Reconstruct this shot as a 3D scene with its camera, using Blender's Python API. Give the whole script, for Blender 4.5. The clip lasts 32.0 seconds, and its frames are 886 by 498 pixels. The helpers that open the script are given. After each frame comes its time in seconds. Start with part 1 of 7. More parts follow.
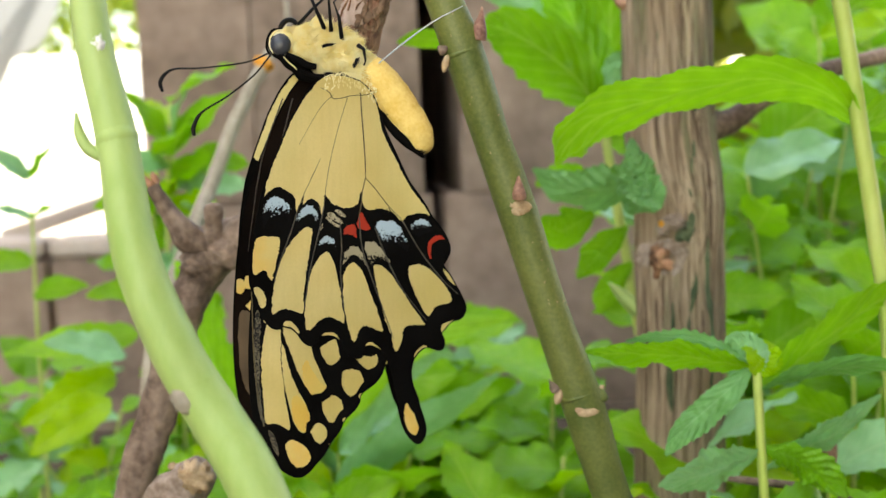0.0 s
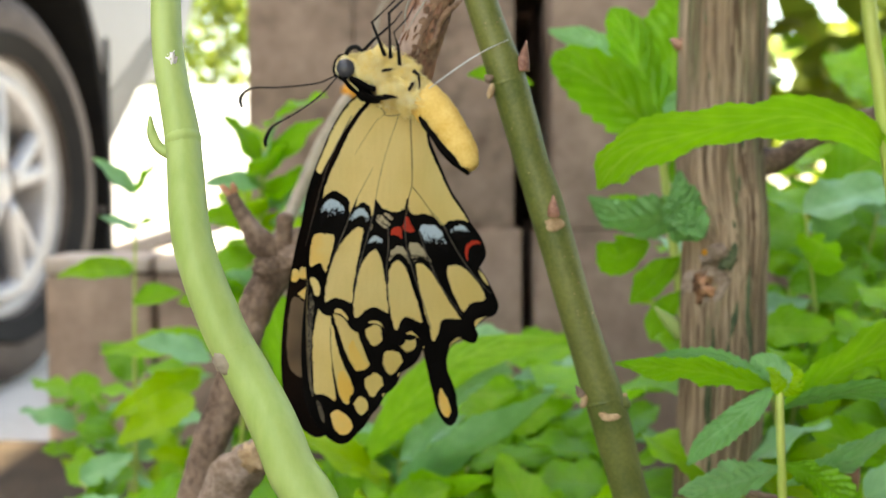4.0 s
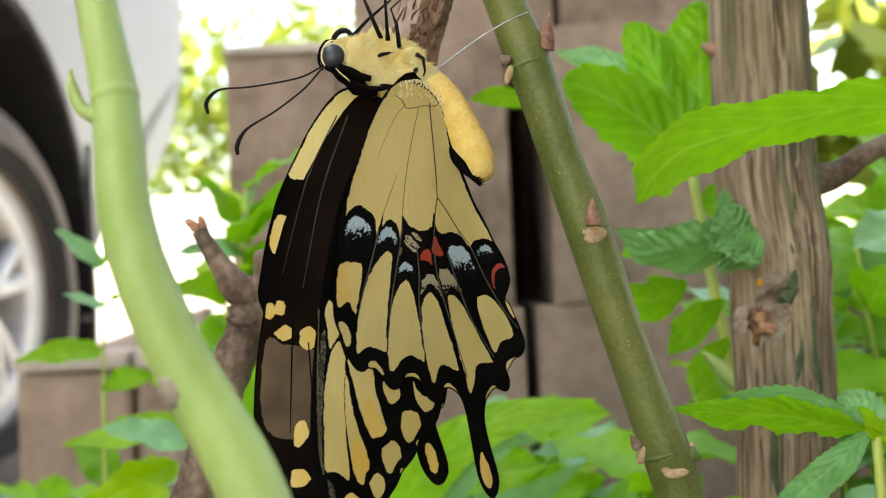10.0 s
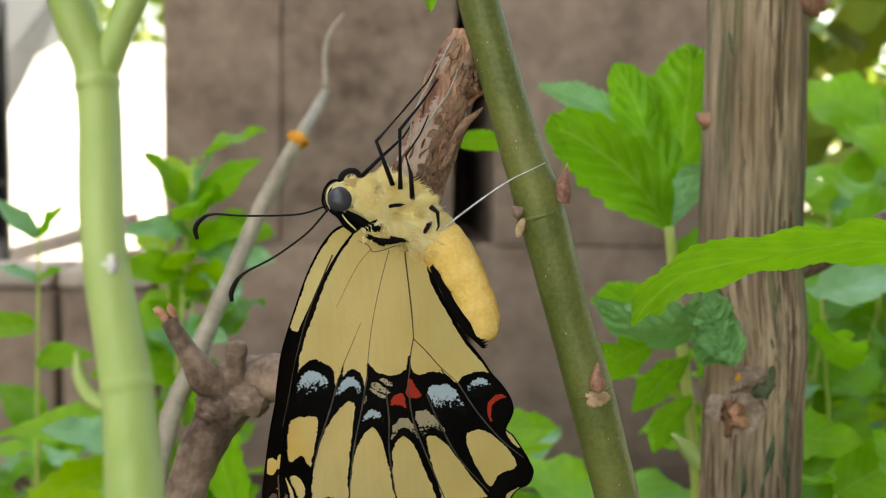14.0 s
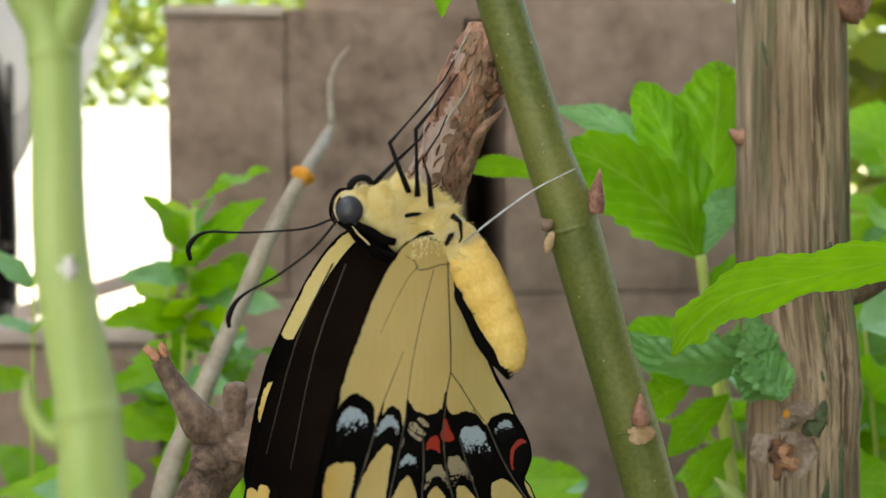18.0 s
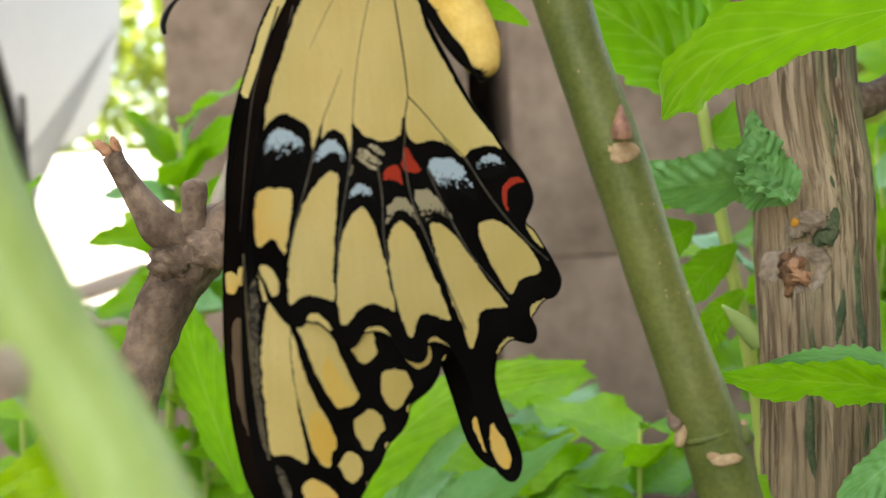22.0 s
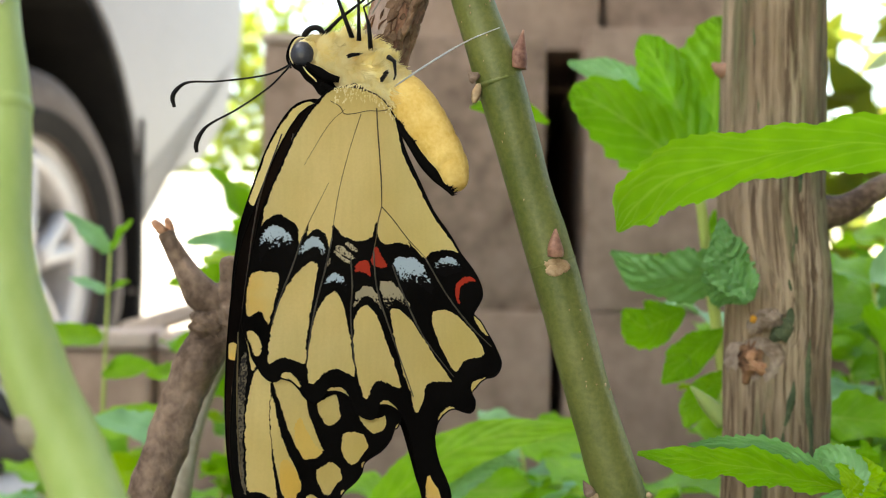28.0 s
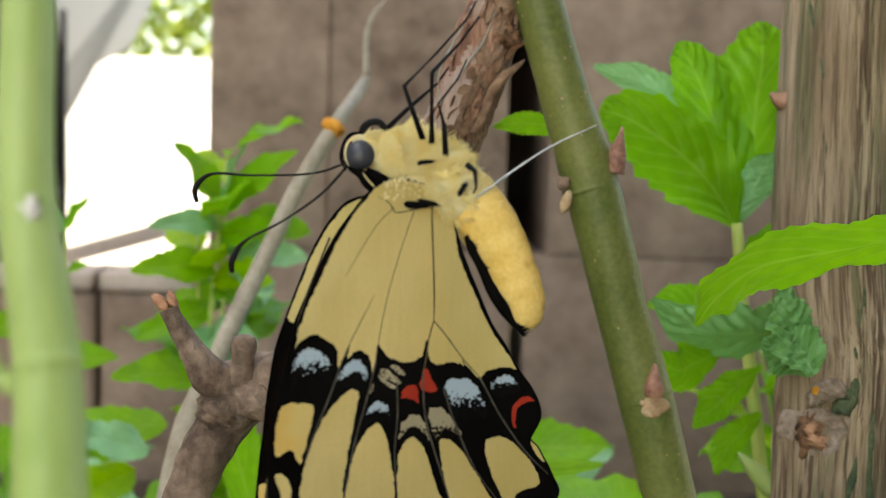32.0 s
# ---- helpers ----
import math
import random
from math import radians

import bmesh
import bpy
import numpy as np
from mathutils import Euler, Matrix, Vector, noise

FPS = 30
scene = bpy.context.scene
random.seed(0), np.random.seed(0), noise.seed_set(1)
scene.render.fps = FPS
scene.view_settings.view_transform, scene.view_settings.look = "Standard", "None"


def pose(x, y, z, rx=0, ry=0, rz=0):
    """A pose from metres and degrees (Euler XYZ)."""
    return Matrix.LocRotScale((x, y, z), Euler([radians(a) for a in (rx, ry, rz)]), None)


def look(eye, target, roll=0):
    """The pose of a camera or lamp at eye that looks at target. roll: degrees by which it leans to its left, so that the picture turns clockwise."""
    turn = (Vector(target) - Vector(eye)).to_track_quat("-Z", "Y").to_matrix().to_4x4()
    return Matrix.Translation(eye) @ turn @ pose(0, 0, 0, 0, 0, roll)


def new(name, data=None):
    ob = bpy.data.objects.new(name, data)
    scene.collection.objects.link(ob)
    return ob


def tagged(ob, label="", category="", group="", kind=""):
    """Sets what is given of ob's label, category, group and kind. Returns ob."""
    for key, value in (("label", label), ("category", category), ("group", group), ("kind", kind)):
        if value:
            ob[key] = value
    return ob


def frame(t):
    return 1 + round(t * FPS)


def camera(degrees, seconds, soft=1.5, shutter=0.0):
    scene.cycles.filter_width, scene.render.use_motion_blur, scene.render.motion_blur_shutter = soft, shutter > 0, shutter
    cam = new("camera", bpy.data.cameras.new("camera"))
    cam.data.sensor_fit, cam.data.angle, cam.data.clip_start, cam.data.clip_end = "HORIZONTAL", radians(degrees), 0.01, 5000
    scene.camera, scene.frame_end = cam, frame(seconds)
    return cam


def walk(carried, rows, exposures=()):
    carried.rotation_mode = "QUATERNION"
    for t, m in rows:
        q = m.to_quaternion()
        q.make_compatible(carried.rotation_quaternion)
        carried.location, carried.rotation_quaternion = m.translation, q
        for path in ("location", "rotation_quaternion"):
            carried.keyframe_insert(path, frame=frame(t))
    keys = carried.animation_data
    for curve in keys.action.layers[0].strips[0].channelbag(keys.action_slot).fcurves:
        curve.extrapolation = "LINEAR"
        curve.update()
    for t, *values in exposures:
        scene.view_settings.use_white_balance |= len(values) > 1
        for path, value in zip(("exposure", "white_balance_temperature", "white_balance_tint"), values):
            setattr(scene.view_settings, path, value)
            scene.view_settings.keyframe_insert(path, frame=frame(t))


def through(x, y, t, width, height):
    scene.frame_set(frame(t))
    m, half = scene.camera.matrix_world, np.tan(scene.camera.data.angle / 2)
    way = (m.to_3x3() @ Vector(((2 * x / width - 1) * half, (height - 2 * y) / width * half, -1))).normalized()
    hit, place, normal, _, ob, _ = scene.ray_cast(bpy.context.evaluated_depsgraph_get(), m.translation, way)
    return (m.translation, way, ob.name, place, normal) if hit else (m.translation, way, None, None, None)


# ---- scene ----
from mathutils.geometry import delaunay_2d_cdt

# ---- camera: seconds, place in centimetres, turn to the left, pitch up and roll in degrees ----
cam = camera(42.0, 32.0, 1.1)
cam.data.dof.use_dof = True
cam.data.dof.focus_distance, cam.data.dof.aperture_fstop = 0.18, 27.0
PATH = [
    (0, -0.512, -20.035, 1.842, -4.477, -5.693, -2.441),
    (0.5, -0.668, -20.516, 1.838, -4.675, -4.482, -2.135),
    (1, -0.406, -21.021, 1.876, -4.356, -4.099, -1.926),
    (1.5, -0.037, -21.453, 1.719, -3.864, -3.758, -2.146),
    (2, 0.036, -21.960, 1.405, -2.691, -3.292, -1.710),
    (2.5, 0.119, -22.356, 1.373, -1.401, -2.264, -1.370),
    (3, 0.138, -22.485, 1.310, -1.402, -2.150, -1.285),
    (3.5, 0.452, -22.461, 1.055, 0.194, -3.017, -1.312),
    (4, 0.686, -22.234, 1.370, 0.829, -3.514, -0.219),
    (4.5, 0.687, -21.625, 1.581, 0.146, -3.168, -0.076),
    (6.5, 0.104, -19.904, 1.427, -1.147, -2.528, -1.101),
    (7, 0.057, -19.437, 1.095, -1.061, -2.509, -1.402),
    (7.5, -0.138, -19.052, 1.176, -0.630, -2.387, -1.308),
    (8, -0.176, -18.508, 1.049, -0.572, -2.819, -1.288),
    (8.5, 0.015, -18.055, 0.832, -0.046, -2.398, -1.471),
    (9, 0.020, -17.633, -0.108, 0.053, 0.244, -1.850),
    (9.5, 0.065, -17.677, -0.129, 0.305, 1.537, -2.212),
    (10, 0.187, -17.830, -0.208, 0.210, 1.576, -2.502),
    (10.5, 0.455, -18.043, -0.123, 0.172, 2.081, -2.465),
    (11, 0.224, -17.963, 0.679, 0.417, -0.947, -1.859),
    (11.5, -0.056, -17.924, 1.521, -0.953, -4.588, -0.970),
    (12, -0.675, -17.750, 2.134, -2.045, -6.048, -0.164),
    (12.5, -0.982, -17.842, 2.162, -2.395, -5.830, -0.246),
    (13, -1.050, -17.505, 2.699, -3.152, -6.125, -0.288),
    (13.5, -1.048, -16.958, 3.813, -3.694, -5.792, 0.659),
    (14, -1.047, -16.623, 4.432, -3.851, -5.427, 0.928),
    (14.5, -1.264, -16.435, 4.195, -3.948, -5.042, 0.804),
    (16.5, -1.159, -14.799, 4.182, -3.923, -5.990, 0.962),
    (17, -1.233, -14.715, 4.267, -3.426, -2.471, 0.293),
    (17.5, -0.975, -14.689, 3.816, -3.417, -2.655, -0.106),
    (18, -1.040, -14.688, 3.720, -3.326, -2.567, -0.289),
    (18.5, -1.034, -14.619, 3.307, -3.605, -2.417, -0.175),
    (19, -1.057, -14.697, 2.549, -4.097, -1.231, -0.400),
    (19.5, -0.870, -14.483, 1.718, -3.604, -1.851, -1.096),
    (20, -0.699, -14.614, 0.926, -3.531, -1.800, -1.591),
    (20.5, -0.321, -14.338, 0.039, -3.114, -1.255, -2.269),
    (21, -0.139, -13.706, -0.525, -2.247, -0.587, -3.012),
    (21.5, -0.267, -13.377, -0.625, -2.248, -0.870, -2.552),
    (22, -0.291, -13.395, -0.509, -2.287, -0.641, -2.602),
    (22.5, -0.228, -13.397, -0.851, -2.303, -0.658, -3.075),
    (23, -0.257, -13.520, -0.802, -2.246, -0.424, -3.139),
    (23.5, -0.161, -13.550, -0.982, -2.352, -0.148, -3.191),
    (24, -0.239, -14.018, -1.436, -3.646, -0.241, -0.228),
    (24.5, -0.168, -14.686, -1.460, -2.619, 1.091, 1.387),
    (25, 0.396, -15.226, -1.241, -0.472, 1.126, 2.192),
    (25.5, 1.294, -15.550, -0.930, 2.114, 1.253, 2.070),
    (26, 1.652, -15.984, -0.497, 3.563, 1.632, 1.667),
    (26.5, 1.878, -16.313, -0.202, 3.276, 1.847, 1.119),
    (28.5, 1.558, -16.886, 1.021, 2.602, 0.029, 0.669),
    (29, 0.806, -16.202, 2.951, 0.564, -3.475, 0.874),
    (29.5, 0.163, -15.765, 3.999, -0.322, -4.610, 1.703),
    (30, -0.031, -15.337, 4.095, -1.113, -4.331, 1.907),
    (30.5, -0.279, -14.635, 4.073, -1.633, -4.677, 1.934),
    (31, -0.567, -14.465, 4.044, -1.540, -4.639, 2.078),
    (31.5, -0.561, -14.263, 3.891, -1.180, -4.379, 2.005),
    (32, -0.523, -14.049, 3.645, -1.011, -4.594, 1.682),
]
walk(cam, [(t, pose(x / 100, y / 100, z / 100) @ pose(0, 0, 0, 0, 0, turn) @ pose(0, 0, 0, 90 + pitch) @ pose(0, 0, 0, 0, 0, roll)) for t, x, y, z, turn, pitch, roll in PATH], [(0, 3.31, 9300, 8), (1, 3.18, 9300, 8), (3, 3.06, 9300, 8), (4, 3.12, 9300, 8), (7, 3.20, 9300, 8), (11, 3.12, 9300, 8), (12.5, 3.22, 9300, 8), (14, 2.83, 9300, 8), (17, 2.84, 9300, 8), (19, 2.84, 9300, 8), (20, 3.24, 9300, 8), (22, 3.20, 9300, 8), (24, 3.24, 9300, 8), (25, 3.21, 9300, 8), (26, 3.15, 9300, 8), (29, 2.98, 9300, 8), (30, 2.88, 9300, 8), (32, 2.88, 9300, 8)])

# ---- light ----
world = bpy.data.worlds.new("world")
scene.world = world
world.use_nodes = True
wn, wl = world.node_tree.nodes, world.node_tree.links
sky = wn.new("ShaderNodeTexSky")
sky.sky_type = "NISHITA"
sky.sun_disc = False
sky.sun_elevation, sky.sun_rotation = radians(72), radians(231)
wl.new(sky.outputs[0], wn["Background"].inputs[0])
wn["Background"].inputs[1].default_value = 0.13

sun = new("sun", bpy.data.lights.new("sun", "SUN"))
sun.data.energy, sun.data.angle, sun.data.color = 2.7, radians(0.6), (1.0, 0.95, 0.86)
sun.matrix_world = look((0, 0, 3), (0.75, 0.6, 0.0))


# ---- helpers for building; lengths below are in centimetres ----
CM = 0.01


def cm(*p):
    return Vector(p) * CM


def rnd(seed):
    return random.Random(seed)


def mesh_from(bm, name, material, smooth=True):
    me = bpy.data.meshes.new(name)
    bm.to_mesh(me)
    bm.free()
    for m in material if isinstance(material, (list, tuple)) else (material,):
        me.materials.append(m)
    if smooth:
        me.polygons.foreach_set("use_smooth", [True] * len(me.polygons))
    return me


def part(name, bm, material, parent=None, label="", smooth=True):
    ob = new(name, mesh_from(bm, name, material, smooth))
    if parent is not None:
        ob.parent = parent
    if label:
        tagged(ob, label)
    return ob


def thing(name, label, category, at=(0, 0, 0), group="", kind=""):
    ob = new(name)
    ob.empty_display_size = 0.01
    ob.location = cm(*at)
    return tagged(ob, label, category, group, kind)


def spline(pts, n=6, closed=False):
    """Catmull-Rom through pts (any dimension)."""
    P = [np.array(p, float) for p in pts]
    if closed:
        P = [P[-1]] + P + [P[0], P[1]]
    else:
        P = [2 * P[0] - P[1]] + P + [2 * P[-1] - P[-2]]
    out = []
    for i in range(1, len(P) - 2):
        a, b, c, d = P[i - 1 : i + 3]
        for k in range(n):
            t = k / n
            out.append(0.5 * (2 * b + (c - a) * t + (2 * a - 5 * b + 4 * c - d) * t * t + (3 * b - 3 * c + d - a) * t ** 3))
    if not closed:
        out.append(P[-2])
    return out


def tube(bm, pts, radii, sides=12, n=6, rough=0.0, seed=0, cap=True, ribs=0.0, rib_n=9):
    """A tapered tube along a smooth line; radii one per point. rough, ribs: uneven skin as a share of the radius."""
    line = spline([(*p, r) for p, r in zip(pts, radii)], n)
    rings, up = [], Vector((0.31, 0.2, 0.93))
    for i, q in enumerate(line):
        p, r = Vector(q[:3]) * CM, q[3] * CM
        a, b = line[max(0, i - 1)], line[min(len(line) - 1, i + 1)]
        d = Vector(b[:3] - a[:3]).normalized()
        x = up.cross(d).normalized()
        y = d.cross(x)
        ring = []
        for k in range(sides):
            w = 2 * math.pi * k / sides
            o = x * math.cos(w) + y * math.sin(w)
            f = 1.0
            if rough:
                f += rough * noise.noise((p + o * r) * 160 + Vector((seed, 0, 0))) + 0.5 * rough * noise.noise((p + o * r) * 420 + Vector((0, seed, 0)))
            if ribs:
                f += ribs * (abs(math.sin(w * rib_n / 2 + 2.0 * noise.noise(p * 60 + Vector((seed, 0, 0))))) - 0.5)
            ring.append(bm.verts.new(p + o * (r * f)))
        rings.append(ring)
    for a, b in zip(rings, rings[1:]):
        for k in range(sides):
            bm.faces.new((a[k], a[(k + 1) % sides], b[(k + 1) % sides], b[k]))
    if cap:
        for ring, flip in ((rings[0], True), (rings[-1], False)):
            bm.faces.new(ring[::-1] if flip else ring)
    return bm


def tube_part(name, pts, radii, material, parent, label="", **kw):
    return part(name, tube(bmesh.new(), pts, radii, **kw), material, parent, label)


def blob(bm, at, size, turn=(0, 0, 0), rough=0.0, seed=0, seg=20, rings=14):
    """An uneven ellipsoid."""
    m = Matrix.Translation(cm(*at)) @ Euler([radians(a) for a in turn]).to_matrix().to_4x4()
    made = bmesh.ops.create_uvsphere(bm, u_segments=seg, v_segments=rings, radius=1.0)["verts"]
    for v in made:
        o = v.co.copy()
        f = 1 + rough * noise.noise(o * 3.1 + Vector((seed, seed * 0.7, 0)))
        v.co = m @ Vector((o.x * size[0] * CM * f, o.y * size[1] * CM * f, o.z * size[2] * CM * f))
    return bm


def block(bm, lo, hi, bevel=0.4, uneven=0.0, seed=0):
    """A bevelled box between two corners."""
    lo, hi = cm(*lo), cm(*hi)
    made = bmesh.ops.create_cube(bm, size=1.0)["verts"]
    r = rnd(seed)
    for v in made:
        v.co = Vector(((lo[k] + hi[k]) / 2 + v.co[k] * (hi[k] - lo[k])) + r.uniform(-uneven, uneven) * CM for k in range(3))
    edges = list({e for v in made for e in v.link_edges})
    bmesh.ops.bevel(bm, geom=edges, offset=bevel * CM, segments=2, affect="EDGES", profile=0.6)
    return bm


# ---- materials ----
def material(name):
    m = bpy.data.materials.new(name)
    m.use_nodes = True
    nt = m.node_tree
    return m, nt, nt.nodes["Principled BSDF"]


def node(nt, kind, **values):
    n = nt.nodes.new(kind)
    for k, v in values.items():
        n.inputs[k.replace("_", " ")].default_value = v
    return n


def ramp(nt, fac, stops):
    n = nt.nodes.new("ShaderNodeValToRGB")
    el = n.color_ramp.elements
    while len(el) < len(stops):
        el.new(0.5)
    for e, (p, c) in zip(el, stops):
        e.position, e.color = p, (*c, 1)
    nt.links.new(fac, n.inputs[0])
    return n.outputs[0]


def mix(nt, fac, a, b, blend="MIX"):
    n = nt.nodes.new("ShaderNodeMix")
    n.data_type, n.blend_type = "RGBA", blend
    for sock, v in ((n.inputs[0], fac), (n.inputs[6], a), (n.inputs[7], b)):
        if isinstance(v, (int, float)):
            sock.default_value = v
        elif isinstance(v, tuple):
            sock.default_value = (*v, 1)
        else:
            nt.links.new(v, sock)
    return n.outputs[2]


def calc(nt, op, a, b=0.0, c=0.0):
    n = nt.nodes.new("ShaderNodeMath")
    n.operation = op
    for sock, v in zip(n.inputs, (a, b, c)):
        if isinstance(v, (int, float)):
            sock.default_value = v
        else:
            nt.links.new(v, sock)
    return n.outputs[0]


def noise_of(nt, scale, detail=4.0, stretch=None, rough=0.55):
    co = nt.nodes.new("ShaderNodeTexCoord").outputs["Object"]
    if stretch:
        mp = nt.nodes.new("ShaderNodeMapping")
        mp.inputs["Scale"].default_value = stretch
        nt.links.new(co, mp.inputs[0])
        co = mp.outputs[0]
    n = node(nt, "ShaderNodeTexNoise", Scale=scale, Detail=detail, Roughness=rough)
    nt.links.new(co, n.inputs["Vector"])
    return n.outputs["Fac"]


def bump(nt, bsdf, height, strength, distance):
    n = node(nt, "ShaderNodeBump", Strength=strength, Distance=distance)
    nt.links.new(height, n.inputs["Height"])
    nt.links.new(n.outputs[0], bsdf.inputs["Normal"])


def surface(name, dark, light, scale, rough=0.7, fine=None, relief=0.3, depth=0.0003, stretch=None, spec=0.4, vary=0.0):
    """Two tones mixed at two scales, with fine relief."""
    m, nt, b = material(name)
    big = noise_of(nt, scale, 3.0, stretch)
    small = noise_of(nt, fine or scale * 7, 5.0, stretch)
    both = calc(nt, "ADD", calc(nt, "MULTIPLY", big, 0.6), calc(nt, "MULTIPLY", small, 0.4))
    col = ramp(nt, both, [(0.36, dark), (0.64, light)])
    if vary:
        own = nt.nodes.new("ShaderNodeObjectInfo").outputs["Random"]
        col = mix(nt, calc(nt, "MULTIPLY", own, vary), col, tuple(min(0.9, 1.5 * c) for c in light))
    nt.links.new(col, b.inputs["Base Color"])
    b.inputs["Roughness"].default_value = rough
    b.inputs["Specular IOR Level"].default_value = spec
    bump(nt, b, small, relief, depth)
    return m


def leaf_material(name, dark, light, pale, vein=(0.45, 0.62, 0.12), gloss=0.42, through=0.45):
    """A leaf with paler veins, quilted relief between them and light shining through."""
    m, nt, b = material(name)
    uv = nt.nodes.new("ShaderNodeUVMap").outputs[0]
    sep = nt.nodes.new("ShaderNodeSeparateXYZ")
    nt.links.new(uv, sep.inputs[0])
    side = calc(nt, "ABSOLUTE", calc(nt, "SUBTRACT", sep.outputs[0], 0.5))
    along = calc(nt, "SUBTRACT", calc(nt, "MULTIPLY", sep.outputs[1], 8.0), calc(nt, "MULTIPLY", side, 5.0))
    wob = calc(nt, "MULTIPLY", noise_of(nt, 90, 2.0), 0.5)
    tri = calc(nt, "PINGPONG", calc(nt, "ADD", along, wob), 0.5)
    ridge = ramp(nt, tri, [(0.0, (1, 1, 1)), (0.13, (0, 0, 0))])
    mid = ramp(nt, side, [(0.0, (1, 1, 1)), (0.03, (0, 0, 0))])
    veins = calc(nt, "MAXIMUM", calc(nt, "MULTIPLY", ridge, 0.5), mid)
    big, small = noise_of(nt, 55, 3.0), noise_of(nt, 420, 4.0)
    info = nt.nodes.new("ShaderNodeObjectInfo").outputs["Random"]
    base = ramp(nt, big, [(0.3, dark), (0.7, light)])
    base = mix(nt, calc(nt, "MULTIPLY", info, 0.45), base, pale)
    base = mix(nt, calc(nt, "MULTIPLY", small, 0.25), base, dark)
    cell = node(nt, "ShaderNodeTexVoronoi", Scale=260.0)
    nt.links.new(nt.nodes.new("ShaderNodeTexCoord").outputs["Object"], cell.inputs["Vector"])
    base = mix(nt, ramp(nt, cell.outputs["Distance"], [(0.15, (0, 0, 0)), (0.75, (0.28, 0.28, 0.28))]), base, tuple(0.55 * c for c in dark))
    col = mix(nt, calc(nt, "MULTIPLY", veins, 0.42), base, vein)
    nt.links.new(col, b.inputs["Base Color"])
    b.inputs["Roughness"].default_value = gloss
    b.inputs["Specular IOR Level"].default_value = 0.28
    cells = node(nt, "ShaderNodeTexVoronoi", Scale=330.0)
    nt.links.new(nt.nodes.new("ShaderNodeTexCoord").outputs["Object"], cells.inputs["Vector"])
    h = calc(nt, "ADD", calc(nt, "MULTIPLY", tri, 0.3), calc(nt, "MULTIPLY", cells.outputs["Distance"], -0.6))
    bump(nt, b, h, 0.55, 0.0008)
    tr = nt.nodes.new("ShaderNodeBsdfTranslucent")
    nt.links.new(mix(nt, 0.5, col, (0.27, 0.66, 0.03)), tr.inputs[0])
    sh = nt.nodes.new("ShaderNodeMixShader")
    sh.inputs[0].default_value = through
    nt.links.new(b.outputs[0], sh.inputs[1])
    nt.links.new(tr.outputs[0], sh.inputs[2])
    nt.links.new(sh.outputs[0], nt.nodes["Material Output"].inputs[0])
    return m


def wing_material(name, colours, patch=70, rough=0.55, speck=None, through=0.18):
    """Wing scales: fine grain, faint ribs and, where given, a dusting of another colour."""
    m, nt, b = material(name)
    big, fine = noise_of(nt, patch, 2.0), noise_of(nt, 2600, 2.0)
    col = ramp(nt, big, [(0.35, colours[0]), (0.68, colours[1])])
    col = mix(nt, calc(nt, "MULTIPLY", fine, 0.22), col, tuple(0.6 * c for c in colours[0]))
    streak = noise_of(nt, 420, 3.0, (3.0, 1.0, 0.35))
    col = mix(nt, ramp(nt, streak, [(0.45, (0, 0, 0)), (0.75, (0.1, 0.1, 0.1))]), col, tuple(0.7 * c for c in colours[0]))
    if speck:
        dust = noise_of(nt, 3600, 3.0)
        patch = noise_of(nt, 420, 2.0)
        f = ramp(nt, calc(nt, "ADD", dust, calc(nt, "MULTIPLY", patch, 0.45)), [(speck[1] - 0.03, (0, 0, 0)), (speck[1] + 0.03, (1, 1, 1))])
        col = mix(nt, f, col, speck[0])
    nt.links.new(col, b.inputs["Base Color"])
    b.inputs["Roughness"].default_value = rough
    b.inputs["Specular IOR Level"].default_value = 0.03 if max(colours[1]) < 0.05 else 0.2
    b.inputs["Sheen Weight"].default_value = 0.0 if max(colours[1]) < 0.05 else 0.1
    ribs = noise_of(nt, 160, 2.0, (6.0, 1.0, 0.7))
    bump(nt, b, calc(nt, "ADD", ribs, calc(nt, "MULTIPLY", fine, 0.3)), 0.25, 0.0002)
    if through:
        tr = nt.nodes.new("ShaderNodeBsdfTranslucent")
        nt.links.new(col, tr.inputs[0])
        sh = nt.nodes.new("ShaderNodeMixShader")
        sh.inputs[0].default_value = through
        nt.links.new(b.outputs[0], sh.inputs[1])
        nt.links.new(tr.outputs[0], sh.inputs[2])
        nt.links.new(sh.outputs[0], nt.nodes["Material Output"].inputs[0])
    return m


def dust_material(name, colour, fade):
    """Pale scales scattered on black, thinning out towards the lower end of the patch."""
    m, nt, b = material(name)
    sep = nt.nodes.new("ShaderNodeSeparateXYZ")
    nt.links.new(nt.nodes.new("ShaderNodeTexCoord").outputs["Generated"], sep.inputs[0])
    dust = noise_of(nt, 3000, 2.0)
    patch = noise_of(nt, 900, 2.0)
    f = calc(nt, "ADD", calc(nt, "ADD", dust, calc(nt, "MULTIPLY", patch, 0.5)), calc(nt, "MULTIPLY", calc(nt, "SUBTRACT", sep.outputs[2], 0.64 if fade > 0.9 else 0.45), fade))
    keep = ramp(nt, f, [(0.68, (0, 0, 0)), (0.73, (1, 1, 1))])
    nt.links.new(mix(nt, keep, (0.004, 0.0035, 0.0035), colour), b.inputs["Base Color"])
    b.inputs["Roughness"].default_value = 0.8
    b.inputs["Specular IOR Level"].default_value = 0.05
    return m


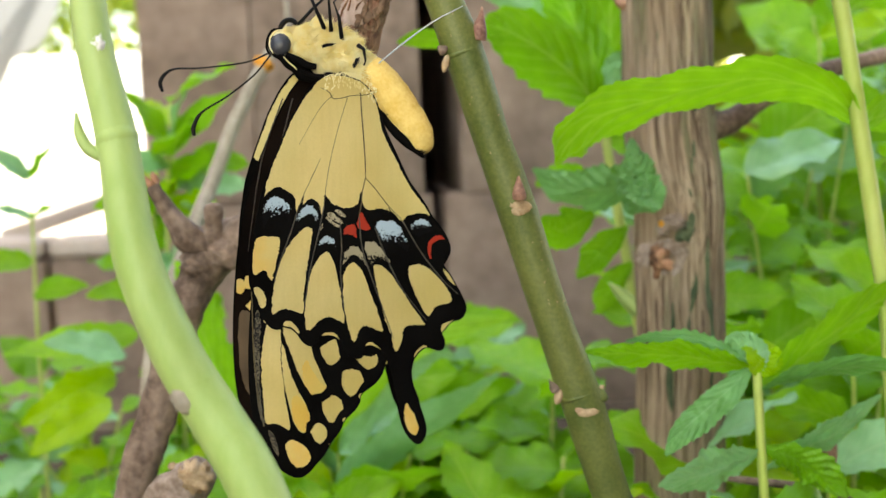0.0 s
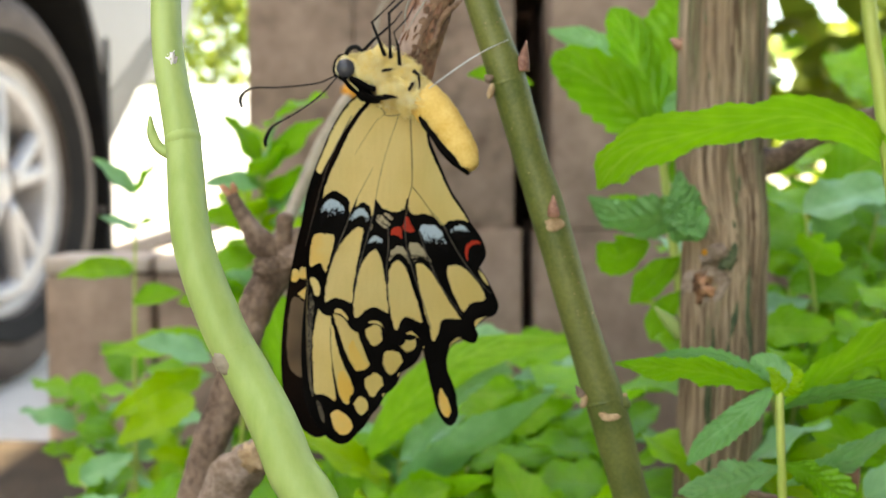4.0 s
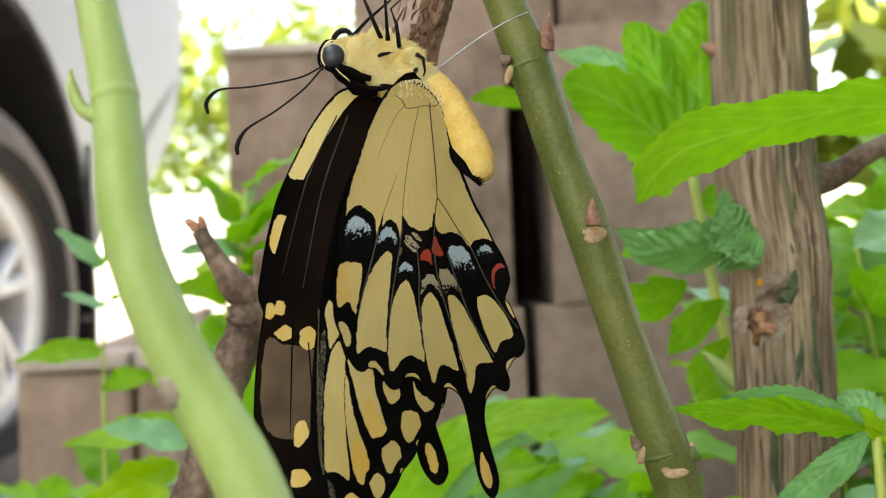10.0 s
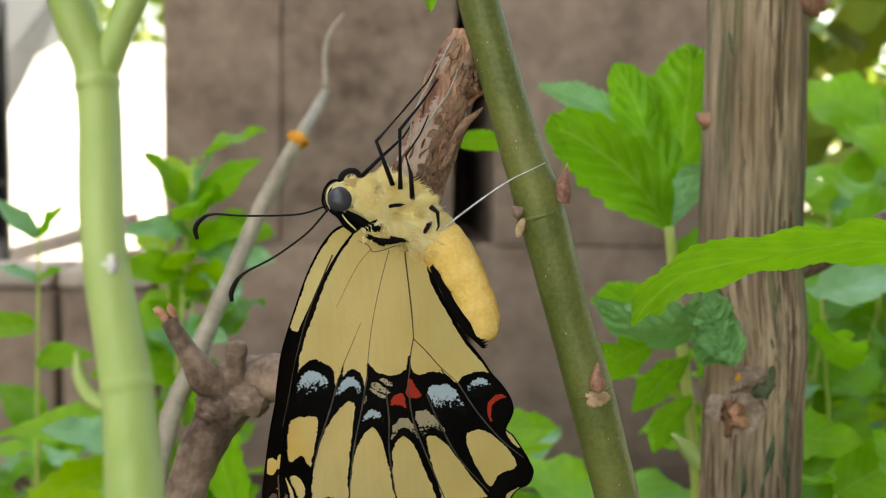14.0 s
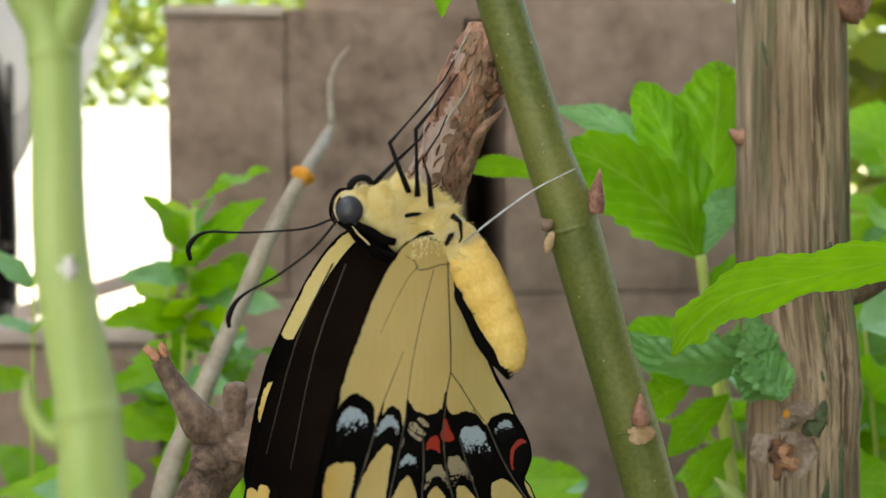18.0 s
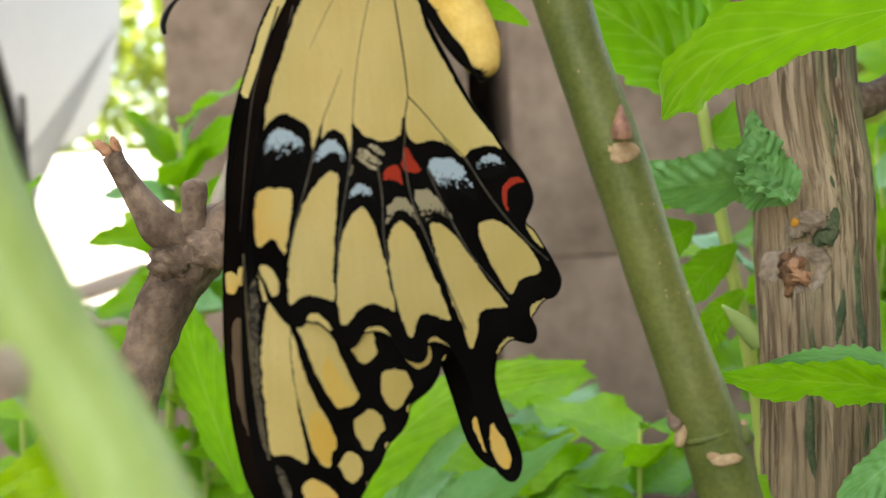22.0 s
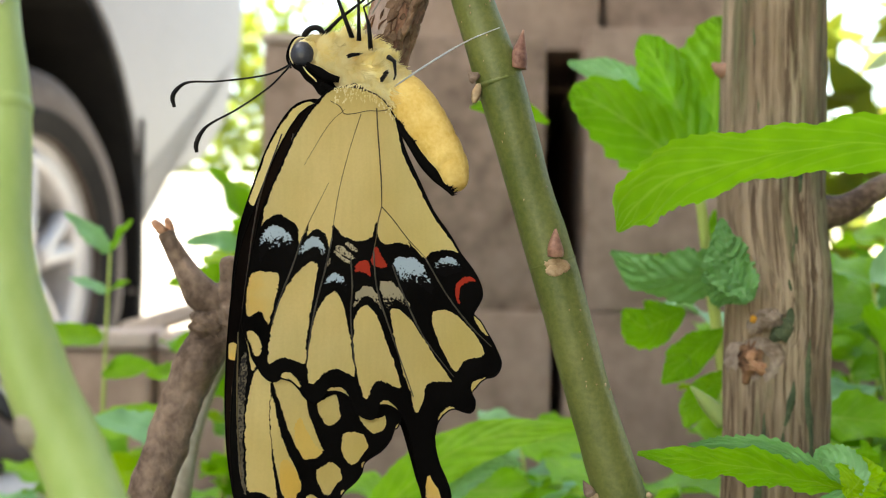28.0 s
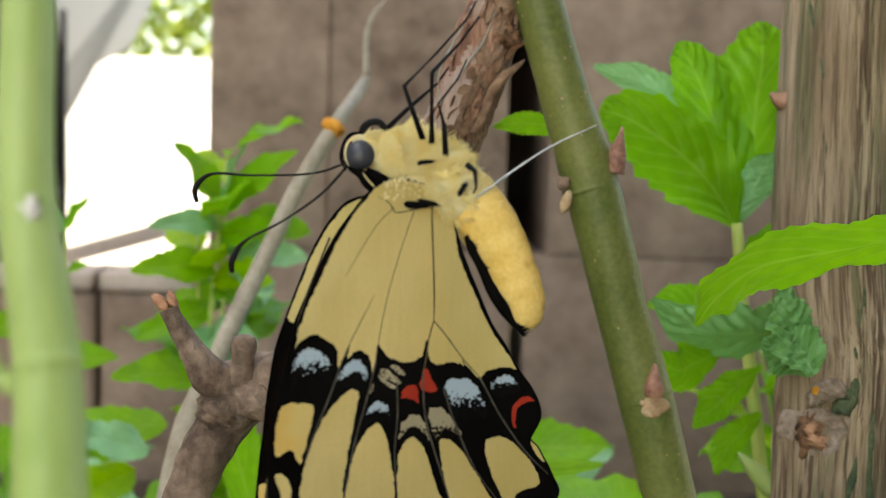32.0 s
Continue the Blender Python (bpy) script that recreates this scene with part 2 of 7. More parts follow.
def bark_material(name):
    """Grey-brown bark with dark upright furrows and mossy streaks."""
    m, nt, b = material(name)
    rest = nt.nodes.new("ShaderNodeAttribute")
    rest.attribute_name = "rest"

    def grain(scale, detail, along, rough=0.55):
        stretch = nt.nodes.new("ShaderNodeVectorMath")
        stretch.operation = "MULTIPLY"
        nt.links.new(rest.outputs["Vector"], stretch.inputs[0])
        stretch.inputs[1].default_value = (1.0, 1.0, along)
        ns = nt.nodes.new("ShaderNodeTexNoise")
        ns.inputs["Scale"].default_value, ns.inputs["Detail"].default_value, ns.inputs["Roughness"].default_value = scale, detail, rough
        ns.inputs["Distortion"].default_value = 0.5
        nt.links.new(stretch.outputs[0], ns.inputs["Vector"])
        return ns.outputs[0]

    tone = grain(90, 3.0, 0.25)
    furrow = grain(1000, 4.0, 0.045, 0.6)
    fine = grain(900, 4.0, 0.2)
    moss = grain(170, 3.0, 0.09)
    col = ramp(nt, tone, [(0.35, (0.25, 0.18, 0.115)), (0.66, (0.51, 0.395, 0.275))])
    col = mix(nt, ramp(nt, moss, [(0.51, (0, 0, 0)), (0.62, (0.7, 0.7, 0.7))]), col, (0.075, 0.115, 0.045))
    worn = ramp(nt, grain(75, 2.0, 0.15), [(0.40, (0.3, 0.3, 0.3)), (0.56, (1, 1, 1))])
    col = mix(nt, calc(nt, "MULTIPLY", ramp(nt, furrow, [(0.41, (1, 1, 1)), (0.53, (0, 0, 0))]), worn), col, (0.095, 0.062, 0.04))
    col = mix(nt, calc(nt, "MULTIPLY", fine, 0.4), col, (0.15, 0.095, 0.06))
    nt.links.new(col, b.inputs["Base Color"])
    b.inputs["Roughness"].default_value = 0.9
    b.inputs["Specular IOR Level"].default_value = 0.2
    bump(nt, b, calc(nt, "ADD", furrow, calc(nt, "MULTIPLY", fine, 0.3)), 1.0, 0.0016)
    return m


CREAM = wing_material("wing_cream", ((0.685, 0.525, 0.175), (0.84, 0.68, 0.30)), patch=45, through=0.3)
YELLOW = wing_material("wing_yellow", ((0.76, 0.58, 0.22), (0.82, 0.50, 0.11)), patch=170)
# deeper yellow that colours in light shining through the wing
LITYELLOW = wing_material("wing_lit_yellow", ((0.80, 0.58, 0.17), (0.86, 0.50, 0.08)), patch=90, through=0.3)
BLACK = wing_material("wing_black", ((0.0025, 0.0022, 0.002), (0.006, 0.0055, 0.005)), rough=0.9, through=0.0)
BROWN = wing_material("wing_brown", ((0.003, 0.002, 0.0016), (0.011, 0.006, 0.004)), rough=0.75, through=0.0)
PALEBROWN = wing_material("wing_pale_brown", ((0.045, 0.028, 0.017), (0.17, 0.115, 0.068)), through=0.1)
BLUE = dust_material("wing_blue", (0.36, 0.47, 0.54), 1.05)
GREYPALE = wing_material("wing_grey_tan", ((0.26, 0.22, 0.14), (0.48, 0.42, 0.28)), patch=300, speck=((0.02, 0.017, 0.014), 0.78), through=0.0)
DUSK = wing_material("wing_dusk", ((0.07, 0.058, 0.04), (0.20, 0.175, 0.12)), patch=300, speck=((0.012, 0.01, 0.009), 0.74), through=0.0)
RIDGE = wing_material("wing_ridge", ((0.03, 0.02, 0.015), (0.06, 0.045, 0.035)), through=0.0)
GREY = dust_material("wing_grey", (0.32, 0.28, 0.185), 0.6)
RED = wing_material("wing_red", ((0.30, 0.016, 0.008), (0.42, 0.035, 0.014)), through=0.0)
FUR = wing_material("butterfly_fur", ((0.90, 0.76, 0.34), (0.97, 0.90, 0.58)), patch=420, rough=0.85, through=0.35)
FURB = surface("butterfly_skin", (0.68, 0.43, 0.10), (0.82, 0.60, 0.21), 260, 0.75, 1500, 0.5, 0.0003, spec=0.2)
HORN = surface("black_horn", (0.004, 0.004, 0.004), (0.009, 0.008, 0.008), 300, 0.5, spec=0.12)
EYE = surface("eye_grey", (0.024, 0.028, 0.037), (0.045, 0.05, 0.064), 500, 0.28, 3000, 0.4, 0.0001)
GREENSTEM = surface("green_bark", (0.066, 0.094, 0.017), (0.155, 0.172, 0.046), 75, 0.5, 1400, 0.35, 0.0002)
PALESTEM = surface("pale_green_stem", (0.235, 0.355, 0.088), (0.34, 0.455, 0.155), 60, 0.5, 500, 0.25, 0.0002, (1, 1, 0.25))
BARK = surface("grey_brown_bark", (0.075, 0.047, 0.032), (0.33, 0.235, 0.172), 70, 0.85, 520, 1.0, 0.0009)
YOUNGSTEM = surface("yellow_green_stem", (0.30, 0.40, 0.07), (0.45, 0.52, 0.15), 60, 0.5, 500, 0.25, 0.0002, (1, 1, 0.25))
PEEL = surface("peeling_bark", (0.085, 0.030, 0.016), (0.50, 0.28, 0.19), 190, 0.85, 620, 1.0, 0.0018, (1.5, 1.5, 0.45))
SMOOTHBARK = surface("smooth_bark", (0.28, 0.185, 0.145), (0.52, 0.40, 0.345), 130, 0.7, 900, 0.7, 0.0006, (1.4, 1.4, 0.5))
FLAKE = surface("bark_flake", (0.07, 0.034, 0.019), (0.31, 0.195, 0.125), 160, 0.9, 900, 0.9, 0.0008, vary=0.12)
WOOD = surface("cut_wood", (0.36, 0.16, 0.085), (0.54, 0.32, 0.20), 200, 0.8, 900, 0.6, 0.0004)
MOSS = surface("dark_moss", (0.035, 0.062, 0.028), (0.11, 0.135, 0.07), 260, 0.95, 1200, 1.0, 0.0008)
SCAR = surface("leaf_scar", (0.28, 0.175, 0.09), (0.48, 0.35, 0.21), 300, 0.8, 1500, 0.6, 0.0003)
BUD = surface("bud_brown", (0.13, 0.05, 0.035), (0.36, 0.19, 0.125), 260, 0.6, 1500, 0.4, 0.0002)
TWIG = surface("pale_twig", (0.22, 0.185, 0.135), (0.38, 0.34, 0.265), 120, 0.7, 700, 0.4, 0.0003)
ORANGE = surface("orange_lichen", (0.55, 0.20, 0.02), (0.72, 0.34, 0.05), 300, 0.9, 1500, 0.7, 0.0004)
BLOCK = surface("brown_block", (0.118, 0.082, 0.061), (0.335, 0.25, 0.197), 24, 0.95, 90, 0.4, 0.0012, spec=0.15, vary=0.4)
COPING = surface("pale_coping", (0.40, 0.34, 0.29), (0.55, 0.48, 0.42), 30, 0.9, 400, 0.4, 0.0006)
SOIL = surface("dark_soil", (0.035, 0.026, 0.018), (0.085, 0.062, 0.042), 30, 0.95, 300, 1.0, 0.003)
CONCRETE = surface("concrete", (0.42, 0.40, 0.37), (0.56, 0.54, 0.50), 3, 0.9, 60, 0.3, 0.001)
HOUSE = surface("brown_plaster", (0.20, 0.15, 0.11), (0.27, 0.21, 0.16), 3, 0.9, 60, 0.3, 0.001)
WHITEWALL = surface("white_paint", (0.72, 0.71, 0.69), (0.82, 0.81, 0.79), 5, 0.8, 90, 0.2, 0.0006)
RUBBER = surface("tyre_rubber", (0.045, 0.036, 0.033), (0.075, 0.062, 0.056), 20, 0.8, 200, 0.4, 0.0008, spec=0.2)
ALLOY = surface("alloy", (0.22, 0.22, 0.235), (0.32, 0.32, 0.335), 15, 0.3, 300, 0.05, 0.0002)
# white car paint, darkened so that the colour stands in for shade
CARPAINT = surface("shade_darkened_white", (0.14, 0.133, 0.138), (0.165, 0.157, 0.163), 2, 0.35, 40, 0.02, 0.0002, spec=0.15)
DARKPLASTIC = surface("black_plastic", (0.006, 0.006, 0.007), (0.012, 0.012, 0.012), 10, 0.8, 150, 0.3, 0.0005, spec=0.08)
VEIN = wing_material("wing_vein", ((0.06, 0.045, 0.02), (0.13, 0.10, 0.045)), rough=0.7, through=0.0)
DUSKVEIN = wing_material("wing_dusk_vein", ((0.035, 0.031, 0.024), (0.10, 0.09, 0.07)), patch=500, rough=0.8, through=0.0)
HOLLOW = surface("dark_hollow", (0.04, 0.02, 0.01), (0.30, 0.15, 0.08), 350, 0.95, 900, 1.0, 0.001)
PALEBARK = surface("pale_bark", (0.16, 0.11, 0.075), (0.36, 0.28, 0.225), 200, 0.9, 800, 0.8, 0.0006)
OLDSILK = surface("old_silk", (0.24, 0.25, 0.21), (0.40, 0.42, 0.36), 300, 0.7)
SILK = surface("silk_thread", (0.34, 0.37, 0.38), (0.56, 0.60, 0.61), 500, 0.6)

LEAF = leaf_material("leaf_green", (0.11, 0.345, 0.009), (0.22, 0.52, 0.014), (0.32, 0.61, 0.018))
LEAFDEEP = leaf_material("leaf_deep_green", (0.065, 0.24, 0.007), (0.125, 0.35, 0.011), (0.20, 0.45, 0.014), vein=(0.2, 0.36, 0.1), through=0.35)
# pale blue-green tint that puts the sky's sheen into the leaf colour
LEAFSHEEN = leaf_material("leaf_sky_sheen", (0.15, 0.39, 0.15), (0.25, 0.51, 0.26), (0.34, 0.58, 0.34), vein=(0.36, 0.55, 0.3), gloss=0.34, through=0.24)
LEAFTEAL = leaf_material("leaf_teal_green", (0.07, 0.25, 0.055), (0.14, 0.37, 0.12), (0.23, 0.47, 0.21), vein=(0.26, 0.45, 0.22), gloss=0.36, through=0.24)
LEAFYELLOW = leaf_material("leaf_yellow_green", (0.24, 0.48, 0.004), (0.36, 0.60, 0.008), (0.46, 0.64, 0.012), through=0.5)
TRUNKBARK = bark_material("furrowed_bark")


# ---- setting ----
def ground():
    bm = bmesh.new()
    n, size = 24, 60.0
    for j in range(n + 1):
        for i in range(n + 1):
            x, y = (i / n - 0.5), (j / n - 0.5)
            bm.verts.new(Vector((size * x * abs(x) * 4, size * y * abs(y) * 4, -0.30)))
    bm.verts.ensure_lookup_table()
    for j in range(n):
        for i in range(n):
            a = j * (n + 1) + i
            bm.faces.new([bm.verts[k] for k in (a, a + 1, a + n + 2, a + n + 1)])
    tagged(part("ground", bm, CONCRETE), "pale sunlit concrete ground", "ground", kind="structure")
    bm = block(bmesh.new(), (-60, -60, -29.8), (60, 53.5, -16.0), 2.0, 0.5, 3)
    bmesh.ops.subdivide_edges(bm, edges=bm.edges[:], cuts=3, use_grid_fill=True)
    for v in bm.verts:
        if v.co.z > -0.17:
            v.co.z += 0.01 * noise.noise(v.co * 18)
    tagged(part("planting_bed", bm, SOIL), "dark soil of the planting bed before the wall", "soil", kind="structure")


def block_wall():
    wall = new("wall_back")
    tagged(wall, "stacked brown concrete blocks with a dark gap between", "wall", kind="structure")
    k = 0
    for lo, hi in (
        ((-13.2, 54, -2.03), (-6.31, 74, 14.3)), ((-6.29, 54.3, -2.03), (4.3, 74, 14.9)), ((6.8, 54, -2.03), (21.0, 74, 15.4)),
        ((-13.6, 54.2, -16.5), (4.8, 74, -2.06)), ((5.6, 54.1, -16.5), (21.4, 74, -2.06)),
        ((21.9, 58, -16.5), (40, 76, -2.5)), ((-13.4, 54.1, -30), (4.1, 74, -16.8)), ((4.7, 54.1, -30), (21.3, 74, -16.7)), ((21.8, 58, -30), (40, 76, -16.8)),
        ((-5.5, 60, 15.1), (8, 76, 24)), ((8.5, 61, 15.7), (22, 77, 24.5)),
    ):
        k += 1
        part("concrete_block", block(bmesh.new(), lo, hi, 0.15, 0.02, k), BLOCK, wall)
    part("coping_slab", block(bmesh.new(), (-13.3, 53.7, 14.35), (-6.3, 74, 15.0), 0.15, 0.02, 44), COPING, wall, "thin pale coping")
    # darkness behind the gap: a tunnel of blocks added to keep light out
    for k, (lo, hi) in enumerate((((2.4, 74.2, -30), (4.8, 130, 15)), ((6.85, 74.2, -30), (8.6, 130, 15)), ((2.4, 130.1, -30), (8.6, 134, 15)), ((2.4, 77.2, 15.1), (8.6, 134, 17)))):
        part("concrete_block", block(bmesh.new(), lo, hi, 0.3, 0, 40 + k), BLOCK, wall)
    low = new("wall_low")
    tagged(low, "low brown block wall with a pale coping", "wall", kind="structure")
    for i, (x0, x1) in enumerate(((-19.6, -13.9), (-27.0, -19.8))):
        part("concrete_block", block(bmesh.new(), (x0, 54, -30), (x1, 58, -4.9), 0.5, 0.1, 20 + i), BLOCK, low)
        part("concrete_block", block(bmesh.new(), (x0, 70, -30), (x1, 73, -5.2 + 0.9 * (1 - i)), 0.5, 0.1, 24 + i), BLOCK, low)
        part("concrete_block", block(bmesh.new(), (x0 + 0.1, 58.1, -30), (x1 - 0.1, 69.9, -8.5), 0.5, 0.1, 27 + i), BLOCK, low)
        part("coping_slab", block(bmesh.new(), (x0 + 0.1, 53.7, -4.8), (x1 - 0.1, 58.3, -3.7), 0.25, 0.05, 30 + i), COPING, low, "pale weathered coping")
    bm = block(bmesh.new(), (-27.2, 69.6, -5.3), (-18.4, 73.4, -4.0), 0.25, 0.05, 36)
    for v in bm.verts:
        v.co.z += (v.co.x + 0.272) * 0.3
    part("coping_slab", bm, COPING, low, "pale sloping coping")


def far_wall():
    w = new("wall_far")
    tagged(w, "sunlit white painted garden wall", "wall", kind="structure")
    part("wall_panel", block(bmesh.new(), (-700, 560, -30.2), (-8, 590, 42), 1.0, 0, 60), WHITEWALL, w)
    part("wall_cap", block(bmesh.new(), (-702, 556, 42.2), (-4, 594, 47), 0.8, 0, 61), WHITEWALL, w)


def light_blockers():
    """Unseen roof and walls, added to shade the plants from above, right and front."""
    tagged(part("ceiling", block(bmesh.new(), (-90, -125, 235), (149, 30, 250), 1.0), HOUSE), "unseen brown roof added to shade the plants", "ceiling", kind="structure")
    tagged(part("wall_side", block(bmesh.new(), (150, -125, -30), (168, 28, 234), 1.0), HOUSE), "unseen plain wall added to block light from the right", "wall", kind="structure")
    tagged(part("wall_behind", block(bmesh.new(), (5, -143, -30), (149, -126, 234), 1.0), HOUSE), "unseen plain wall added to block light from the front", "wall", kind="structure")


ground()
block_wall()
far_wall()
light_blockers()


# ---- car ----
def car():
    """Only its wheel, wheel arch and bumper corner come into view; its side runs away from the camera."""
    c = thing("car", "white parked car, paint darkened for shade, with an alloy wheel, beside the low wall", "car", (-66, 150, -30))
    c.rotation_euler = (0, 0, radians(83))
    c.scale = (0.94, 0.94, 0.94)

    def side(pts, y0, y1, name, mat, label="", bevel=1.2):
        bm = bmesh.new()
        a = [bm.verts.new(cm(x, y0, z)) for x, z in pts]
        b = [bm.verts.new(cm(x, y1, z)) for x, z in pts]
        n = len(pts)
        bm.faces.new(a)
        bm.faces.new(b[::-1])
        for i in range(n):
            bm.faces.new((a[i], b[i], b[(i + 1) % n], a[(i + 1) % n]))
        bmesh.ops.recalc_face_normals(bm, faces=bm.faces)
        bmesh.ops.bevel(bm, geom=[e for e in bm.edges if e.calc_face_angle(0) > 0.5], offset=bevel * CM, segments=2, affect="EDGES")
        return part(name, bm, mat, c, label, smooth=False)

    R = 32.0
    arch = [((45 if math.cos(a) < 0 else 36.5) * math.cos(a), R + 50 * math.sin(a)) for a in np.linspace(math.pi + 0.12, -0.25, 18)]
    rear = [(x - 262, z) for x, z in arch]
    shell = side([(-318, 60), (-312, 34), *rear, (-215, 24), (-48, 24), *arch, (37, 48), (45, 50), (56, 52), (70, 56), (81, 66), (89, 82), (92, 100), (90, 118), (60, 124), (-300, 122), (-318, 100)], 0, 172, "body", CARPAINT, "white body, its paint darkened for shade", 1.5)
    for v in shell.data.vertices:
        if v.co.x > 0.36 and v.co.z < 0.75 and v.co.y > 0.5:
            v.co.z = max(v.co.z, 0.95)
    side([(70, 123.5), (40, 165), (-150, 170), (-230, 124)], 12, 160, "cabin", DARKPLASTIC, "dark windows", 3.0)
    for x0 in (0, -262):
        ring = [(x0 + (k if math.cos(a) < 0 else k - 8.5) * math.cos(a), R + (k + 5) * math.sin(a)) for k, turns in ((44.8, 1), (43.0, -1)) for a in np.linspace(math.pi + 0.1, -0.3, 18)[::turns]]
        side(ring, -0.6, 70, "wheel_arch", DARKPLASTIC, "black wheel arch liner", 0.3)
        side([(x0 - 44, 20), (x0 - 44, 81), (x0 + 34, 81), (x0 + 34, 8)], 26, 66, "arch_back", DARKPLASTIC, "dark inside of the wheel arch", 0.5)
        # added black plate that stands for the dark of the arch gap
        side([(x0 + 34.4, 7), (x0 + 34.4, 60), (x0 + 36.4, 60), (x0 + 37, 7)], -0.4, 66, "mud_flap", DARKPLASTIC, "black plate added to darken the arch gap", 0.3)
    for x0 in (0.0, -262.0):
        w = bmesh.new()
        prof = [(21, 1), (22.5, 0), (28, -0.6), (31, 1.6), (R, 5), (R, 16), (31.4, 20), (22, 21), (21, 20)]
        rings = []
        for k in range(48):
            a = 2 * math.pi * k / 48
            rings.append([w.verts.new(cm(x0 + r * math.cos(a), y, R + r * math.sin(a))) for r, y in prof])
        for k in range(48):
            p0, q0 = rings[k], rings[(k + 1) % 48]
            for i in range(len(prof)):
                j = (i + 1) % len(prof)
                w.faces.new((p0[i], p0[j], q0[j], q0[i]))
        bmesh.ops.recalc_face_normals(w, faces=w.faces)
        wheel = part("wheel", w, RUBBER, c, "black rubber tyre on a silver rim")
        # darker inner ring, so the tyre's outer band looks lighter, as from sheen
        ring = bmesh.new()
        for k in range(48):
            a, e = 2 * math.pi * k / 48, 2 * math.pi * (k + 1) / 48
            ring.faces.new([ring.verts.new(cm(x0 + r * math.cos(t), y, R + r * math.sin(t))) for r, y, t in ((20.9, 0.6, a), (24.4, -1.0, a), (24.4, -1.0, e), (20.9, 0.6, e))])
            ring.faces.new([ring.verts.new(cm(x0 + r * math.cos(t), y, R + r * math.sin(t))) for r, y, t in ((24.4, -1.0, a), (25.2, 0.2, a), (25.2, 0.2, e), (24.4, -1.0, e))])
        part("sidewall", ring, DARKPLASTIC, wheel, "black inner sidewall, darkened against the tyre's outer sheen")
        rim = bmesh.new()
        for ring_r, ring_w in ((20.8, 1.0), (18.2, 0.6)):
            for k in range(36):
                a0, a1 = 2 * math.pi * k / 36, 2 * math.pi * (k + 1) / 36
                v = [rim.verts.new(cm(x0 + rr * math.cos(a), yy, R + rr * math.sin(a))) for a in (a0, a1) for rr, yy in ((ring_r, 2), (ring_r - 2.2, 3 + ring_w), (ring_r - 2.2, 16), (ring_r, 16))]
                for i, j in ((0, 1), (1, 2), (3, 0)):
                    rim.faces.new((v[i], v[j], v[j + 4], v[i + 4]))
        part("rim", rim, ALLOY, wheel, "silver alloy rim")
        for k in range(5):
            a = 2 * math.pi * k / 5 + 0.35
            for d in (-0.17, 0.17):
                s = bmesh.new()
                tube(s, [(x0 + 3 * math.cos(a), 3.2, R + 3 * math.sin(a)), (x0 + 11 * math.cos(a + d), 3.6, R + 11 * math.sin(a + d)), (x0 + 19 * math.cos(a + d * 1.15), 5, R + 19 * math.sin(a + d * 1.15))], [2.0, 1.7, 1.9], 8, 3)
                part("spoke", s, ALLOY, wheel)
        hub = bmesh.new()
        blob(hub, (x0, 3.2, R), (4.4, 1.6, 4.4))
        part("hub", hub, ALLOY, wheel)
        # the disc is coloured black for the shade behind the spokes
        disc = bmesh.new()
        tube(disc, [(x0, 13, R), (x0, 14, R)], [18, 18], 28, 1)
        part("brake_disc", disc, DARKPLASTIC, wheel, "brake disc coloured black for shade")


car()


# ---- woody stems ----
def bud(parent, at, size, lean, mat=BUD):
    bm = bmesh.new()
    tube(bm, [at, (at[0] + lean[0] * 0.35, at[1] + lean[1] * 0.35 - size * 0.1, at[2] + lean[2] * 0.35), (at[0] + lean[0], at[1] + lean[1], at[2] + lean[2])], [size, size * 0.98, size * 0.14], 12, 6, 0.3, at[2])
    return part("bud", bm, mat, parent, "brown pointed bud")


def scar(parent, at, size, turn):
    bm = bmesh.new()
    blob(bm, at, size, turn, 0.16, at[2], 20, 14)
    return part("leaf_scar", bm, SCAR, parent, "torn pale leaf scar")


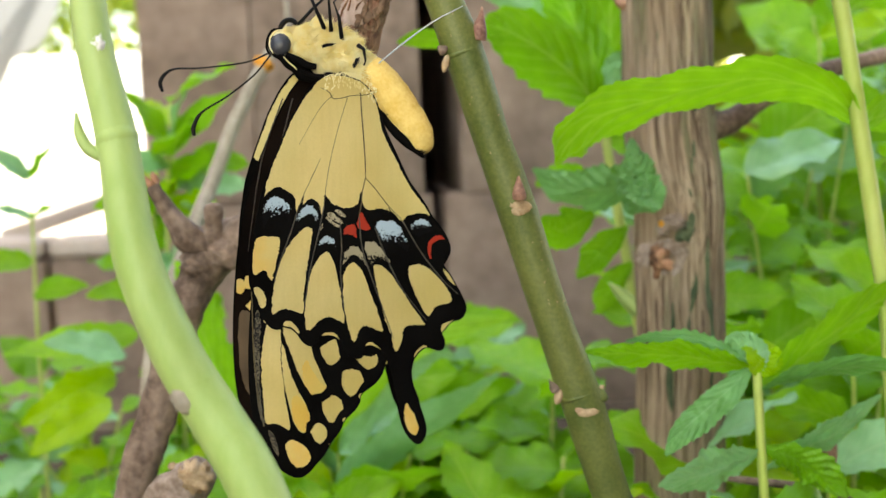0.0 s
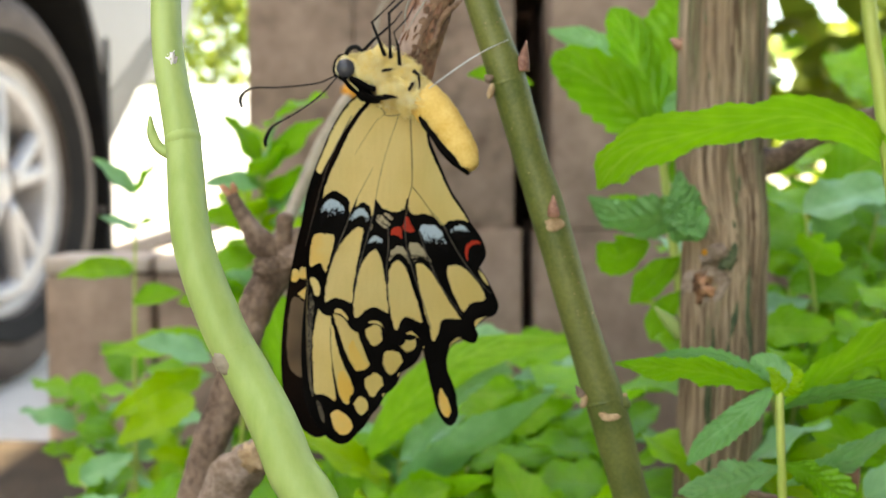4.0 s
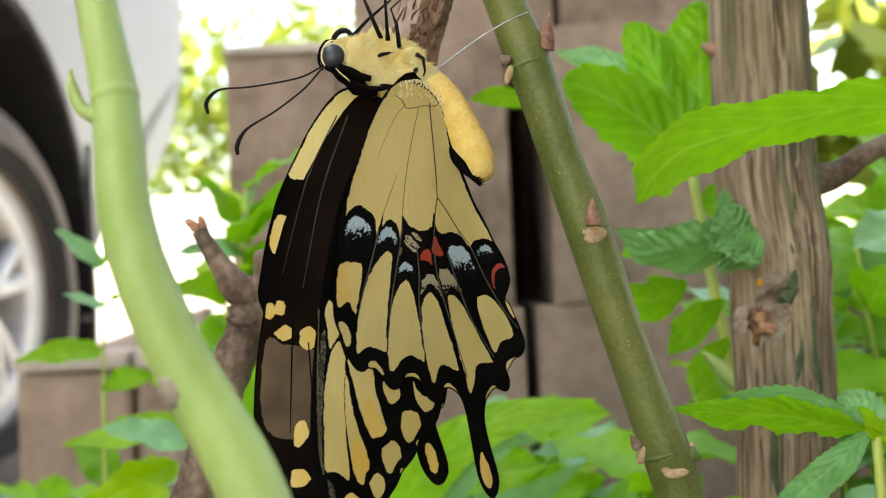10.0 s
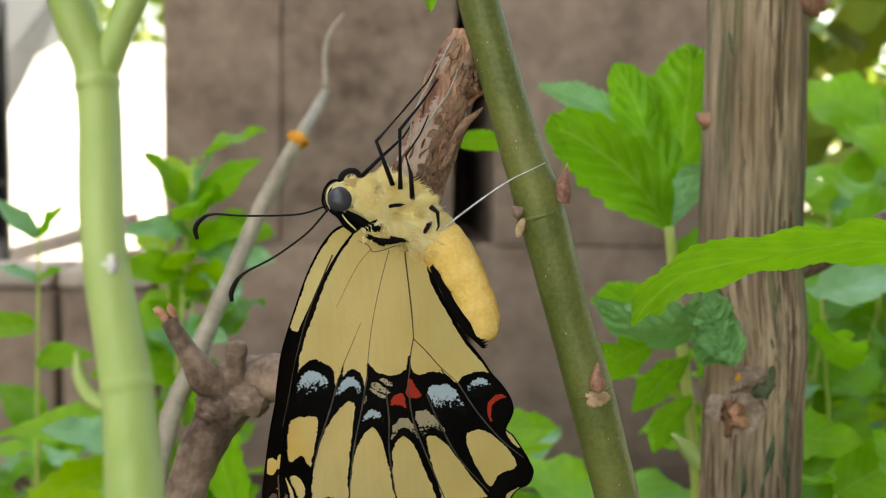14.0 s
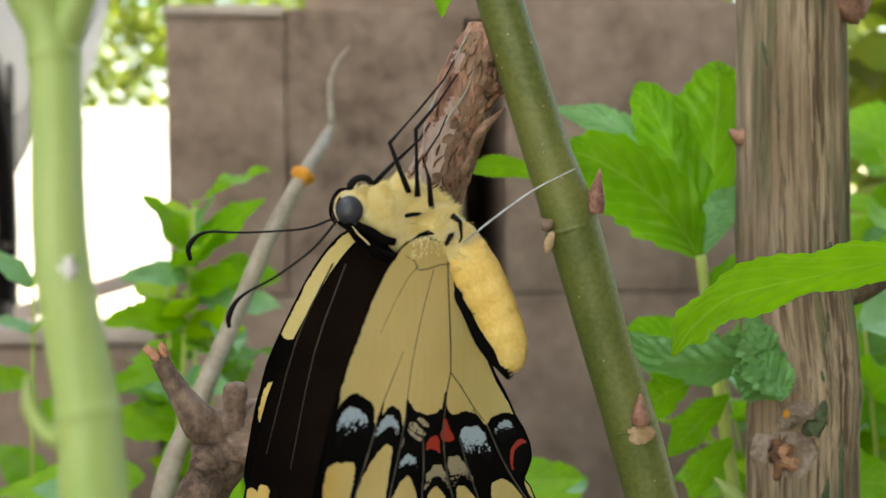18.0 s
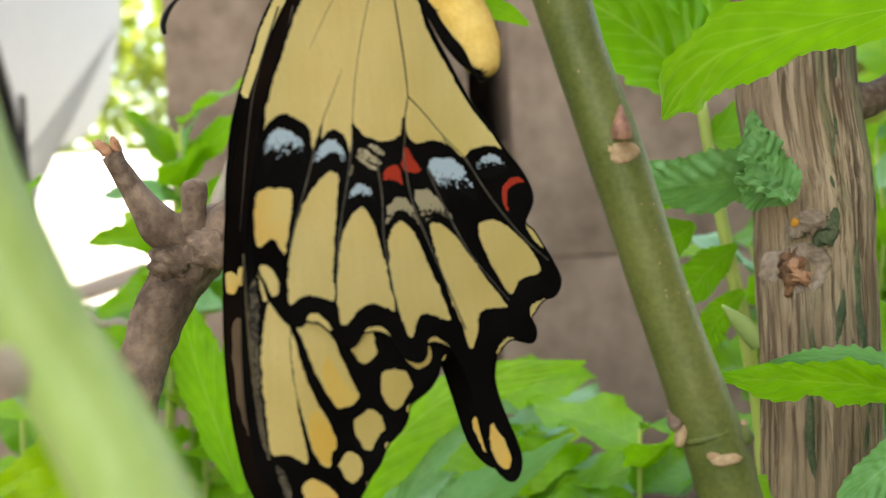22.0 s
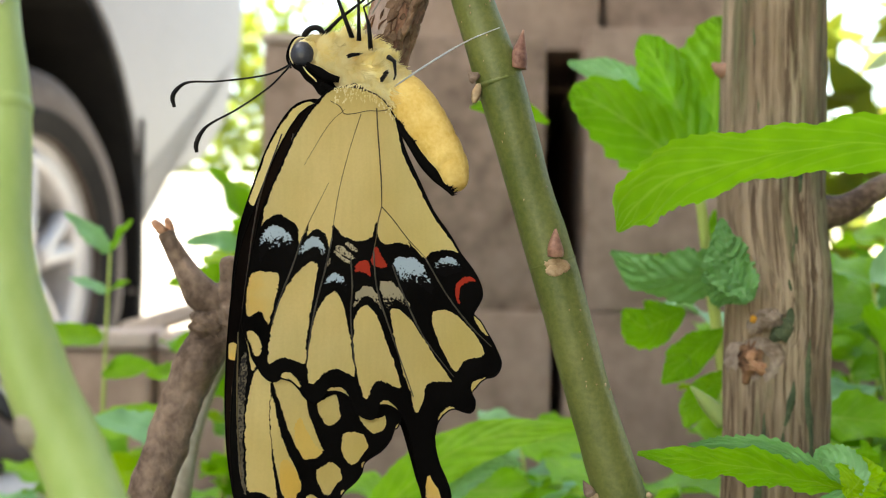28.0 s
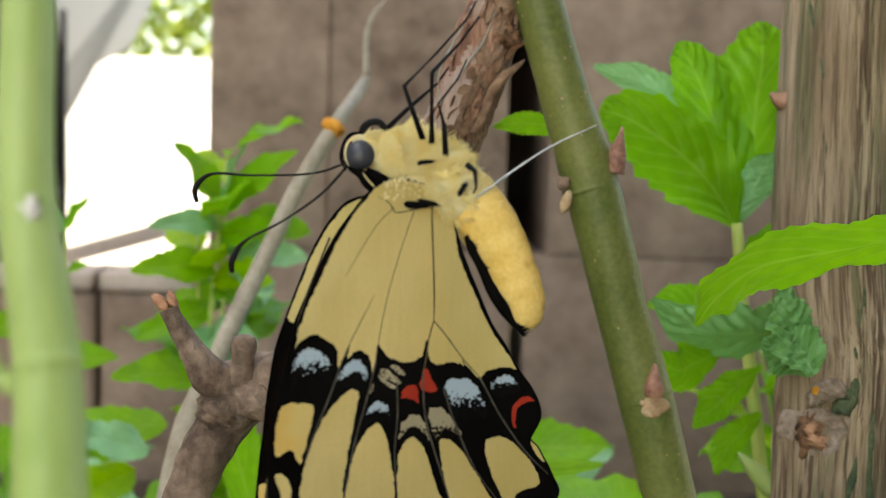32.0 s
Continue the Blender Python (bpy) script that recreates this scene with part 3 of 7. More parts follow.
def green_stem():
    s = thing("green_stem", "olive green woody stem with brown buds and leaf scars", "stem")
    line = [(-0.40, 0.91, 9.5), (0.21, 0.98, 7.8), (0.69, 1.04, 6.3), (1.23, 1.11, 4.6), (1.70, 1.17, 3.25), (2.15, 1.23, 1.7), (2.52, 1.28, 0.55), (3.15, 1.37, -1.6), (3.71, 1.44, -3.35), (4.19, 1.51, -5.1), (4.99, 1.63, -8), (5.7, 1.5, -18)]
    rad = [0.28, 0.30, 0.315, 0.325, 0.375, 0.345, 0.372, 0.36, 0.41, 0.375, 0.38, 0.42]
    tube_part("stalk", line, rad, GREENSTEM, s, sides=20, n=8, rough=0.03)
    bud(s, (1.95, 1.0, 3.5), 0.13, (0.08, 0.0, 0.6))
    bud(s, (2.56, 0.88, 0.6), 0.115, (0.0, -0.03, 0.42))
    bud(s, (1.31, 0.95, 3.32), 0.09, (-0.12, -0.02, 0.1), BARK)
    scar(s, (2.6, 0.93, 0.46), (0.2, 0.035, 0.11), (0, 10, 0))
    scar(s, (2.56, 0.91, 0.38), (0.14, 0.03, 0.09), (0, -4, 0))
    scar(s, (1.32, 0.92, 3.1), (0.07, 0.06, 0.16), (0, 15, 0))
    scar(s, (3.75, 1.02, -3.5), (0.2, 0.03, 0.075), (0, -6, 0))
    scar(s, (3.6, 1.04, -3.46), (0.1, 0.03, 0.06), (0, 14, 0))
    scar(s, (3.22, 1.2, -3.2), (0.08, 0.07, 0.15), (0, 12, 0))
    bud(s, (3.17, 1.2, -3.08), 0.09, (-0.12, -0.03, 0.22), BARK)
    bud(s, (4.03, 1.35, -3.3), 0.14, (0.06, -0.02, 0.22), GREENSTEM)
    scar(s, (4.08, 1.32, -3.1), (0.05, 0.05, 0.05), (0, 30, 0))
    for z, r in ((3.3, 0.385), (-3.2, 0.418), (0.5, 0.378)):
        a, b = 2.69 - 0.304 * z - 0.002 * z * z, 1.30 - 0.041 * z
        bm = bmesh.new()
        tube(bm, [(a - 0.015, b, z + 0.05), (a, b, z), (a + 0.015, b, z - 0.05)], [r - 0.03, r, r - 0.03], 20, 3, 0.03)
        part("node_ring", bm, GREENSTEM, s)
    r = rnd(77)
    for k in range(70):
        z, w = r.uniform(-6, 6), r.uniform(-1.2, 1.2)
        rad0 = 0.355
        bm = bmesh.new()
        blob(bm, (2.687 - 0.304 * z - 0.002 * z * z + rad0 * math.sin(w), 1.30 - 0.041 * z - rad0 * math.cos(w), z), (r.uniform(0.008, 0.018), 0.008, r.uniform(0.01, 0.025)), (0, 0, 0), 0.3, k, 6, 5)
        part("pore", bm, SCAR, s)


def trunk():
    t = thing("tree_trunk", "slim young trunk with furrowed grey-brown bark and green streaks", "tree trunk")
    line = [(7.9, 10.5, 20), (7.55, 9.3, 11), (7.45, 8.7, 7.5), (7.25, 8.0, 4.0), (7.15, 7.6, 1.8), (7.24, 7.3, 0.2), (7.2, 7.2, -1.2), (7.14, 7.0, -3.4), (7.05, 7.0, -6.1), (6.95, 7, -12), (6.9, 7, -19)]
    rad = [1.0, 1.06, 1.06, 1.07, 1.07, 1.05, 1.04, 1.03, 1.06, 1.15, 1.3]
    bm = tube(bmesh.new(), line, rad, 144, 20, 0.018, 5, True, 0.03, 24)
    rest = bm.verts.layers.float_vector.new("rest")
    zs, xs, ys = [p[2] for p in line[::-1]], [p[0] for p in line[::-1]], [p[1] for p in line[::-1]]
    for v in bm.verts:
        z = v.co.z * 100
        v[rest] = v.co - cm(float(np.interp(z, zs, xs)), float(np.interp(z, zs, ys)), 0)
    part("trunk_bark", bm, TRUNKBARK, t)
    bm, nu, nv = bmesh.new(), 44, 12
    ring = []
    for i in range(nu):
        a = 2 * math.pi * i / nu
        big = 0.33 + 0.06 * math.sin(2 * a + 1) + 0.06 * noise.noise(Vector((math.cos(a) * 2, math.sin(a) * 2, 3)))
        thick = 0.15 + 0.05 * noise.noise(Vector((math.cos(a) * 3, math.sin(a) * 3, 8)))
        loop = []
        for v in range(nv):
            b = 2 * math.pi * v / nv
            f = big + thick * math.cos(b)
            x, z = 6.6 + 0.95 * f * math.cos(a), -1.25 + 1.1 * f * math.sin(a)
            front = 7.2 - math.sqrt(max(0.1, 1.04 ** 2 - (x - 7.2) ** 2))
            q = Vector((x * 9, a * 3, z * 9))
            loop.append(bm.verts.new(cm(x + 0.03 * noise.noise(q), front + 0.05 - 0.8 * thick * math.sin(b) + 0.05 * noise.noise(q * 1.3), z + 0.03 * noise.noise(q + Vector((5, 0, 0))))))
        ring.append(loop)
    for p0, p1 in zip(ring, ring[1:] + ring[:1]):
        for v in range(nv):
            bm.faces.new((p0[v], p0[(v + 1) % nv], p1[(v + 1) % nv], p1[v]))
    bmesh.ops.recalc_face_normals(bm, faces=bm.faces)
    knot = part("knot", bm, PALEBARK, t, "rough brown lip of a knot hole")
    bm = bmesh.new()
    blob(bm, (6.6, 6.36, -1.25), (0.3, 0.1, 0.34), (0, 0, 0), 0.7, 2, 28, 20)
    part("hollow", bm, HOLLOW, knot, "dark rotten hollow")
    bm = bmesh.new()
    blob(bm, (6.63, 6.24, -1.36), (0.2, 0.07, 0.1), (0, 20, 0), 0.9, 7, 20, 14)
    blob(bm, (6.5, 6.26, -1.13), (0.09, 0.06, 0.12), (0, 30, 0), 0.9, 9, 16, 12)
    part("heartwood", bm, WOOD, knot, "pale torn heartwood")
    bm = bmesh.new()
    blob(bm, (6.8, 6.24, -0.42), (0.27, 0.2, 0.19), (0, -8, 0), 0.5, 4, 28, 20)
    blob(bm, (6.56, 6.26, -0.54), (0.14, 0.14, 0.16), (0, 20, 0), 0.7, 6, 20, 14)
    stub = part("stub", bm, PALEBARK, t, "pale rounded branch stub")
    bm = bmesh.new()
    blob(bm, (6.5, 6.14, -0.42), (0.07, 0.05, 0.08), (0, 0, 0), 0.4, 3, 12, 8)
    part("orange_spot", bm, ORANGE, stub, "small orange spot")
    for x0, x1, z0, z1, rr, seed in ((7.2, 7.5, -1.0, 3.4, 0.085, 1), (7.0, 7.25, -3.6, -1.5, 0.06, 2), (6.55, 6.75, -6.2, -1.8, 0.06, 3), (7.55, 7.6, -4.5, -0.6, 0.07, 4), (6.85, 6.6, 2.6, 7.5, 0.06, 5), (7.0, 7.15, -0.9, -0.35, 0.16, 6)):
        moss = []
        for i in range(7):
            z = z0 + (z1 - z0) * i / 6
            x = x0 + (x1 - x0) * i / 6 + 0.05 * math.sin(5 * i + seed)
            c = (float(np.interp(z, zs, xs)), float(np.interp(z, zs, ys)))
            moss.append((x, c[1] - math.sqrt(1.05 ** 2 - (x - c[0]) ** 2) + 0.55 * rr, z))
        tube_part("moss_streak", moss, [0.02] + [rr] * 5 + [0.02], MOSS, t, "dark green moss", sides=8, n=8, rough=0.7, seed=seed)
    tube_part("side_thorn", [(6.2, 7.4, -2.55), (5.85, 7.3, -2.2), (5.5, 7.2, -1.85)], [0.2, 0.16, 0.03], PALESTEM, t, "pale green side shoot", sides=10)
    tube_part("thorn", [(6.45, 8.1, 4.75), (6.2, 8.0, 4.72), (5.98, 7.95, 4.85)], [0.25, 0.17, 0.05], BUD, t, "reddish brown thorn", sides=10)
    tube_part("side_branch", [(7.9, 7.7, 1.7), (8.7, 7.8, 1.85), (9.6, 7.9, 2.35), (11.5, 8.6, 3.0), (15, 10, 3.6)], [0.5, 0.3, 0.24, 0.22, 0.18], BARK, t, rough=0.1)
    bm = bmesh.new()
    blob(bm, (8.35, 7.9, 7.35), (0.35, 0.3, 0.4), (0, -20, 0), 0.3, 6)
    part("knot", bm, BUD, t, "brown branch scar")
    t.scale, t.location = (1.07, 1.07, 1.07), cm(0.0, 0.75, -0.1)


def branch():
    b = thing("branch", "grey-brown pruned branch with stubs and a peeling upper end", "branch")
    line = [(0.46, 1.41, 6.12), (0.40, 1.42, 5.75), (0.02, 1.52, 4.5), (-0.33, 1.75, 3.6), (-0.75, 2.5, 2.4), (-1.2, 3.9, 0.5), (-2.9, 5.45, -0.22), (-3.62, 5.6, -0.5), (-3.98, 5.4, -1.25), (-4.45, 5.3, -2.3), (-4.85, 5.1, -3.7), (-5.45, 5, -5.5), (-6.3, 5, -9), (-7.5, 6, -19)]
    rad = [0.2, 0.33, 0.40, 0.43, 0.42, 0.42, 0.48, 0.56, 0.46, 0.42, 0.43, 0.42, 0.5, 0.7]
    part("limb", tube(bmesh.new(), line[3:], rad[3:], 40, 14, 0.2, 3), BARK, b)
    part("peeling_end", tube(bmesh.new(), line[:5], [r * 1.03 for r in rad[:5]], 32, 12, 0.16, 9, True, 0.07, 12), PEEL, b, "reddish peeling bark at the cut end")
    arm = tube_part("stub", [(-3.7, 5.5, -0.5), (-4.1, 5.2, -0.1), (-4.41, 5.1, 0.43), (-4.6, 5.0, 0.8), (-4.7, 5.0, 1.0)], [0.4, 0.31, 0.2, 0.165, 0.16], BARK, b, sides=24, rough=0.16, n=8)
    for at, size, turn in (((-4.8, 4.95, 1.08), (0.09, 0.1, 0.2), -42), ((-4.63, 5.0, 1.12), (0.07, 0.1, 0.17), -20)):
        bm = bmesh.new()
        blob(bm, at, size, (0, turn, 0), 0.5, 3 + turn)
        part("cut_end", bm, WOOD, arm, "torn reddish cut wood")
    tube_part("stub", [(-3.52, 5.3, -0.25), (-3.5, 5.2, 0.1), (-3.47, 5.15, 0.36), (-3.46, 5.14, 0.52), (-3.46, 5.14, 0.58)], [0.26, 0.185, 0.21, 0.175, 0.06], BARK, b, "short rounded grey stub", sides=20, rough=0.14, n=8)
    for at, size in (((-3.9, 5.15, -0.75), (0.34, 0.3, 0.28)), ((-3.25, 5.1, -0.55), (0.4, 0.3, 0.3))):
        bm = bmesh.new()
        blob(bm, at, size, (0, 20, 0), 0.35, at[0], 26, 18)
        part("bark_swelling", bm, BARK, b)
    bm = bmesh.new()
    blob(bm, (-4.6, 4.55, -5.0), (0.1, 0.08, 0.09), (0, 0, 0), 0.2, 3)
    part("bud_scar", bm, SCAR, b)
    axis = spline([(*p, q) for p, q in zip(line[:5], rad[:5])], 16)

    def skin(z, turn, out):
        """A point on the upper end: turn runs from the front (0) round to the left (90 degrees)."""
        p = min(axis, key=lambda q: abs(q[2] - z))
        w = radians(turn)
        return (p[0] - p[3] * out * math.sin(w), p[1] - p[3] * out * math.cos(w), z)

    # smooth young bark that is left on one side, with a torn edge
    bm = bmesh.new()
    rows = []
    for i in range(64):
        z = 3.3 + 2.45 * i / 63
        edge = 2 - 30 * max(0.0, (4.6 - z) / 1.3) + 26 * max(0.0, (z - 5.1) / 0.65) + 22 * noise.noise(Vector((0, 0, z * 2.3))) + 16 * noise.noise(Vector((3, 0, z * 8)))
        row = []
        for k in range(15):
            f = k / 14
            out = (1.0 if k == 0 else 1.075 + 0.012 * noise.noise(Vector((f * 7, 2, z * 3)))) - (0.05 if k == 14 else 0)
            row.append(bm.verts.new(cm(*skin(z, edge + (128 - edge) * f, out))))
        rows.append(row)
    for p, q in zip(rows, rows[1:]):
        for k in range(14):
            bm.faces.new((p[k], q[k], q[k + 1], p[k + 1]))
    part("smooth_bark", bm, SMOOTHBARK, b, "smooth pinkish grey young bark")
    # dark cracks in the smooth bark, seen as lifted slivers
    for k in range(9):
        r = rnd(k)
        z, turn = r.uniform(3.7, 5.5), r.uniform(12, 60)
        part("bark_sliver", tube(bmesh.new(), [skin(z, turn, 1.09), skin(z + 0.08, turn + r.uniform(-7, 7), 1.12), skin(z + r.uniform(0.15, 0.3), turn + r.uniform(-12, 12), 1.08)], [0.01, 0.024, 0.006], 5, 3, 0.3, k), HOLLOW, b)
    # the torn scar and the flap beneath it
    bm = bmesh.new()
    blob(bm, (0.5, 1.16, 5.22), (0.17, 0.1, 0.13), (0, 25, 0), 0.9, 3)
    part("side_scar", bm, HOLLOW, b, "dark scar")
    for pts, rr, seed in (([(0.2, 1.2, 4.2), (0.3, 1.06, 4.45), (0.44, 1.06, 4.66), (0.62, 1.16, 4.82), (0.74, 1.24, 4.93)], [0.05, 0.07, 0.06, 0.045, 0.02], 2), ([(0.1, 1.16, 3.95), (0.2, 1.08, 4.15), (0.33, 1.1, 4.4), (0.46, 1.2, 4.56)], [0.03, 0.06, 0.05, 0.02], 4), ([(0.5, 1.2, 4.95), (0.62, 1.16, 5.1), (0.76, 1.12, 5.17), (0.83, 1.1, 5.22)], [0.04, 0.035, 0.02, 0.006], 6)):
        part("torn_flap", tube(bmesh.new(), pts, rr, 8, 6, 0.5, seed), FLAKE if seed < 6 else HOLLOW, b, "torn flap of reddish bark" if seed < 6 else "")
    # flakes of old bark
    r = rnd(12)
    for i in range(120):
        z = 3.35 + 2.6 * r.random()
        turn = r.uniform(-88, 8) if z < 5.3 else r.uniform(-88, 45)
        w, l, tilt = r.uniform(0.03, 0.085), r.uniform(0.06, 0.17), r.uniform(0.02, 0.16)
        bm = bmesh.new()
        ring = [(w * math.cos(t) * r.uniform(0.6, 1.2), l * math.sin(t) * r.uniform(0.7, 1.2)) for t in np.linspace(0, 2 * math.pi, 8)[:-1]]
        n0 = Vector(skin(z, turn, 1.0)) - Vector(skin(z, turn, 0.0))
        n0.normalize()
        side = Vector((-n0.y, n0.x, 0))
        up = Vector((0.31, 0, 0.95))
        c = Vector(skin(z, turn, 1.03))
        top = [bm.verts.new(cm(*(c + side * x + up * y + n0 * (0.03 + tilt * (l - y) * 0.6)))) for x, y in ring]
        low = [bm.verts.new(cm(*(c + side * x + up * y - n0 * 0.05))) for x, y in ring]
        bm.faces.new(top)
        for i0 in range(7):
            bm.faces.new((top[i0], low[i0], low[(i0 + 1) % 7], top[(i0 + 1) % 7]))
        bmesh.ops.recalc_face_normals(bm, faces=bm.faces)
        part("bark_flake", bm, FLAKE, b, smooth=False)
    k = thing("cut_branch_stump", "pale brown cut branch stump low in the bush", "branch")
    tube_part("stump", [(-3.72, 3.0, -4.62), (-4.1, 3.1, -5.0), (-4.7, 3.4, -5.8), (-5.2, 4, -8), (-5.3, 4, -17)], [0.32, 0.5, 0.5, 0.5, 0.6], PALEBARK, k, sides=24, rough=0.3)
    bm = bmesh.new()
    blob(bm, (-3.85, 2.75, -4.72), (0.34, 0.3, 0.27), (0, 30, 0), 0.6, 8)
    part("cut_end", bm, SCAR, k, "cracked cut wood")


def pale_twig():
    t = thing("pale_twig", "thin pale twig with an orange spot", "twig")
    line = [(-1.87, 23, 8.6), (-2.3, 22.3, 7.9), (-2.45, 22, 7.2), (-2.4, 21.4, 6.2), (-2.47, 21.2, 5.75), (-3.09, 18.4, 4.37), (-4.0, 17.3, 2.6), (-4.8, 16.5, 0.6), (-5.6, 15, -1.5), (-6.47, 13, -5), (-7.2, 12, -17)]
    rad = [0.03, 0.07, 0.09, 0.1, 0.17, 0.21, 0.23, 0.24, 0.26, 0.28, 0.3]
    tube_part("twig_stalk", line, rad, TWIG, t, sides=14, n=8, rough=0.08)
    bm = bmesh.new()
    blob(bm, (-3.1, 18.2, 4.35), (0.33, 0.26, 0.22), (0, 30, 0), 0.4, 5)
    part("orange_spot", bm, ORANGE, t, "bright orange crust")


def near_stem():
    s = thing("pale_green_stem", "pale green juicy stem with joints and a white speck", "stem")
    line = [(-4.89, -4.22, 8.09), (-4.29, -4.33, 6.32), (-4.04, -4.38, 5.57), (-3.82, -4.42, 4.94), (-3.68, -4.85, 3.3), (-3.39, -5.2, 1.93), (-3.15, -5.75, 0.5), (-2.69, -6.0, -0.7), (-2.3, -6.12, -1.4), (-1.7, -6.56, -2.5), (-0.99, -6.83, -5), (-0.8, -6.9, -17)]
    rad = [0.19, 0.2, 0.21, 0.215, 0.225, 0.255, 0.285, 0.31, 0.32, 0.34, 0.35, 0.36]
    tube_part("stalk", line, rad, PALESTEM, s, sides=20, n=8, rough=0.02, ribs=0.04, rib_n=8)
    tube_part("side_shoot", [(-3.82, -4.42, 4.69), (-3.76, -4.42, 5.04), (-3.63, -4.40, 5.40), (-3.35, -4.37, 6.10), (-2.69, -4.30, 7.73)], [0.1, 0.15, 0.15, 0.14, 0.13], PALESTEM, s, sides=14, rough=0.02)
    for at, r in (((-2.5, -6.05, -1.05), 0.33), ((-3.39, -5.2, 1.95), 0.285), ((-3.82, -4.42, 4.94), 0.25)):
        bm = bmesh.new()
        tube(bm, [(at[0] - 0.03, at[1] + 0.03, at[2] + 0.12), at, (at[0] + 0.03, at[1] - 0.03, at[2] - 0.12)], [r - 0.055, r - 0.012, r - 0.05], 18, 4, 0.03)
        part("joint", bm, PALESTEM, s)
    bm = bmesh.new()
    blob(bm, (-2.62, -6.3, -1.2), (0.12, 0.08, 0.17), (0, -30, 0), 0.3, 1)
    part("leaf_scar", bm, TWIG, s, "pale leaf scar")
    bm = bmesh.new()
    blob(bm, (-3.6, -5.09, 3.07), (0.09, 0.035, 0.15), (0, 15, 0), 0.9, 5)
    part("white_speck", bm, WHITEWALL, s, "white speck")
    tube_part("bud", [(-3.52, -5.2, 1.72), (-3.74, -5.22, 1.84), (-3.85, -5.2, 2.05), (-3.87, -5.2, 2.3)], [0.1, 0.08, 0.07, 0.02], PALESTEM, s, sides=8)


green_stem()
trunk()
branch()
pale_twig()
near_stem()


# ---- leaves and plants ----
def leaf_mesh(length, width, curl, fold, wave, teeth, seed, mat, n=22, m=6, taper=0.75, droop=0.0, depth=0.2, bend=0.0, blunt=False, tilt=0.0):
    """A toothed leaf along +x from its base at 0, upper side up. curl: how far the tip bends down; fold: how far the halves lift."""
    bm = bmesh.new()
    uv = bm.loops.layers.uv.new("UVMap")
    r = rnd(seed)
    ph = r.uniform(0, 6)
    rows = []
    n = max(n, int(teeth * 3)) if m > 4 else int(teeth * 2)
    off = Vector((seed * 3.7, 0, 0))
    for i in range(n + 1):
        s = i / n
        half = 0.5 * width * (math.sin(math.pi * min(1, s ** taper)) ** 0.8) * (1 - 0.25 * s) + (0.02 * width if i < n else 0)
        if blunt:
            half = 0.5 * width * (min(1, 0.04 + s * 3.6) ** 0.8 * (1 - s ** 7) ** 0.7 if i < n else 0.02)
        tooth = 1 + depth * (((s * teeth + 0.25 * math.sin(s * 17 + ph)) % 1.0) ** 1.5 - 0.6) * (1 if 0.06 < s < 0.97 else 0)
        x = length * s
        z0 = (0.5 * curl + droop) * length * s * (1 - s) + bend * length * s * (1 - s ** 6)
        row = []
        for j in range(-m, m + 1):
            q = j / m
            y = half * q * (1 + (tooth - 1) * abs(q) ** 3)
            if blunt and q < 0:
                y *= 1 + 0.35 * math.exp(-((s - 0.8) / 0.17) ** 2)
            z = z0 + fold * abs(y) + wave * width * 0.12 * math.sin(s * 13 + ph + (2 if q > 0 else 0)) * abs(q) ** 1.5
            z += 0.009 * width * (1 - abs(q)) * math.sin((s * 8 - abs(q) * 2.5) * 2 * math.pi) * min(1, abs(q) * 4)
            z += 0.05 * width * noise.noise(Vector((x, y, 0)) * (2.2 / width) + off)
            c, d = math.cos(radians(tilt)), math.sin(radians(tilt))
            v = bm.verts.new(cm(x, y * c - (z - z0) * d, z0 + y * d + (z - z0) * c))
            row.append((v, (0.5 + q / 2, s)))
        rows.append(row)
    for a, b in zip(rows, rows[1:]):
        for j in range(2 * m):
            quad = (a[j], b[j], b[j + 1], a[j + 1])
            f = bm.faces.new([v for v, _ in quad])
            for loop, (_, c) in zip(f.loops, quad):
                loop[uv].uv = c
    return mesh_from(bm, "leaf", mat)


def aim(base, tip, roll):
    """A pose at base with +x towards tip and the upper side turned by roll about it."""
    base, tip = cm(*base), cm(*tip)
    x = (tip - base).normalized()
    y = Vector((0, 0, 1)).cross(x)
    y = y.normalized() if y.length > 1e-4 else Vector((0, 1, 0))
    m = Matrix((x, y, x.cross(y))).transposed().to_4x4()
    return Matrix.Translation(base) @ m @ Matrix.Rotation(radians(roll), 4, "X")


def leaf_at(parent, base, tip, width, roll, mat=None, curl=0.25, fold=0.25, wave=0.5, teeth=11, seed=0, name="leaf", label="", **kw):
    length = (Vector(tip) - Vector(base)).length
    ob = new(name, leaf_mesh(length, width, curl, fold, wave, teeth, seed, mat or LEAF, **kw))
    ob.parent = parent
    ob.matrix_local = Matrix.Translation(-parent.location) @ aim(base, tip, roll)
    if label:
        tagged(ob, label)
    return ob


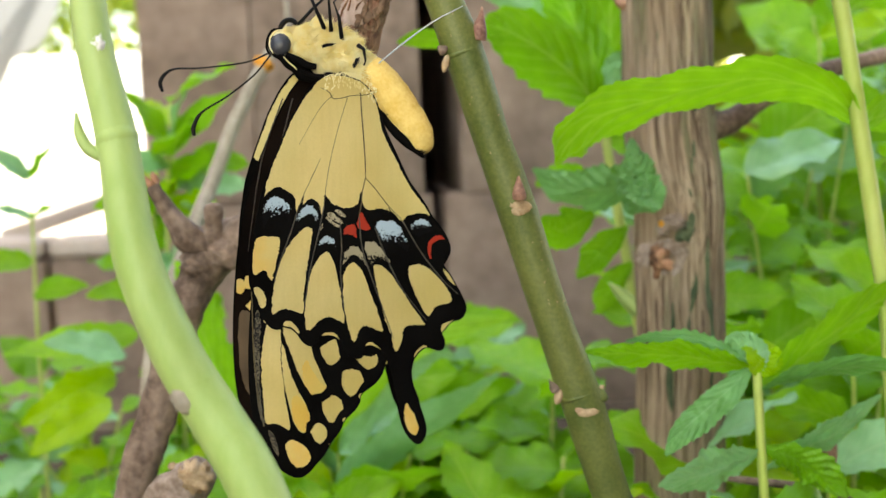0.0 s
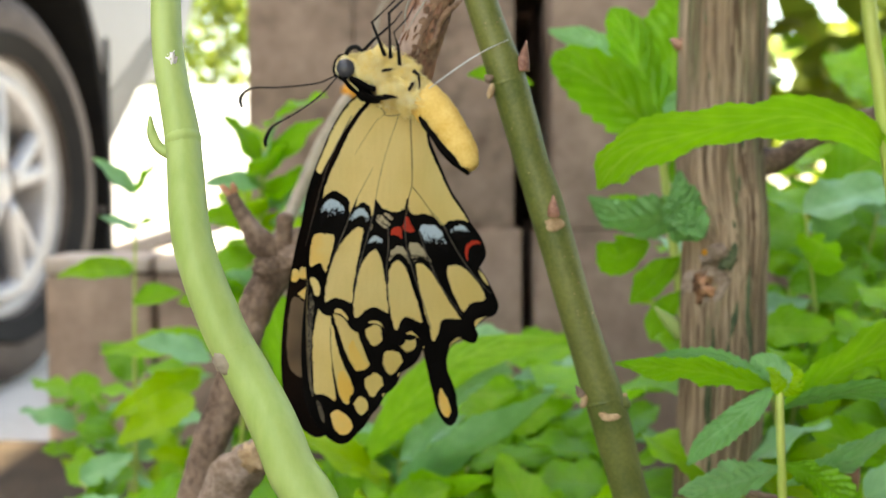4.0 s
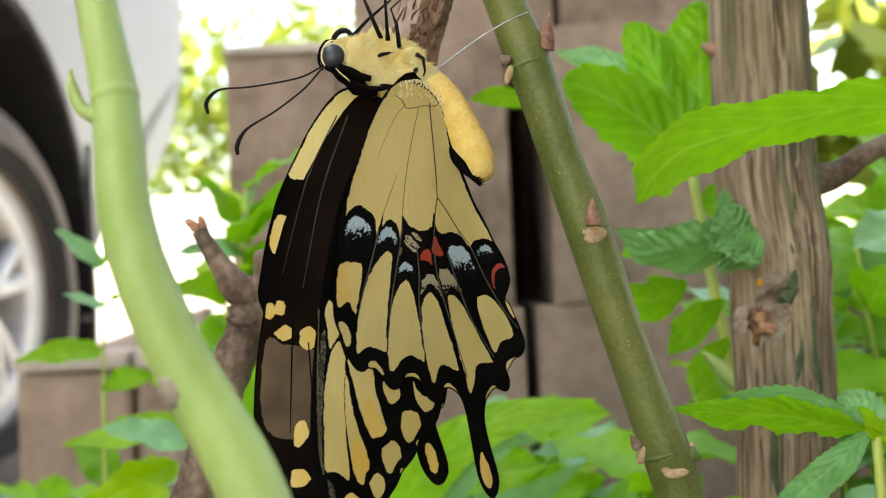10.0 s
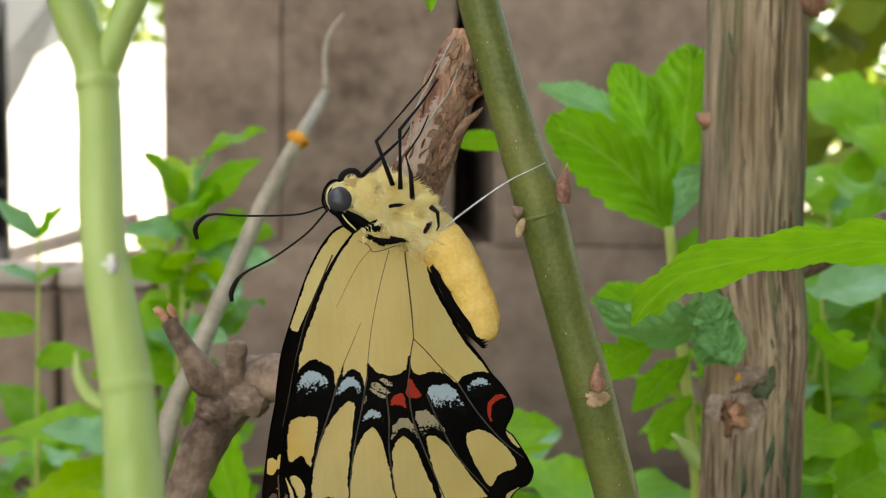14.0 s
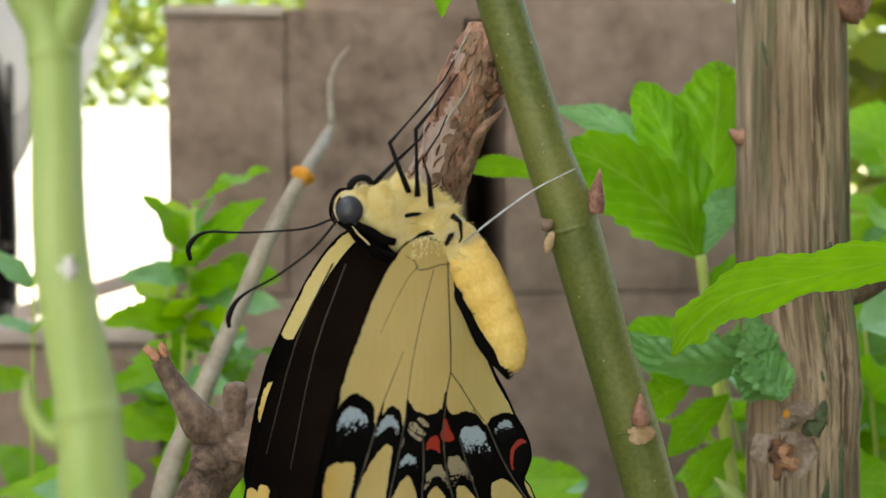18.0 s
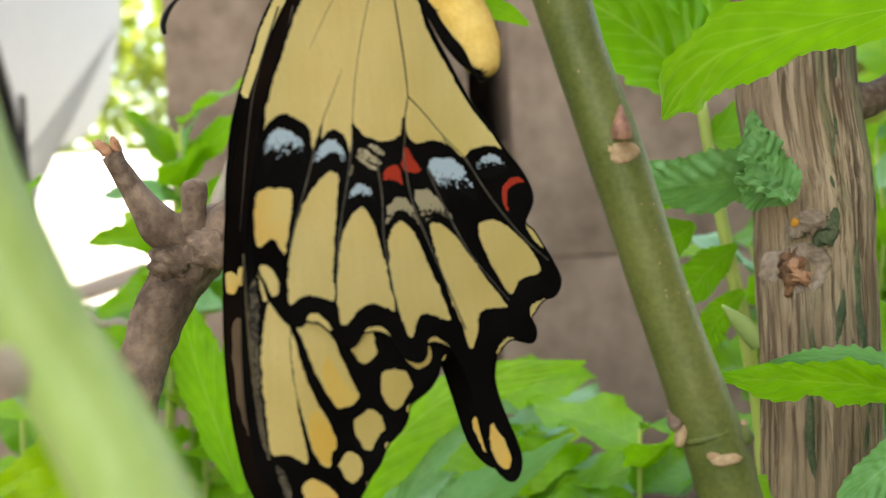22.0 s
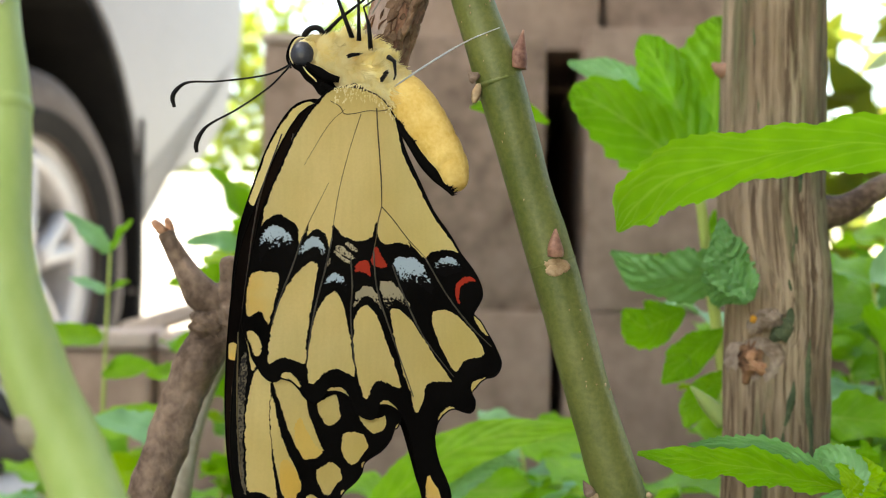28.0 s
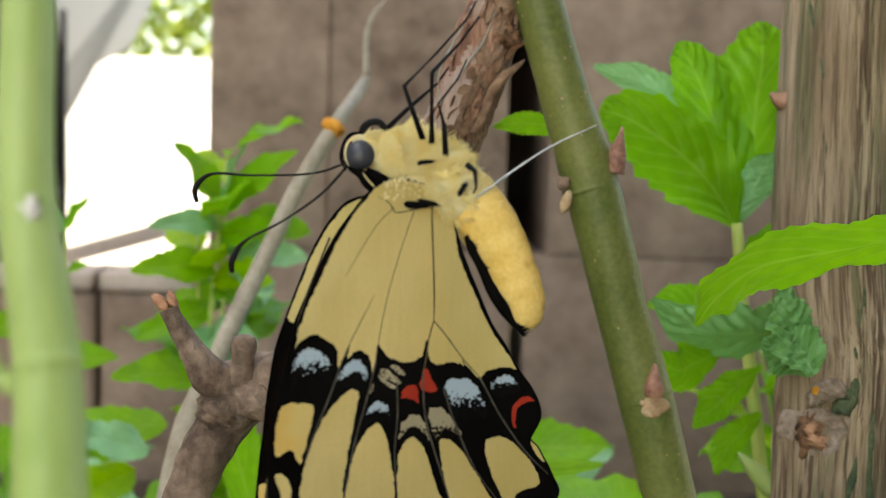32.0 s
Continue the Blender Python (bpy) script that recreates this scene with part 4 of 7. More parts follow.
def blade(parent, spine, halves, tilt, mat, teeth=15, seed=None, label="", cup=0.12, quilt=0.022, depth=0.17):
    """A broad leaf along a curved midrib, from its base to its tip. halves: how far it reaches to either side; tilt: how far that side turns towards the front."""
    seed = int(97 * abs(spine[-1][0]) + 31 * abs(spine[-1][2])) if seed is None else seed
    bm = bmesh.new()
    uv = bm.loops.layers.uv.new("UVMap")
    line = spline([(*p, *h) for p, h in zip(spine, halves)], max(12, round(teeth * 5 / (len(spine) - 1))))
    n, m, rows = len(line) - 1, 9, []
    c, d, off = math.cos(radians(tilt)), math.sin(radians(tilt)), Vector((seed * 1.7, 0, 0))
    home = parent.location / CM
    for i, q in enumerate(line):
        s, p = i / n, Vector(q[:3])
        way = Vector(line[min(n, i + 1)][:3] - line[max(0, i - 1)][:3]).normalized()
        over = Vector((0, 1, 0)).cross(way).normalized() * c - Vector((0, 1, 0)) * d
        normal = way.cross(over)
        row = []
        for j in range(-m, m + 1):
            k = j / m
            half = max(0.01, q[3] if k > 0 else q[4])
            saw = (s * teeth + 0.3 * math.sin(9 * s + seed)) % 1.0
            edge = 1 + (depth * (saw ** 1.6 * (1 if saw < 0.8 else 5 * (1 - saw)) - 0.35) + 0.08 * noise.noise(Vector((s * 6, k, seed)))) * abs(k) ** 3 * (1 if 0.04 < s < 0.98 else 0)
            y = half * k * edge
            lift = cup * abs(y) + quilt * math.sin((s * 9 - abs(k) * 2.2) * 2 * math.pi) * min(1, abs(k) * 4) * (1 - abs(k) * 0.4) * min(1, half * 2)
            lift += 0.14 * half * noise.noise(Vector((s * 5, k * 1.5, 0)) + off) + quilt * 1.2 * noise.noise(Vector((s * 19, k * 5, 2)) + off) + (0.05 + 1.5 * quilt) * half * abs(k) ** 3 * math.sin(s * teeth * 1.3 + 3 * noise.noise(Vector((s * 4, seed, 0))) + seed + (2 if k > 0 else 0))
            row.append((bm.verts.new((p + over * y + normal * lift - home) * CM), (0.5 + k / 2, s)))
        rows.append(row)
    for a, b in zip(rows, rows[1:]):
        for j in range(2 * m):
            quad = (a[j], b[j], b[j + 1], a[j + 1])
            f = bm.faces.new([v for v, _ in quad])
            for loop, (_, w) in zip(f.loops, quad):
                loop[uv].uv = w
    return part("leaf", bm, mat, parent, label)


def stem_of(parent, pts, r0, r1, mat=None):
    off = [p - q for p, q in zip((0, 0, 0), parent.location / CM)]
    pts = [tuple(a + b for a, b in zip(p, off)) for p in pts]
    k = len(pts)
    return tube_part("plant_stem", pts, [r0 + (r1 - r0) * i / (k - 1) for i in range(k)], mat or YOUNGSTEM, parent, sides=10, rough=0.04)


def right_plants():
    a = thing("leafy_stalk", "upright stalk with one large bright green toothed leaf", "plant", (10.8, 3.6, -16), "leafy plants")
    stem_of(a, [(11.4, 3.6, -16.5), (10.95, 3.6, -4), (10.6, 3.6, -0.8), (10.22, 3.6, 1.8), (9.95, 3.6, 3.6), (9.7, 3.6, 5.2), (9.3, 3.6, 9)], 0.2, 0.16)
    blade(a, [(10.37, 3.60, 1.53), (9.58, 3.64, 2.32), (8.44, 3.69, 2.67), (7.24, 3.73, 2.60), (6.05, 3.77, 2.41), (4.85, 3.81, 2.08), (4.13, 3.86, 1.58), (3.80, 3.90, 1.10)], [(0.06, 0.06), (0.5, 0.5), (0.7, 0.7), (0.64, 0.64), (0.67, 0.67), (0.92, 0.92), (0.78, 0.78), (0.05, 0.05)], 50, LEAF, 26, 1, "large bright green toothed leaf", 0.05, 0.022, 0.13)
    leaf_at(a, (9.9, 3.6, 4.2), (12.2, 4.6, 4.6), 1.8, -40, LEAF, 0.3, 0.2, 0.5, 9, 2)
    leaf_at(a, (10.3, 3.7, 1.6), (12.8, 5.0, 2.2), 1.9, -50, LEAF, 0.3, 0.2, 0.5, 9, 3)
    leaf_at(a, (9.3, 3.7, 8.4), (6.4, 4.0, 7.1), 2.3, -45, LEAF, 0.25, 0.2, 0.6, 10, 4)
    leaf_at(a, (9.4, 3.6, 8.0), (8.4, 3.0, 5.4), 1.8, -30, LEAF, 0.2, 0.3, 0.5, 10, 5)

    p = thing("leafy_plant", "bushy green plant with whorled toothed leaves", "plant", (7.4, 2.5, -16), "leafy plants")
    stem_of(p, [(7.9, 2.7, -16.5), (7.8, 2.7, -8), (7.73, 2.7, -5.9), (7.62, 2.7, -3.3)], 0.12, 0.09)
    blade(p, [(7.45, 2.70, -3.18), (6.67, 2.68, -3.01), (5.85, 2.65, -2.82), (4.91, 2.62, -2.76), (4.05, 2.60, -2.64)], [(0.09, 0.09), (0.4, 0.46), (0.42, 0.52), (0.34, 0.44), (0.06, 0.06)], 45, LEAF, quilt=0.035, depth=0.24)
    blade(p, [(7.45, 2.72, -3.1), (6.8, 2.74, -2.72), (6.2, 2.74, -2.5), (5.5, 2.74, -2.47), (4.9, 2.72, -2.5)], [(0.03, 0.03), (0.16, 0.12), (0.17, 0.13), (0.13, 0.1), (0.02, 0.02)], -20, LEAFTEAL, quilt=0.04, depth=0.5)
    blade(p, [(7.51, 2.70, -3.18), (6.99, 2.60, -3.60), (6.42, 2.50, -4.01), (5.91, 2.40, -4.37), (5.56, 2.30, -4.80)], [(0.06, 0.06), (0.25, 0.3), (0.28, 0.34), (0.22, 0.28), (0.04, 0.04)], -30, LEAFTEAL, quilt=0.03)
    blade(p, [(7.68, 2.70, -3.67), (8.23, 2.43, -3.40), (8.95, 2.15, -3.22), (9.87, 1.88, -3.14), (10.67, 1.60, -3.21)], [(0.07, 0.07), (0.34, 0.34), (0.4, 0.4), (0.34, 0.34), (0.05, 0.05)], -50, LEAFTEAL, quilt=0.03)
    blade(p, [(7.78, 2.80, -3.58), (8.56, 2.95, -3.18), (9.48, 3.10, -2.60), (10.53, 3.25, -2.02), (11.60, 3.40, -1.73)], [(0.12, 0.12), (0.56, 0.56), (0.68, 0.68), (0.6, 0.6), (0.06, 0.06)], -40, LEAF)
    blade(p, [(7.47, 2.60, -3.28), (7.69, 2.70, -3.08), (7.81, 2.80, -2.87), (7.83, 2.90, -2.65)], [(0.07, 0.07), (0.41, 0.41), (0.39, 0.39), (0.05, 0.05)], 10, LEAFYELLOW)
    blade(p, [(7.68, 2.70, -3.31), (7.57, 2.87, -2.92), (7.27, 3.03, -2.74), (7.09, 3.20, -2.80)], [(0.08, 0.08), (0.36, 0.36), (0.34, 0.34), (0.05, 0.05)], 30, LEAFSHEEN, quilt=0.03)
    blade(p, [(7.66, 2.70, -4.97), (6.92, 2.47, -5.16), (6.14, 2.23, -5.27), (5.32, 2.00, -5.32)], [(0.08, 0.08), (0.59, 0.59), (0.61, 0.61), (0.07, 0.07)], 35, LEAFSHEEN, quilt=0.03)
    blade(p, [(7.72, 2.70, -4.86), (8.25, 2.53, -5.09), (8.78, 2.37, -5.43), (9.30, 2.20, -5.89)], [(0.08, 0.08), (0.4, 0.4), (0.46, 0.46), (0.07, 0.07)], -35, LEAFDEEP, quilt=0.045)
    blade(p, [(7.81, 2.80, -5.37), (8.71, 3.07, -5.14), (9.69, 3.33, -4.79), (10.69, 3.60, -4.17)], [(0.09, 0.09), (0.5, 0.5), (0.54, 0.54), (0.08, 0.08)], -40, LEAFSHEEN, quilt=0.03)
    leaf_at(p, (7.75, 2.6, -6.5), (10.2, 3.0, -7), 1.9, 40, LEAFDEEP, 0.3, 0.3, 0.6, 9, 18)
    leaf_at(p, (7.75, 2.4, -6.5), (5.3, 2.2, -7.3), 1.9, -40, LEAF, 0.3, 0.3, 0.6, 9, 19)

    q = thing("leafy_plant", "plant with broad bright lobed leaves before the wall", "plant", (6.7, 12.5, -16), "leafy plants")
    stem_of(q, [(7.9, 12, -16.5), (7.7, 12.1, -6), (7.45, 12.2, -3.2), (7.0, 12.4, 0), (6.72, 12.5, 2.3)], 0.2, 0.13)
    blade(q, [(6.69, 12.50, 2.26), (6.00, 12.38, 3.22), (5.15, 12.25, 3.96), (4.18, 12.12, 4.55), (3.58, 12.03, 4.74), (3.36, 12.00, 4.78)], [(0.11, 0.11), (0.82, 0.9), (0.9, 1.02), (0.74, 0.8), (0.42, 0.4), (0.08, 0.08)], 15, LEAF, 8, quilt=0.04, depth=0.24)
    blade(q, [(6.78, 12.70, 2.32), (6.52, 12.70, 3.55), (6.08, 12.70, 4.77), (5.66, 12.70, 5.71), (5.35, 12.70, 6.22), (5.22, 12.70, 6.42)], [(0.11, 0.11), (0.61, 0.61), (0.71, 0.71), (0.6, 0.6), (0.34, 0.34), (0.07, 0.07)], 10, LEAF, 7, quilt=0.04, depth=0.22)
    blade(q, [(6.86, 12.90, 2.31), (7.03, 12.90, 3.68), (7.17, 12.90, 5.04), (7.23, 12.90, 6.13), (7.2, 12.90, 6.72), (7.18, 12.90, 6.97)], [(0.11, 0.11), (0.91, 0.91), (1.07, 1.07), (0.92, 0.92), (0.55, 0.55), (0.12, 0.12)], -10, LEAF, 8, quilt=0.04, depth=0.22)
    blade(q, [(6.12, 13.40, 4.38), (5.29, 13.47, 5.10), (4.46, 13.53, 5.58), (3.42, 13.60, 5.89)], [(0.07, 0.07), (0.44, 0.44), (0.41, 0.41), (0.06, 0.06)], 20, LEAFSHEEN, quilt=0.03)
    blade(q, [(6.72, 12.60, 2.26), (6.95, 12.27, 3.01), (7.15, 11.93, 3.61), (7.28, 11.60, 3.94)], [(0.08, 0.08), (0.38, 0.38), (0.42, 0.42), (0.06, 0.06)], 30, LEAFSHEEN, quilt=0.03)
    blade(q, [(2.89, 12.40, 4.13), (2.30, 11.93, 4.36), (1.60, 11.47, 4.42), (0.94, 11.00, 4.31)], [(0.06, 0.06), (0.22, 0.22), (0.27, 0.27), (0.04, 0.04)], 20, LEAF)
    blade(q, [(7.23, 8.00, 0.64), (6.61, 8.38, 0.42), (5.78, 8.75, 0.27), (4.92, 9.12, 0.38), (4.22, 9.50, 0.85)], [(0.14, 0.14), (0.62, 0.68), (0.7, 0.76), (0.52, 0.6), (0.06, 0.06)], 38, LEAFTEAL, quilt=0.05)
    blade(q, [(7.27, 12.00, -1.00), (6.68, 11.83, -1.43), (6.17, 11.67, -1.85), (5.68, 11.50, -2.31)], [(0.07, 0.07), (0.47, 0.47), (0.49, 0.49), (0.05, 0.05)], 20, LEAF)
    blade(q, [(6.70, 12.40, 0.30), (6.06, 12.57, 0.29), (5.41, 12.73, 0.42), (4.82, 12.90, 0.27)], [(0.08, 0.08), (0.49, 0.49), (0.47, 0.47), (0.08, 0.08)], 30, LEAF)
    blade(q, [(6.77, 6.90, -0.17), (6.54, 7.13, 0.33), (6.42, 7.37, 0.90), (6.33, 7.60, 1.54)], [(0.11, 0.11), (0.54, 0.54), (0.49, 0.49), (0.05, 0.05)], -25, LEAFTEAL, quilt=0.07)
    blade(q, [(6.80, 7.00, -0.20), (6.60, 7.13, 0.06), (6.30, 7.27, 0.22), (5.91, 7.40, 0.34)], [(0.1, 0.1), (0.52, 0.52), (0.55, 0.55), (0.08, 0.08)], 20, LEAFTEAL, quilt=0.05)
    blade(q, [(6.22, 11.50, -0.52), (5.67, 11.33, -0.78), (5.14, 11.17, -0.92), (4.66, 11.00, -0.52)], [(0.09, 0.09), (0.53, 0.53), (0.59, 0.59), (0.07, 0.07)], 15, LEAF)
    blade(q, [(7.34, 11.90, -2.02), (6.86, 11.80, -2.43), (6.50, 11.70, -2.91), (6.28, 11.60, -3.39)], [(0.08, 0.08), (0.36, 0.36), (0.39, 0.39), (0.06, 0.06)], 15, LEAF)
    leaf_at(q, (6.9, 12.6, 1.4), (9.8, 12.4, 1.6), 2.0, 60, LEAF, 0.2, 0.2, 0.6, 8, 31)
    stem_of(q, [(6.95, 12.3, 0.2), (7.1, 10.0, 0.5), (7.15, 8.0, 0.8)], 0.07, 0.05)

    k = thing("dry_twig", "thin brown dead twig with a withered flower head", "twig", (9.6, 4, -16))
    rx = lambda p: tuple(u - w for u, w in zip(p, (9.6, 4, -16)))
    tube_part("twig_stalk", [rx(p) for p in ((6.6, 4.2, -5.75), (7.8, 4.0, -5.98), (9.0, 4, -6.2), (9.96, 4, -6.44), (11.5, 4, -9), (12, 4, -16.5))], [0.05, 0.09, 0.1, 0.11, 0.12, 0.14], BARK, k, sides=10, rough=0.2)
    tube_part("dead_stalk", [rx(p) for p in ((9.62, 4.0, -6.35), (9.65, 3.95, -5.84), (9.6, 3.9, -5.4), (9.62, 3.9, -4.95), (9.55, 3.9, -4.75))], [0.06, 0.14, 0.17, 0.12, 0.02], BUD, k, "withered brown flower head", sides=12, rough=0.5)


right_plants()


def low_plants():
    d = thing("leafy_plant", "plant with long bright green lance-shaped leaves", "plant", (-1.2, 14, -16), "leafy plants")
    stem_of(d, [(-1.0, 14, -16.3), (-1.3, 14, -12), (-1.6, 14, -8)], 0.16, 0.1)
    blade(d, [(-2.33, 13.60, -7.44), (-0.98, 13.40, -5.68), (0.36, 13.20, -4.46), (1.95, 13.00, -3.82), (3.90, 12.80, -3.53)], [(0.19, 0.19), (0.74, 0.74), (0.68, 0.68), (0.46, 0.46), (0.05, 0.05)], 30, LEAF, 22, 41, "long bright green leaf", 0.1, 0.02, 0.06)
    blade(d, [(-0.85, 13.60, -7.46), (0.09, 13.50, -5.84), (1.04, 13.40, -4.90), (1.71, 13.30, -4.49), (2.34, 13.20, -4.65)], [(0.14, 0.14), (0.34, 0.34), (0.37, 0.37), (0.28, 0.28), (0.04, 0.04)], 20, LEAFSHEEN, quilt=0.03)
    blade(d, [(-4.31, 14.50, -6.49), (-4.70, 14.38, -5.09), (-5.07, 14.25, -3.70), (-5.38, 14.12, -2.33), (-5.69, 14.00, -1.51)], [(0.15, 0.15), (0.59, 0.59), (0.68, 0.68), (0.5, 0.5), (0.06, 0.06)], 20, LEAF)
    leaf_at(d, (-1.3, 13.6, -8.6), (3.6, 12.8, -5.2), 1.8, -50, LEAFSHEEN, 0.2, 0.2, 0.4, 12, 43)
    leaf_at(d, (-1.5, 13.4, -8.2), (-4.6, 11.8, -6.2), 1.7, -35, LEAFYELLOW, 0.2, 0.2, 0.4, 12, 44)
    leaf_at(d, (-1.4, 13.2, -8.8), (1.6, 10.8, -7.4), 2.0, -35, LEAF, 0.2, 0.2, 0.4, 12, 45)
    leaf_at(d, (-1.2, 13.4, -9.4), (-2.4, 10.6, -7.8), 1.8, -20, LEAFYELLOW, 0.2, 0.2, 0.4, 12, 46)
    u = thing("hanging_shoot", "thin shoot with a green leaf hanging from above", "plant", (0.2, 5, 22), "leafy plants")
    stem_of(u, [(-1.5, 6, 24), (-0.2, 5.3, 14), (0.05, 5, 9.6)], 0.12, 0.06)
    leaf_at(u, (0.05, 5, 9.8), (0.1, 5.0, 6.75), 1.15, 80, LEAF, 0.15, 0.3, 0.3, 12, 47)


low_plants()


def bush(name, label, at, top, spread, count, size, mats, seed, tilt=60):
    """An upright bush of paired leaves on several stems, round the line from at to at + top."""
    r = rnd(seed)
    b = thing(name, label, "plant", at, "leafy plants")
    meshes = [leaf_mesh(size, size * w, 0.3, 0.25, 0.7, 9, seed + k, mats[k % len(mats)], 14, 4) for k, w in enumerate((0.58, 0.66, 0.5, 0.62, 0.7, 0.55))]
    stems = max(2, count // 10)
    for s in range(stems):
        foot = (at[0] + r.uniform(-0.3, 0.3) * spread, at[1] + r.uniform(-0.4, 0.4) * spread, at[2])
        head = (foot[0] + r.uniform(-0.8, 0.8) * spread, foot[1] + r.uniform(-0.8, 0.8) * spread, at[2] + top * r.uniform(0.7, 1.0))
        mid = tuple((a + c) / 2 + r.uniform(-0.15, 0.15) * spread for a, c in zip(foot, head))
        stem_of(b, [foot, mid, head], 0.11, 0.05)
        for k in range(count // stems):
            f = 1 - 0.75 * (k / (count / stems)) ** 1.2
            p = [mid[i] * 2 * (1 - f) + head[i] * (2 * f - 1) if f > 0.5 else foot[i] * (1 - 2 * f) + mid[i] * 2 * f for i in range(3)]
            a = k * 2.4 + r.uniform(-0.5, 0.5)
            reach = r.uniform(0.7, 1.15) * size
            tip = (p[0] + reach * math.cos(a), p[1] + reach * math.sin(a), p[2] + reach * r.uniform(-0.2, 0.7))
            ob = new("leaf", r.choice(meshes))
            ob.parent = b
            ob.matrix_local = Matrix.Translation(-b.location) @ aim(p, tip, r.uniform(-30, 30) - tilt * math.cos(a) * -0.6) @ Matrix.Scale(r.uniform(0.7, 1.15), 4)
    return b


MIXED = [LEAF, LEAFDEEP, LEAFYELLOW, LEAF, LEAF, LEAFSHEEN]

for at, top, spread, count, size, seed, label in (
    ((-11, 24, -16), 8.0, 5, 44, 2.6, 101, "low bright green leafy plants along the wall"),
    ((-15, 32, -16), 7.8, 5, 40, 2.8, 102, "low bright green leafy plants along the wall"),
    ((-8, 17, -16), 8.4, 4, 48, 2.5, 103, "low bright green leafy plants along the wall"),
    ((-7.4, 24, -16), 20.5, 1.3, 40, 3.0, 104, "tall leafy shoot before the block wall"),
    ((1, 17, -16), 10.5, 4, 60, 3.6, 105, "low bright green leafy plants along the wall"),
    ((5, 16, -16), 11.5, 4, 64, 3.6, 106, "low bright green leafy plants along the wall"),
    ((4, 9, -16), 9.2, 3, 40, 2.8, 114, "low bright green leafy plants along the wall"),
    ((13, 18, -16), 19, 4.5, 84, 3.4, 107, "dense green leaves behind the trunk"),
    ((19, 25, -16), 21, 6, 90, 3.6, 108, "dense green leaves behind the trunk"),
    ((24, 34, -16), 24, 7, 90, 4.0, 109, "dense green leaves behind the trunk"),
    ((12.5, 11.5, -16), 14.5, 3.5, 60, 3.2, 110, "dense green leaves behind the trunk"),
    ((9, 5.5, -16), 10.5, 3, 40, 2.8, 111, "low green leaves round the stems"),
    ((-2, 12.5, -16), 8.6, 4, 50, 3.2, 112, "low green leaves round the stems"),
    ((-7, 11, -16), 9.0, 3, 40, 2.8, 115, "low green leaves round the stems"),
):
    bush("leafy_plant", label, at, top, spread, count, size, MIXED, seed)


def left_shoots():
    s = thing("leafy_shoot", "slender shoot with paired bright leaves beside the low wall", "plant", (-12.3, 24, -16), "leafy plants")
    stem_of(s, [(-12.6, 24, -16.3), (-12.5, 24, -6), (-12.33, 24, 0.8)], 0.1, 0.05)
    for tip, w, roll, mat, k in (((-13.8, 23.4, 2.23), 0.9, -60, LEAFSHEEN, 1), ((-11.3, 23.4, 2.0), 0.9, 60, LEAF, 2)):
        leaf_at(s, (-12.33, 24, 0.84), tip, w, roll, mat, 0.2, 0.2, 0.4, 7, 300 + k)
    leaf_at(s, (-12.4, 24, -0.6), (-13.6, 23.2, -0.1), 0.7, -40, LEAFSHEEN, 0.2, 0.2, 0.4, 7, 303)
    leaf_at(s, (-12.4, 24, -0.6), (-11.3, 23.2, -0.2), 0.7, 40, LEAF, 0.2, 0.2, 0.4, 7, 304)
    leaf_at(s, (-12.5, 24, -2.2), (-14.9, 22, -2.4), 1.2, -50, LEAF, 0.2, 0.2, 0.4, 7, 305, droop=0.2)
    leaf_at(s, (-12.5, 24, -3.4), (-10.2, 23, -3.2), 1.2, 50, LEAF, 0.2, 0.2, 0.4, 7, 306)
    t = thing("leafy_shoot", "leafy shoot with bright leaves, some tinted for sky sheen, before the block wall", "plant", (-7.2, 24, -16), "leafy plants")
    stem_of(t, [(-8.6, 22, -16.3), (-7.6, 23.6, -4), (-7.2, 24, 1.9)], 0.14, 0.07)
    for base, tip, w, roll, mat in (
        ((-7.2, 24, 1.8), (-8.5, 23, 3.85), 1.5, -60, LEAF), ((-7.1, 24, 2.0), (-6.3, 23.4, 3.9), 1.3, 50, LEAFSHEEN), ((-7.1, 24, 1.8), (-4.6, 23, 3.7), 1.6, 60, LEAF), ((-7.2, 24, 1.2), (-9.2, 22.4, 1.2), 1.1, -50, LEAFSHEEN),
        ((-7.2, 24, 0.8), (-4.9, 22.6, 1.2), 1.5, 50, LEAF), ((-7.3, 24, -0.2), (-9.7, 22.2, -0.2), 1.5, -50, LEAF), ((-7.3, 24, -0.4), (-5.2, 22.2, -0.5), 1.5, 50, LEAFYELLOW), ((-7.5, 24, -1.6), (-9.7, 23.0, -2.5), 1.4, -50, LEAF),
        ((-7.5, 23.8, -2.4), (-5.6, 21.5, -2.3), 1.5, 50, LEAFSHEEN), ((-7.8, 21.6, -3.4), (-9.6, 19.6, -3.1), 1.3, -45, LEAF), ((-8.0, 20, -4.6), (-12.5, 19.6, -5.0), 1.5, -45, LEAF), ((-8.2, 18.6, -5.0), (-10.5, 17.2, -4.2), 1.4, -45, LEAFSHEEN),
        ((-8.6, 18.6, -5.6), (-11.2, 16.4, -6.7), 1.5, -45, LEAFYELLOW), ((-8.4, 16.6, -6.0), (-10.6, 15.0, -7.3), 1.5, -45, LEAFYELLOW),
    ):
        leaf_at(t, base, tip, w, roll, mat, 0.25, 0.2, 0.5, 7, 320 + int(10 * w) + int(5 * tip[0]))


left_shoots()


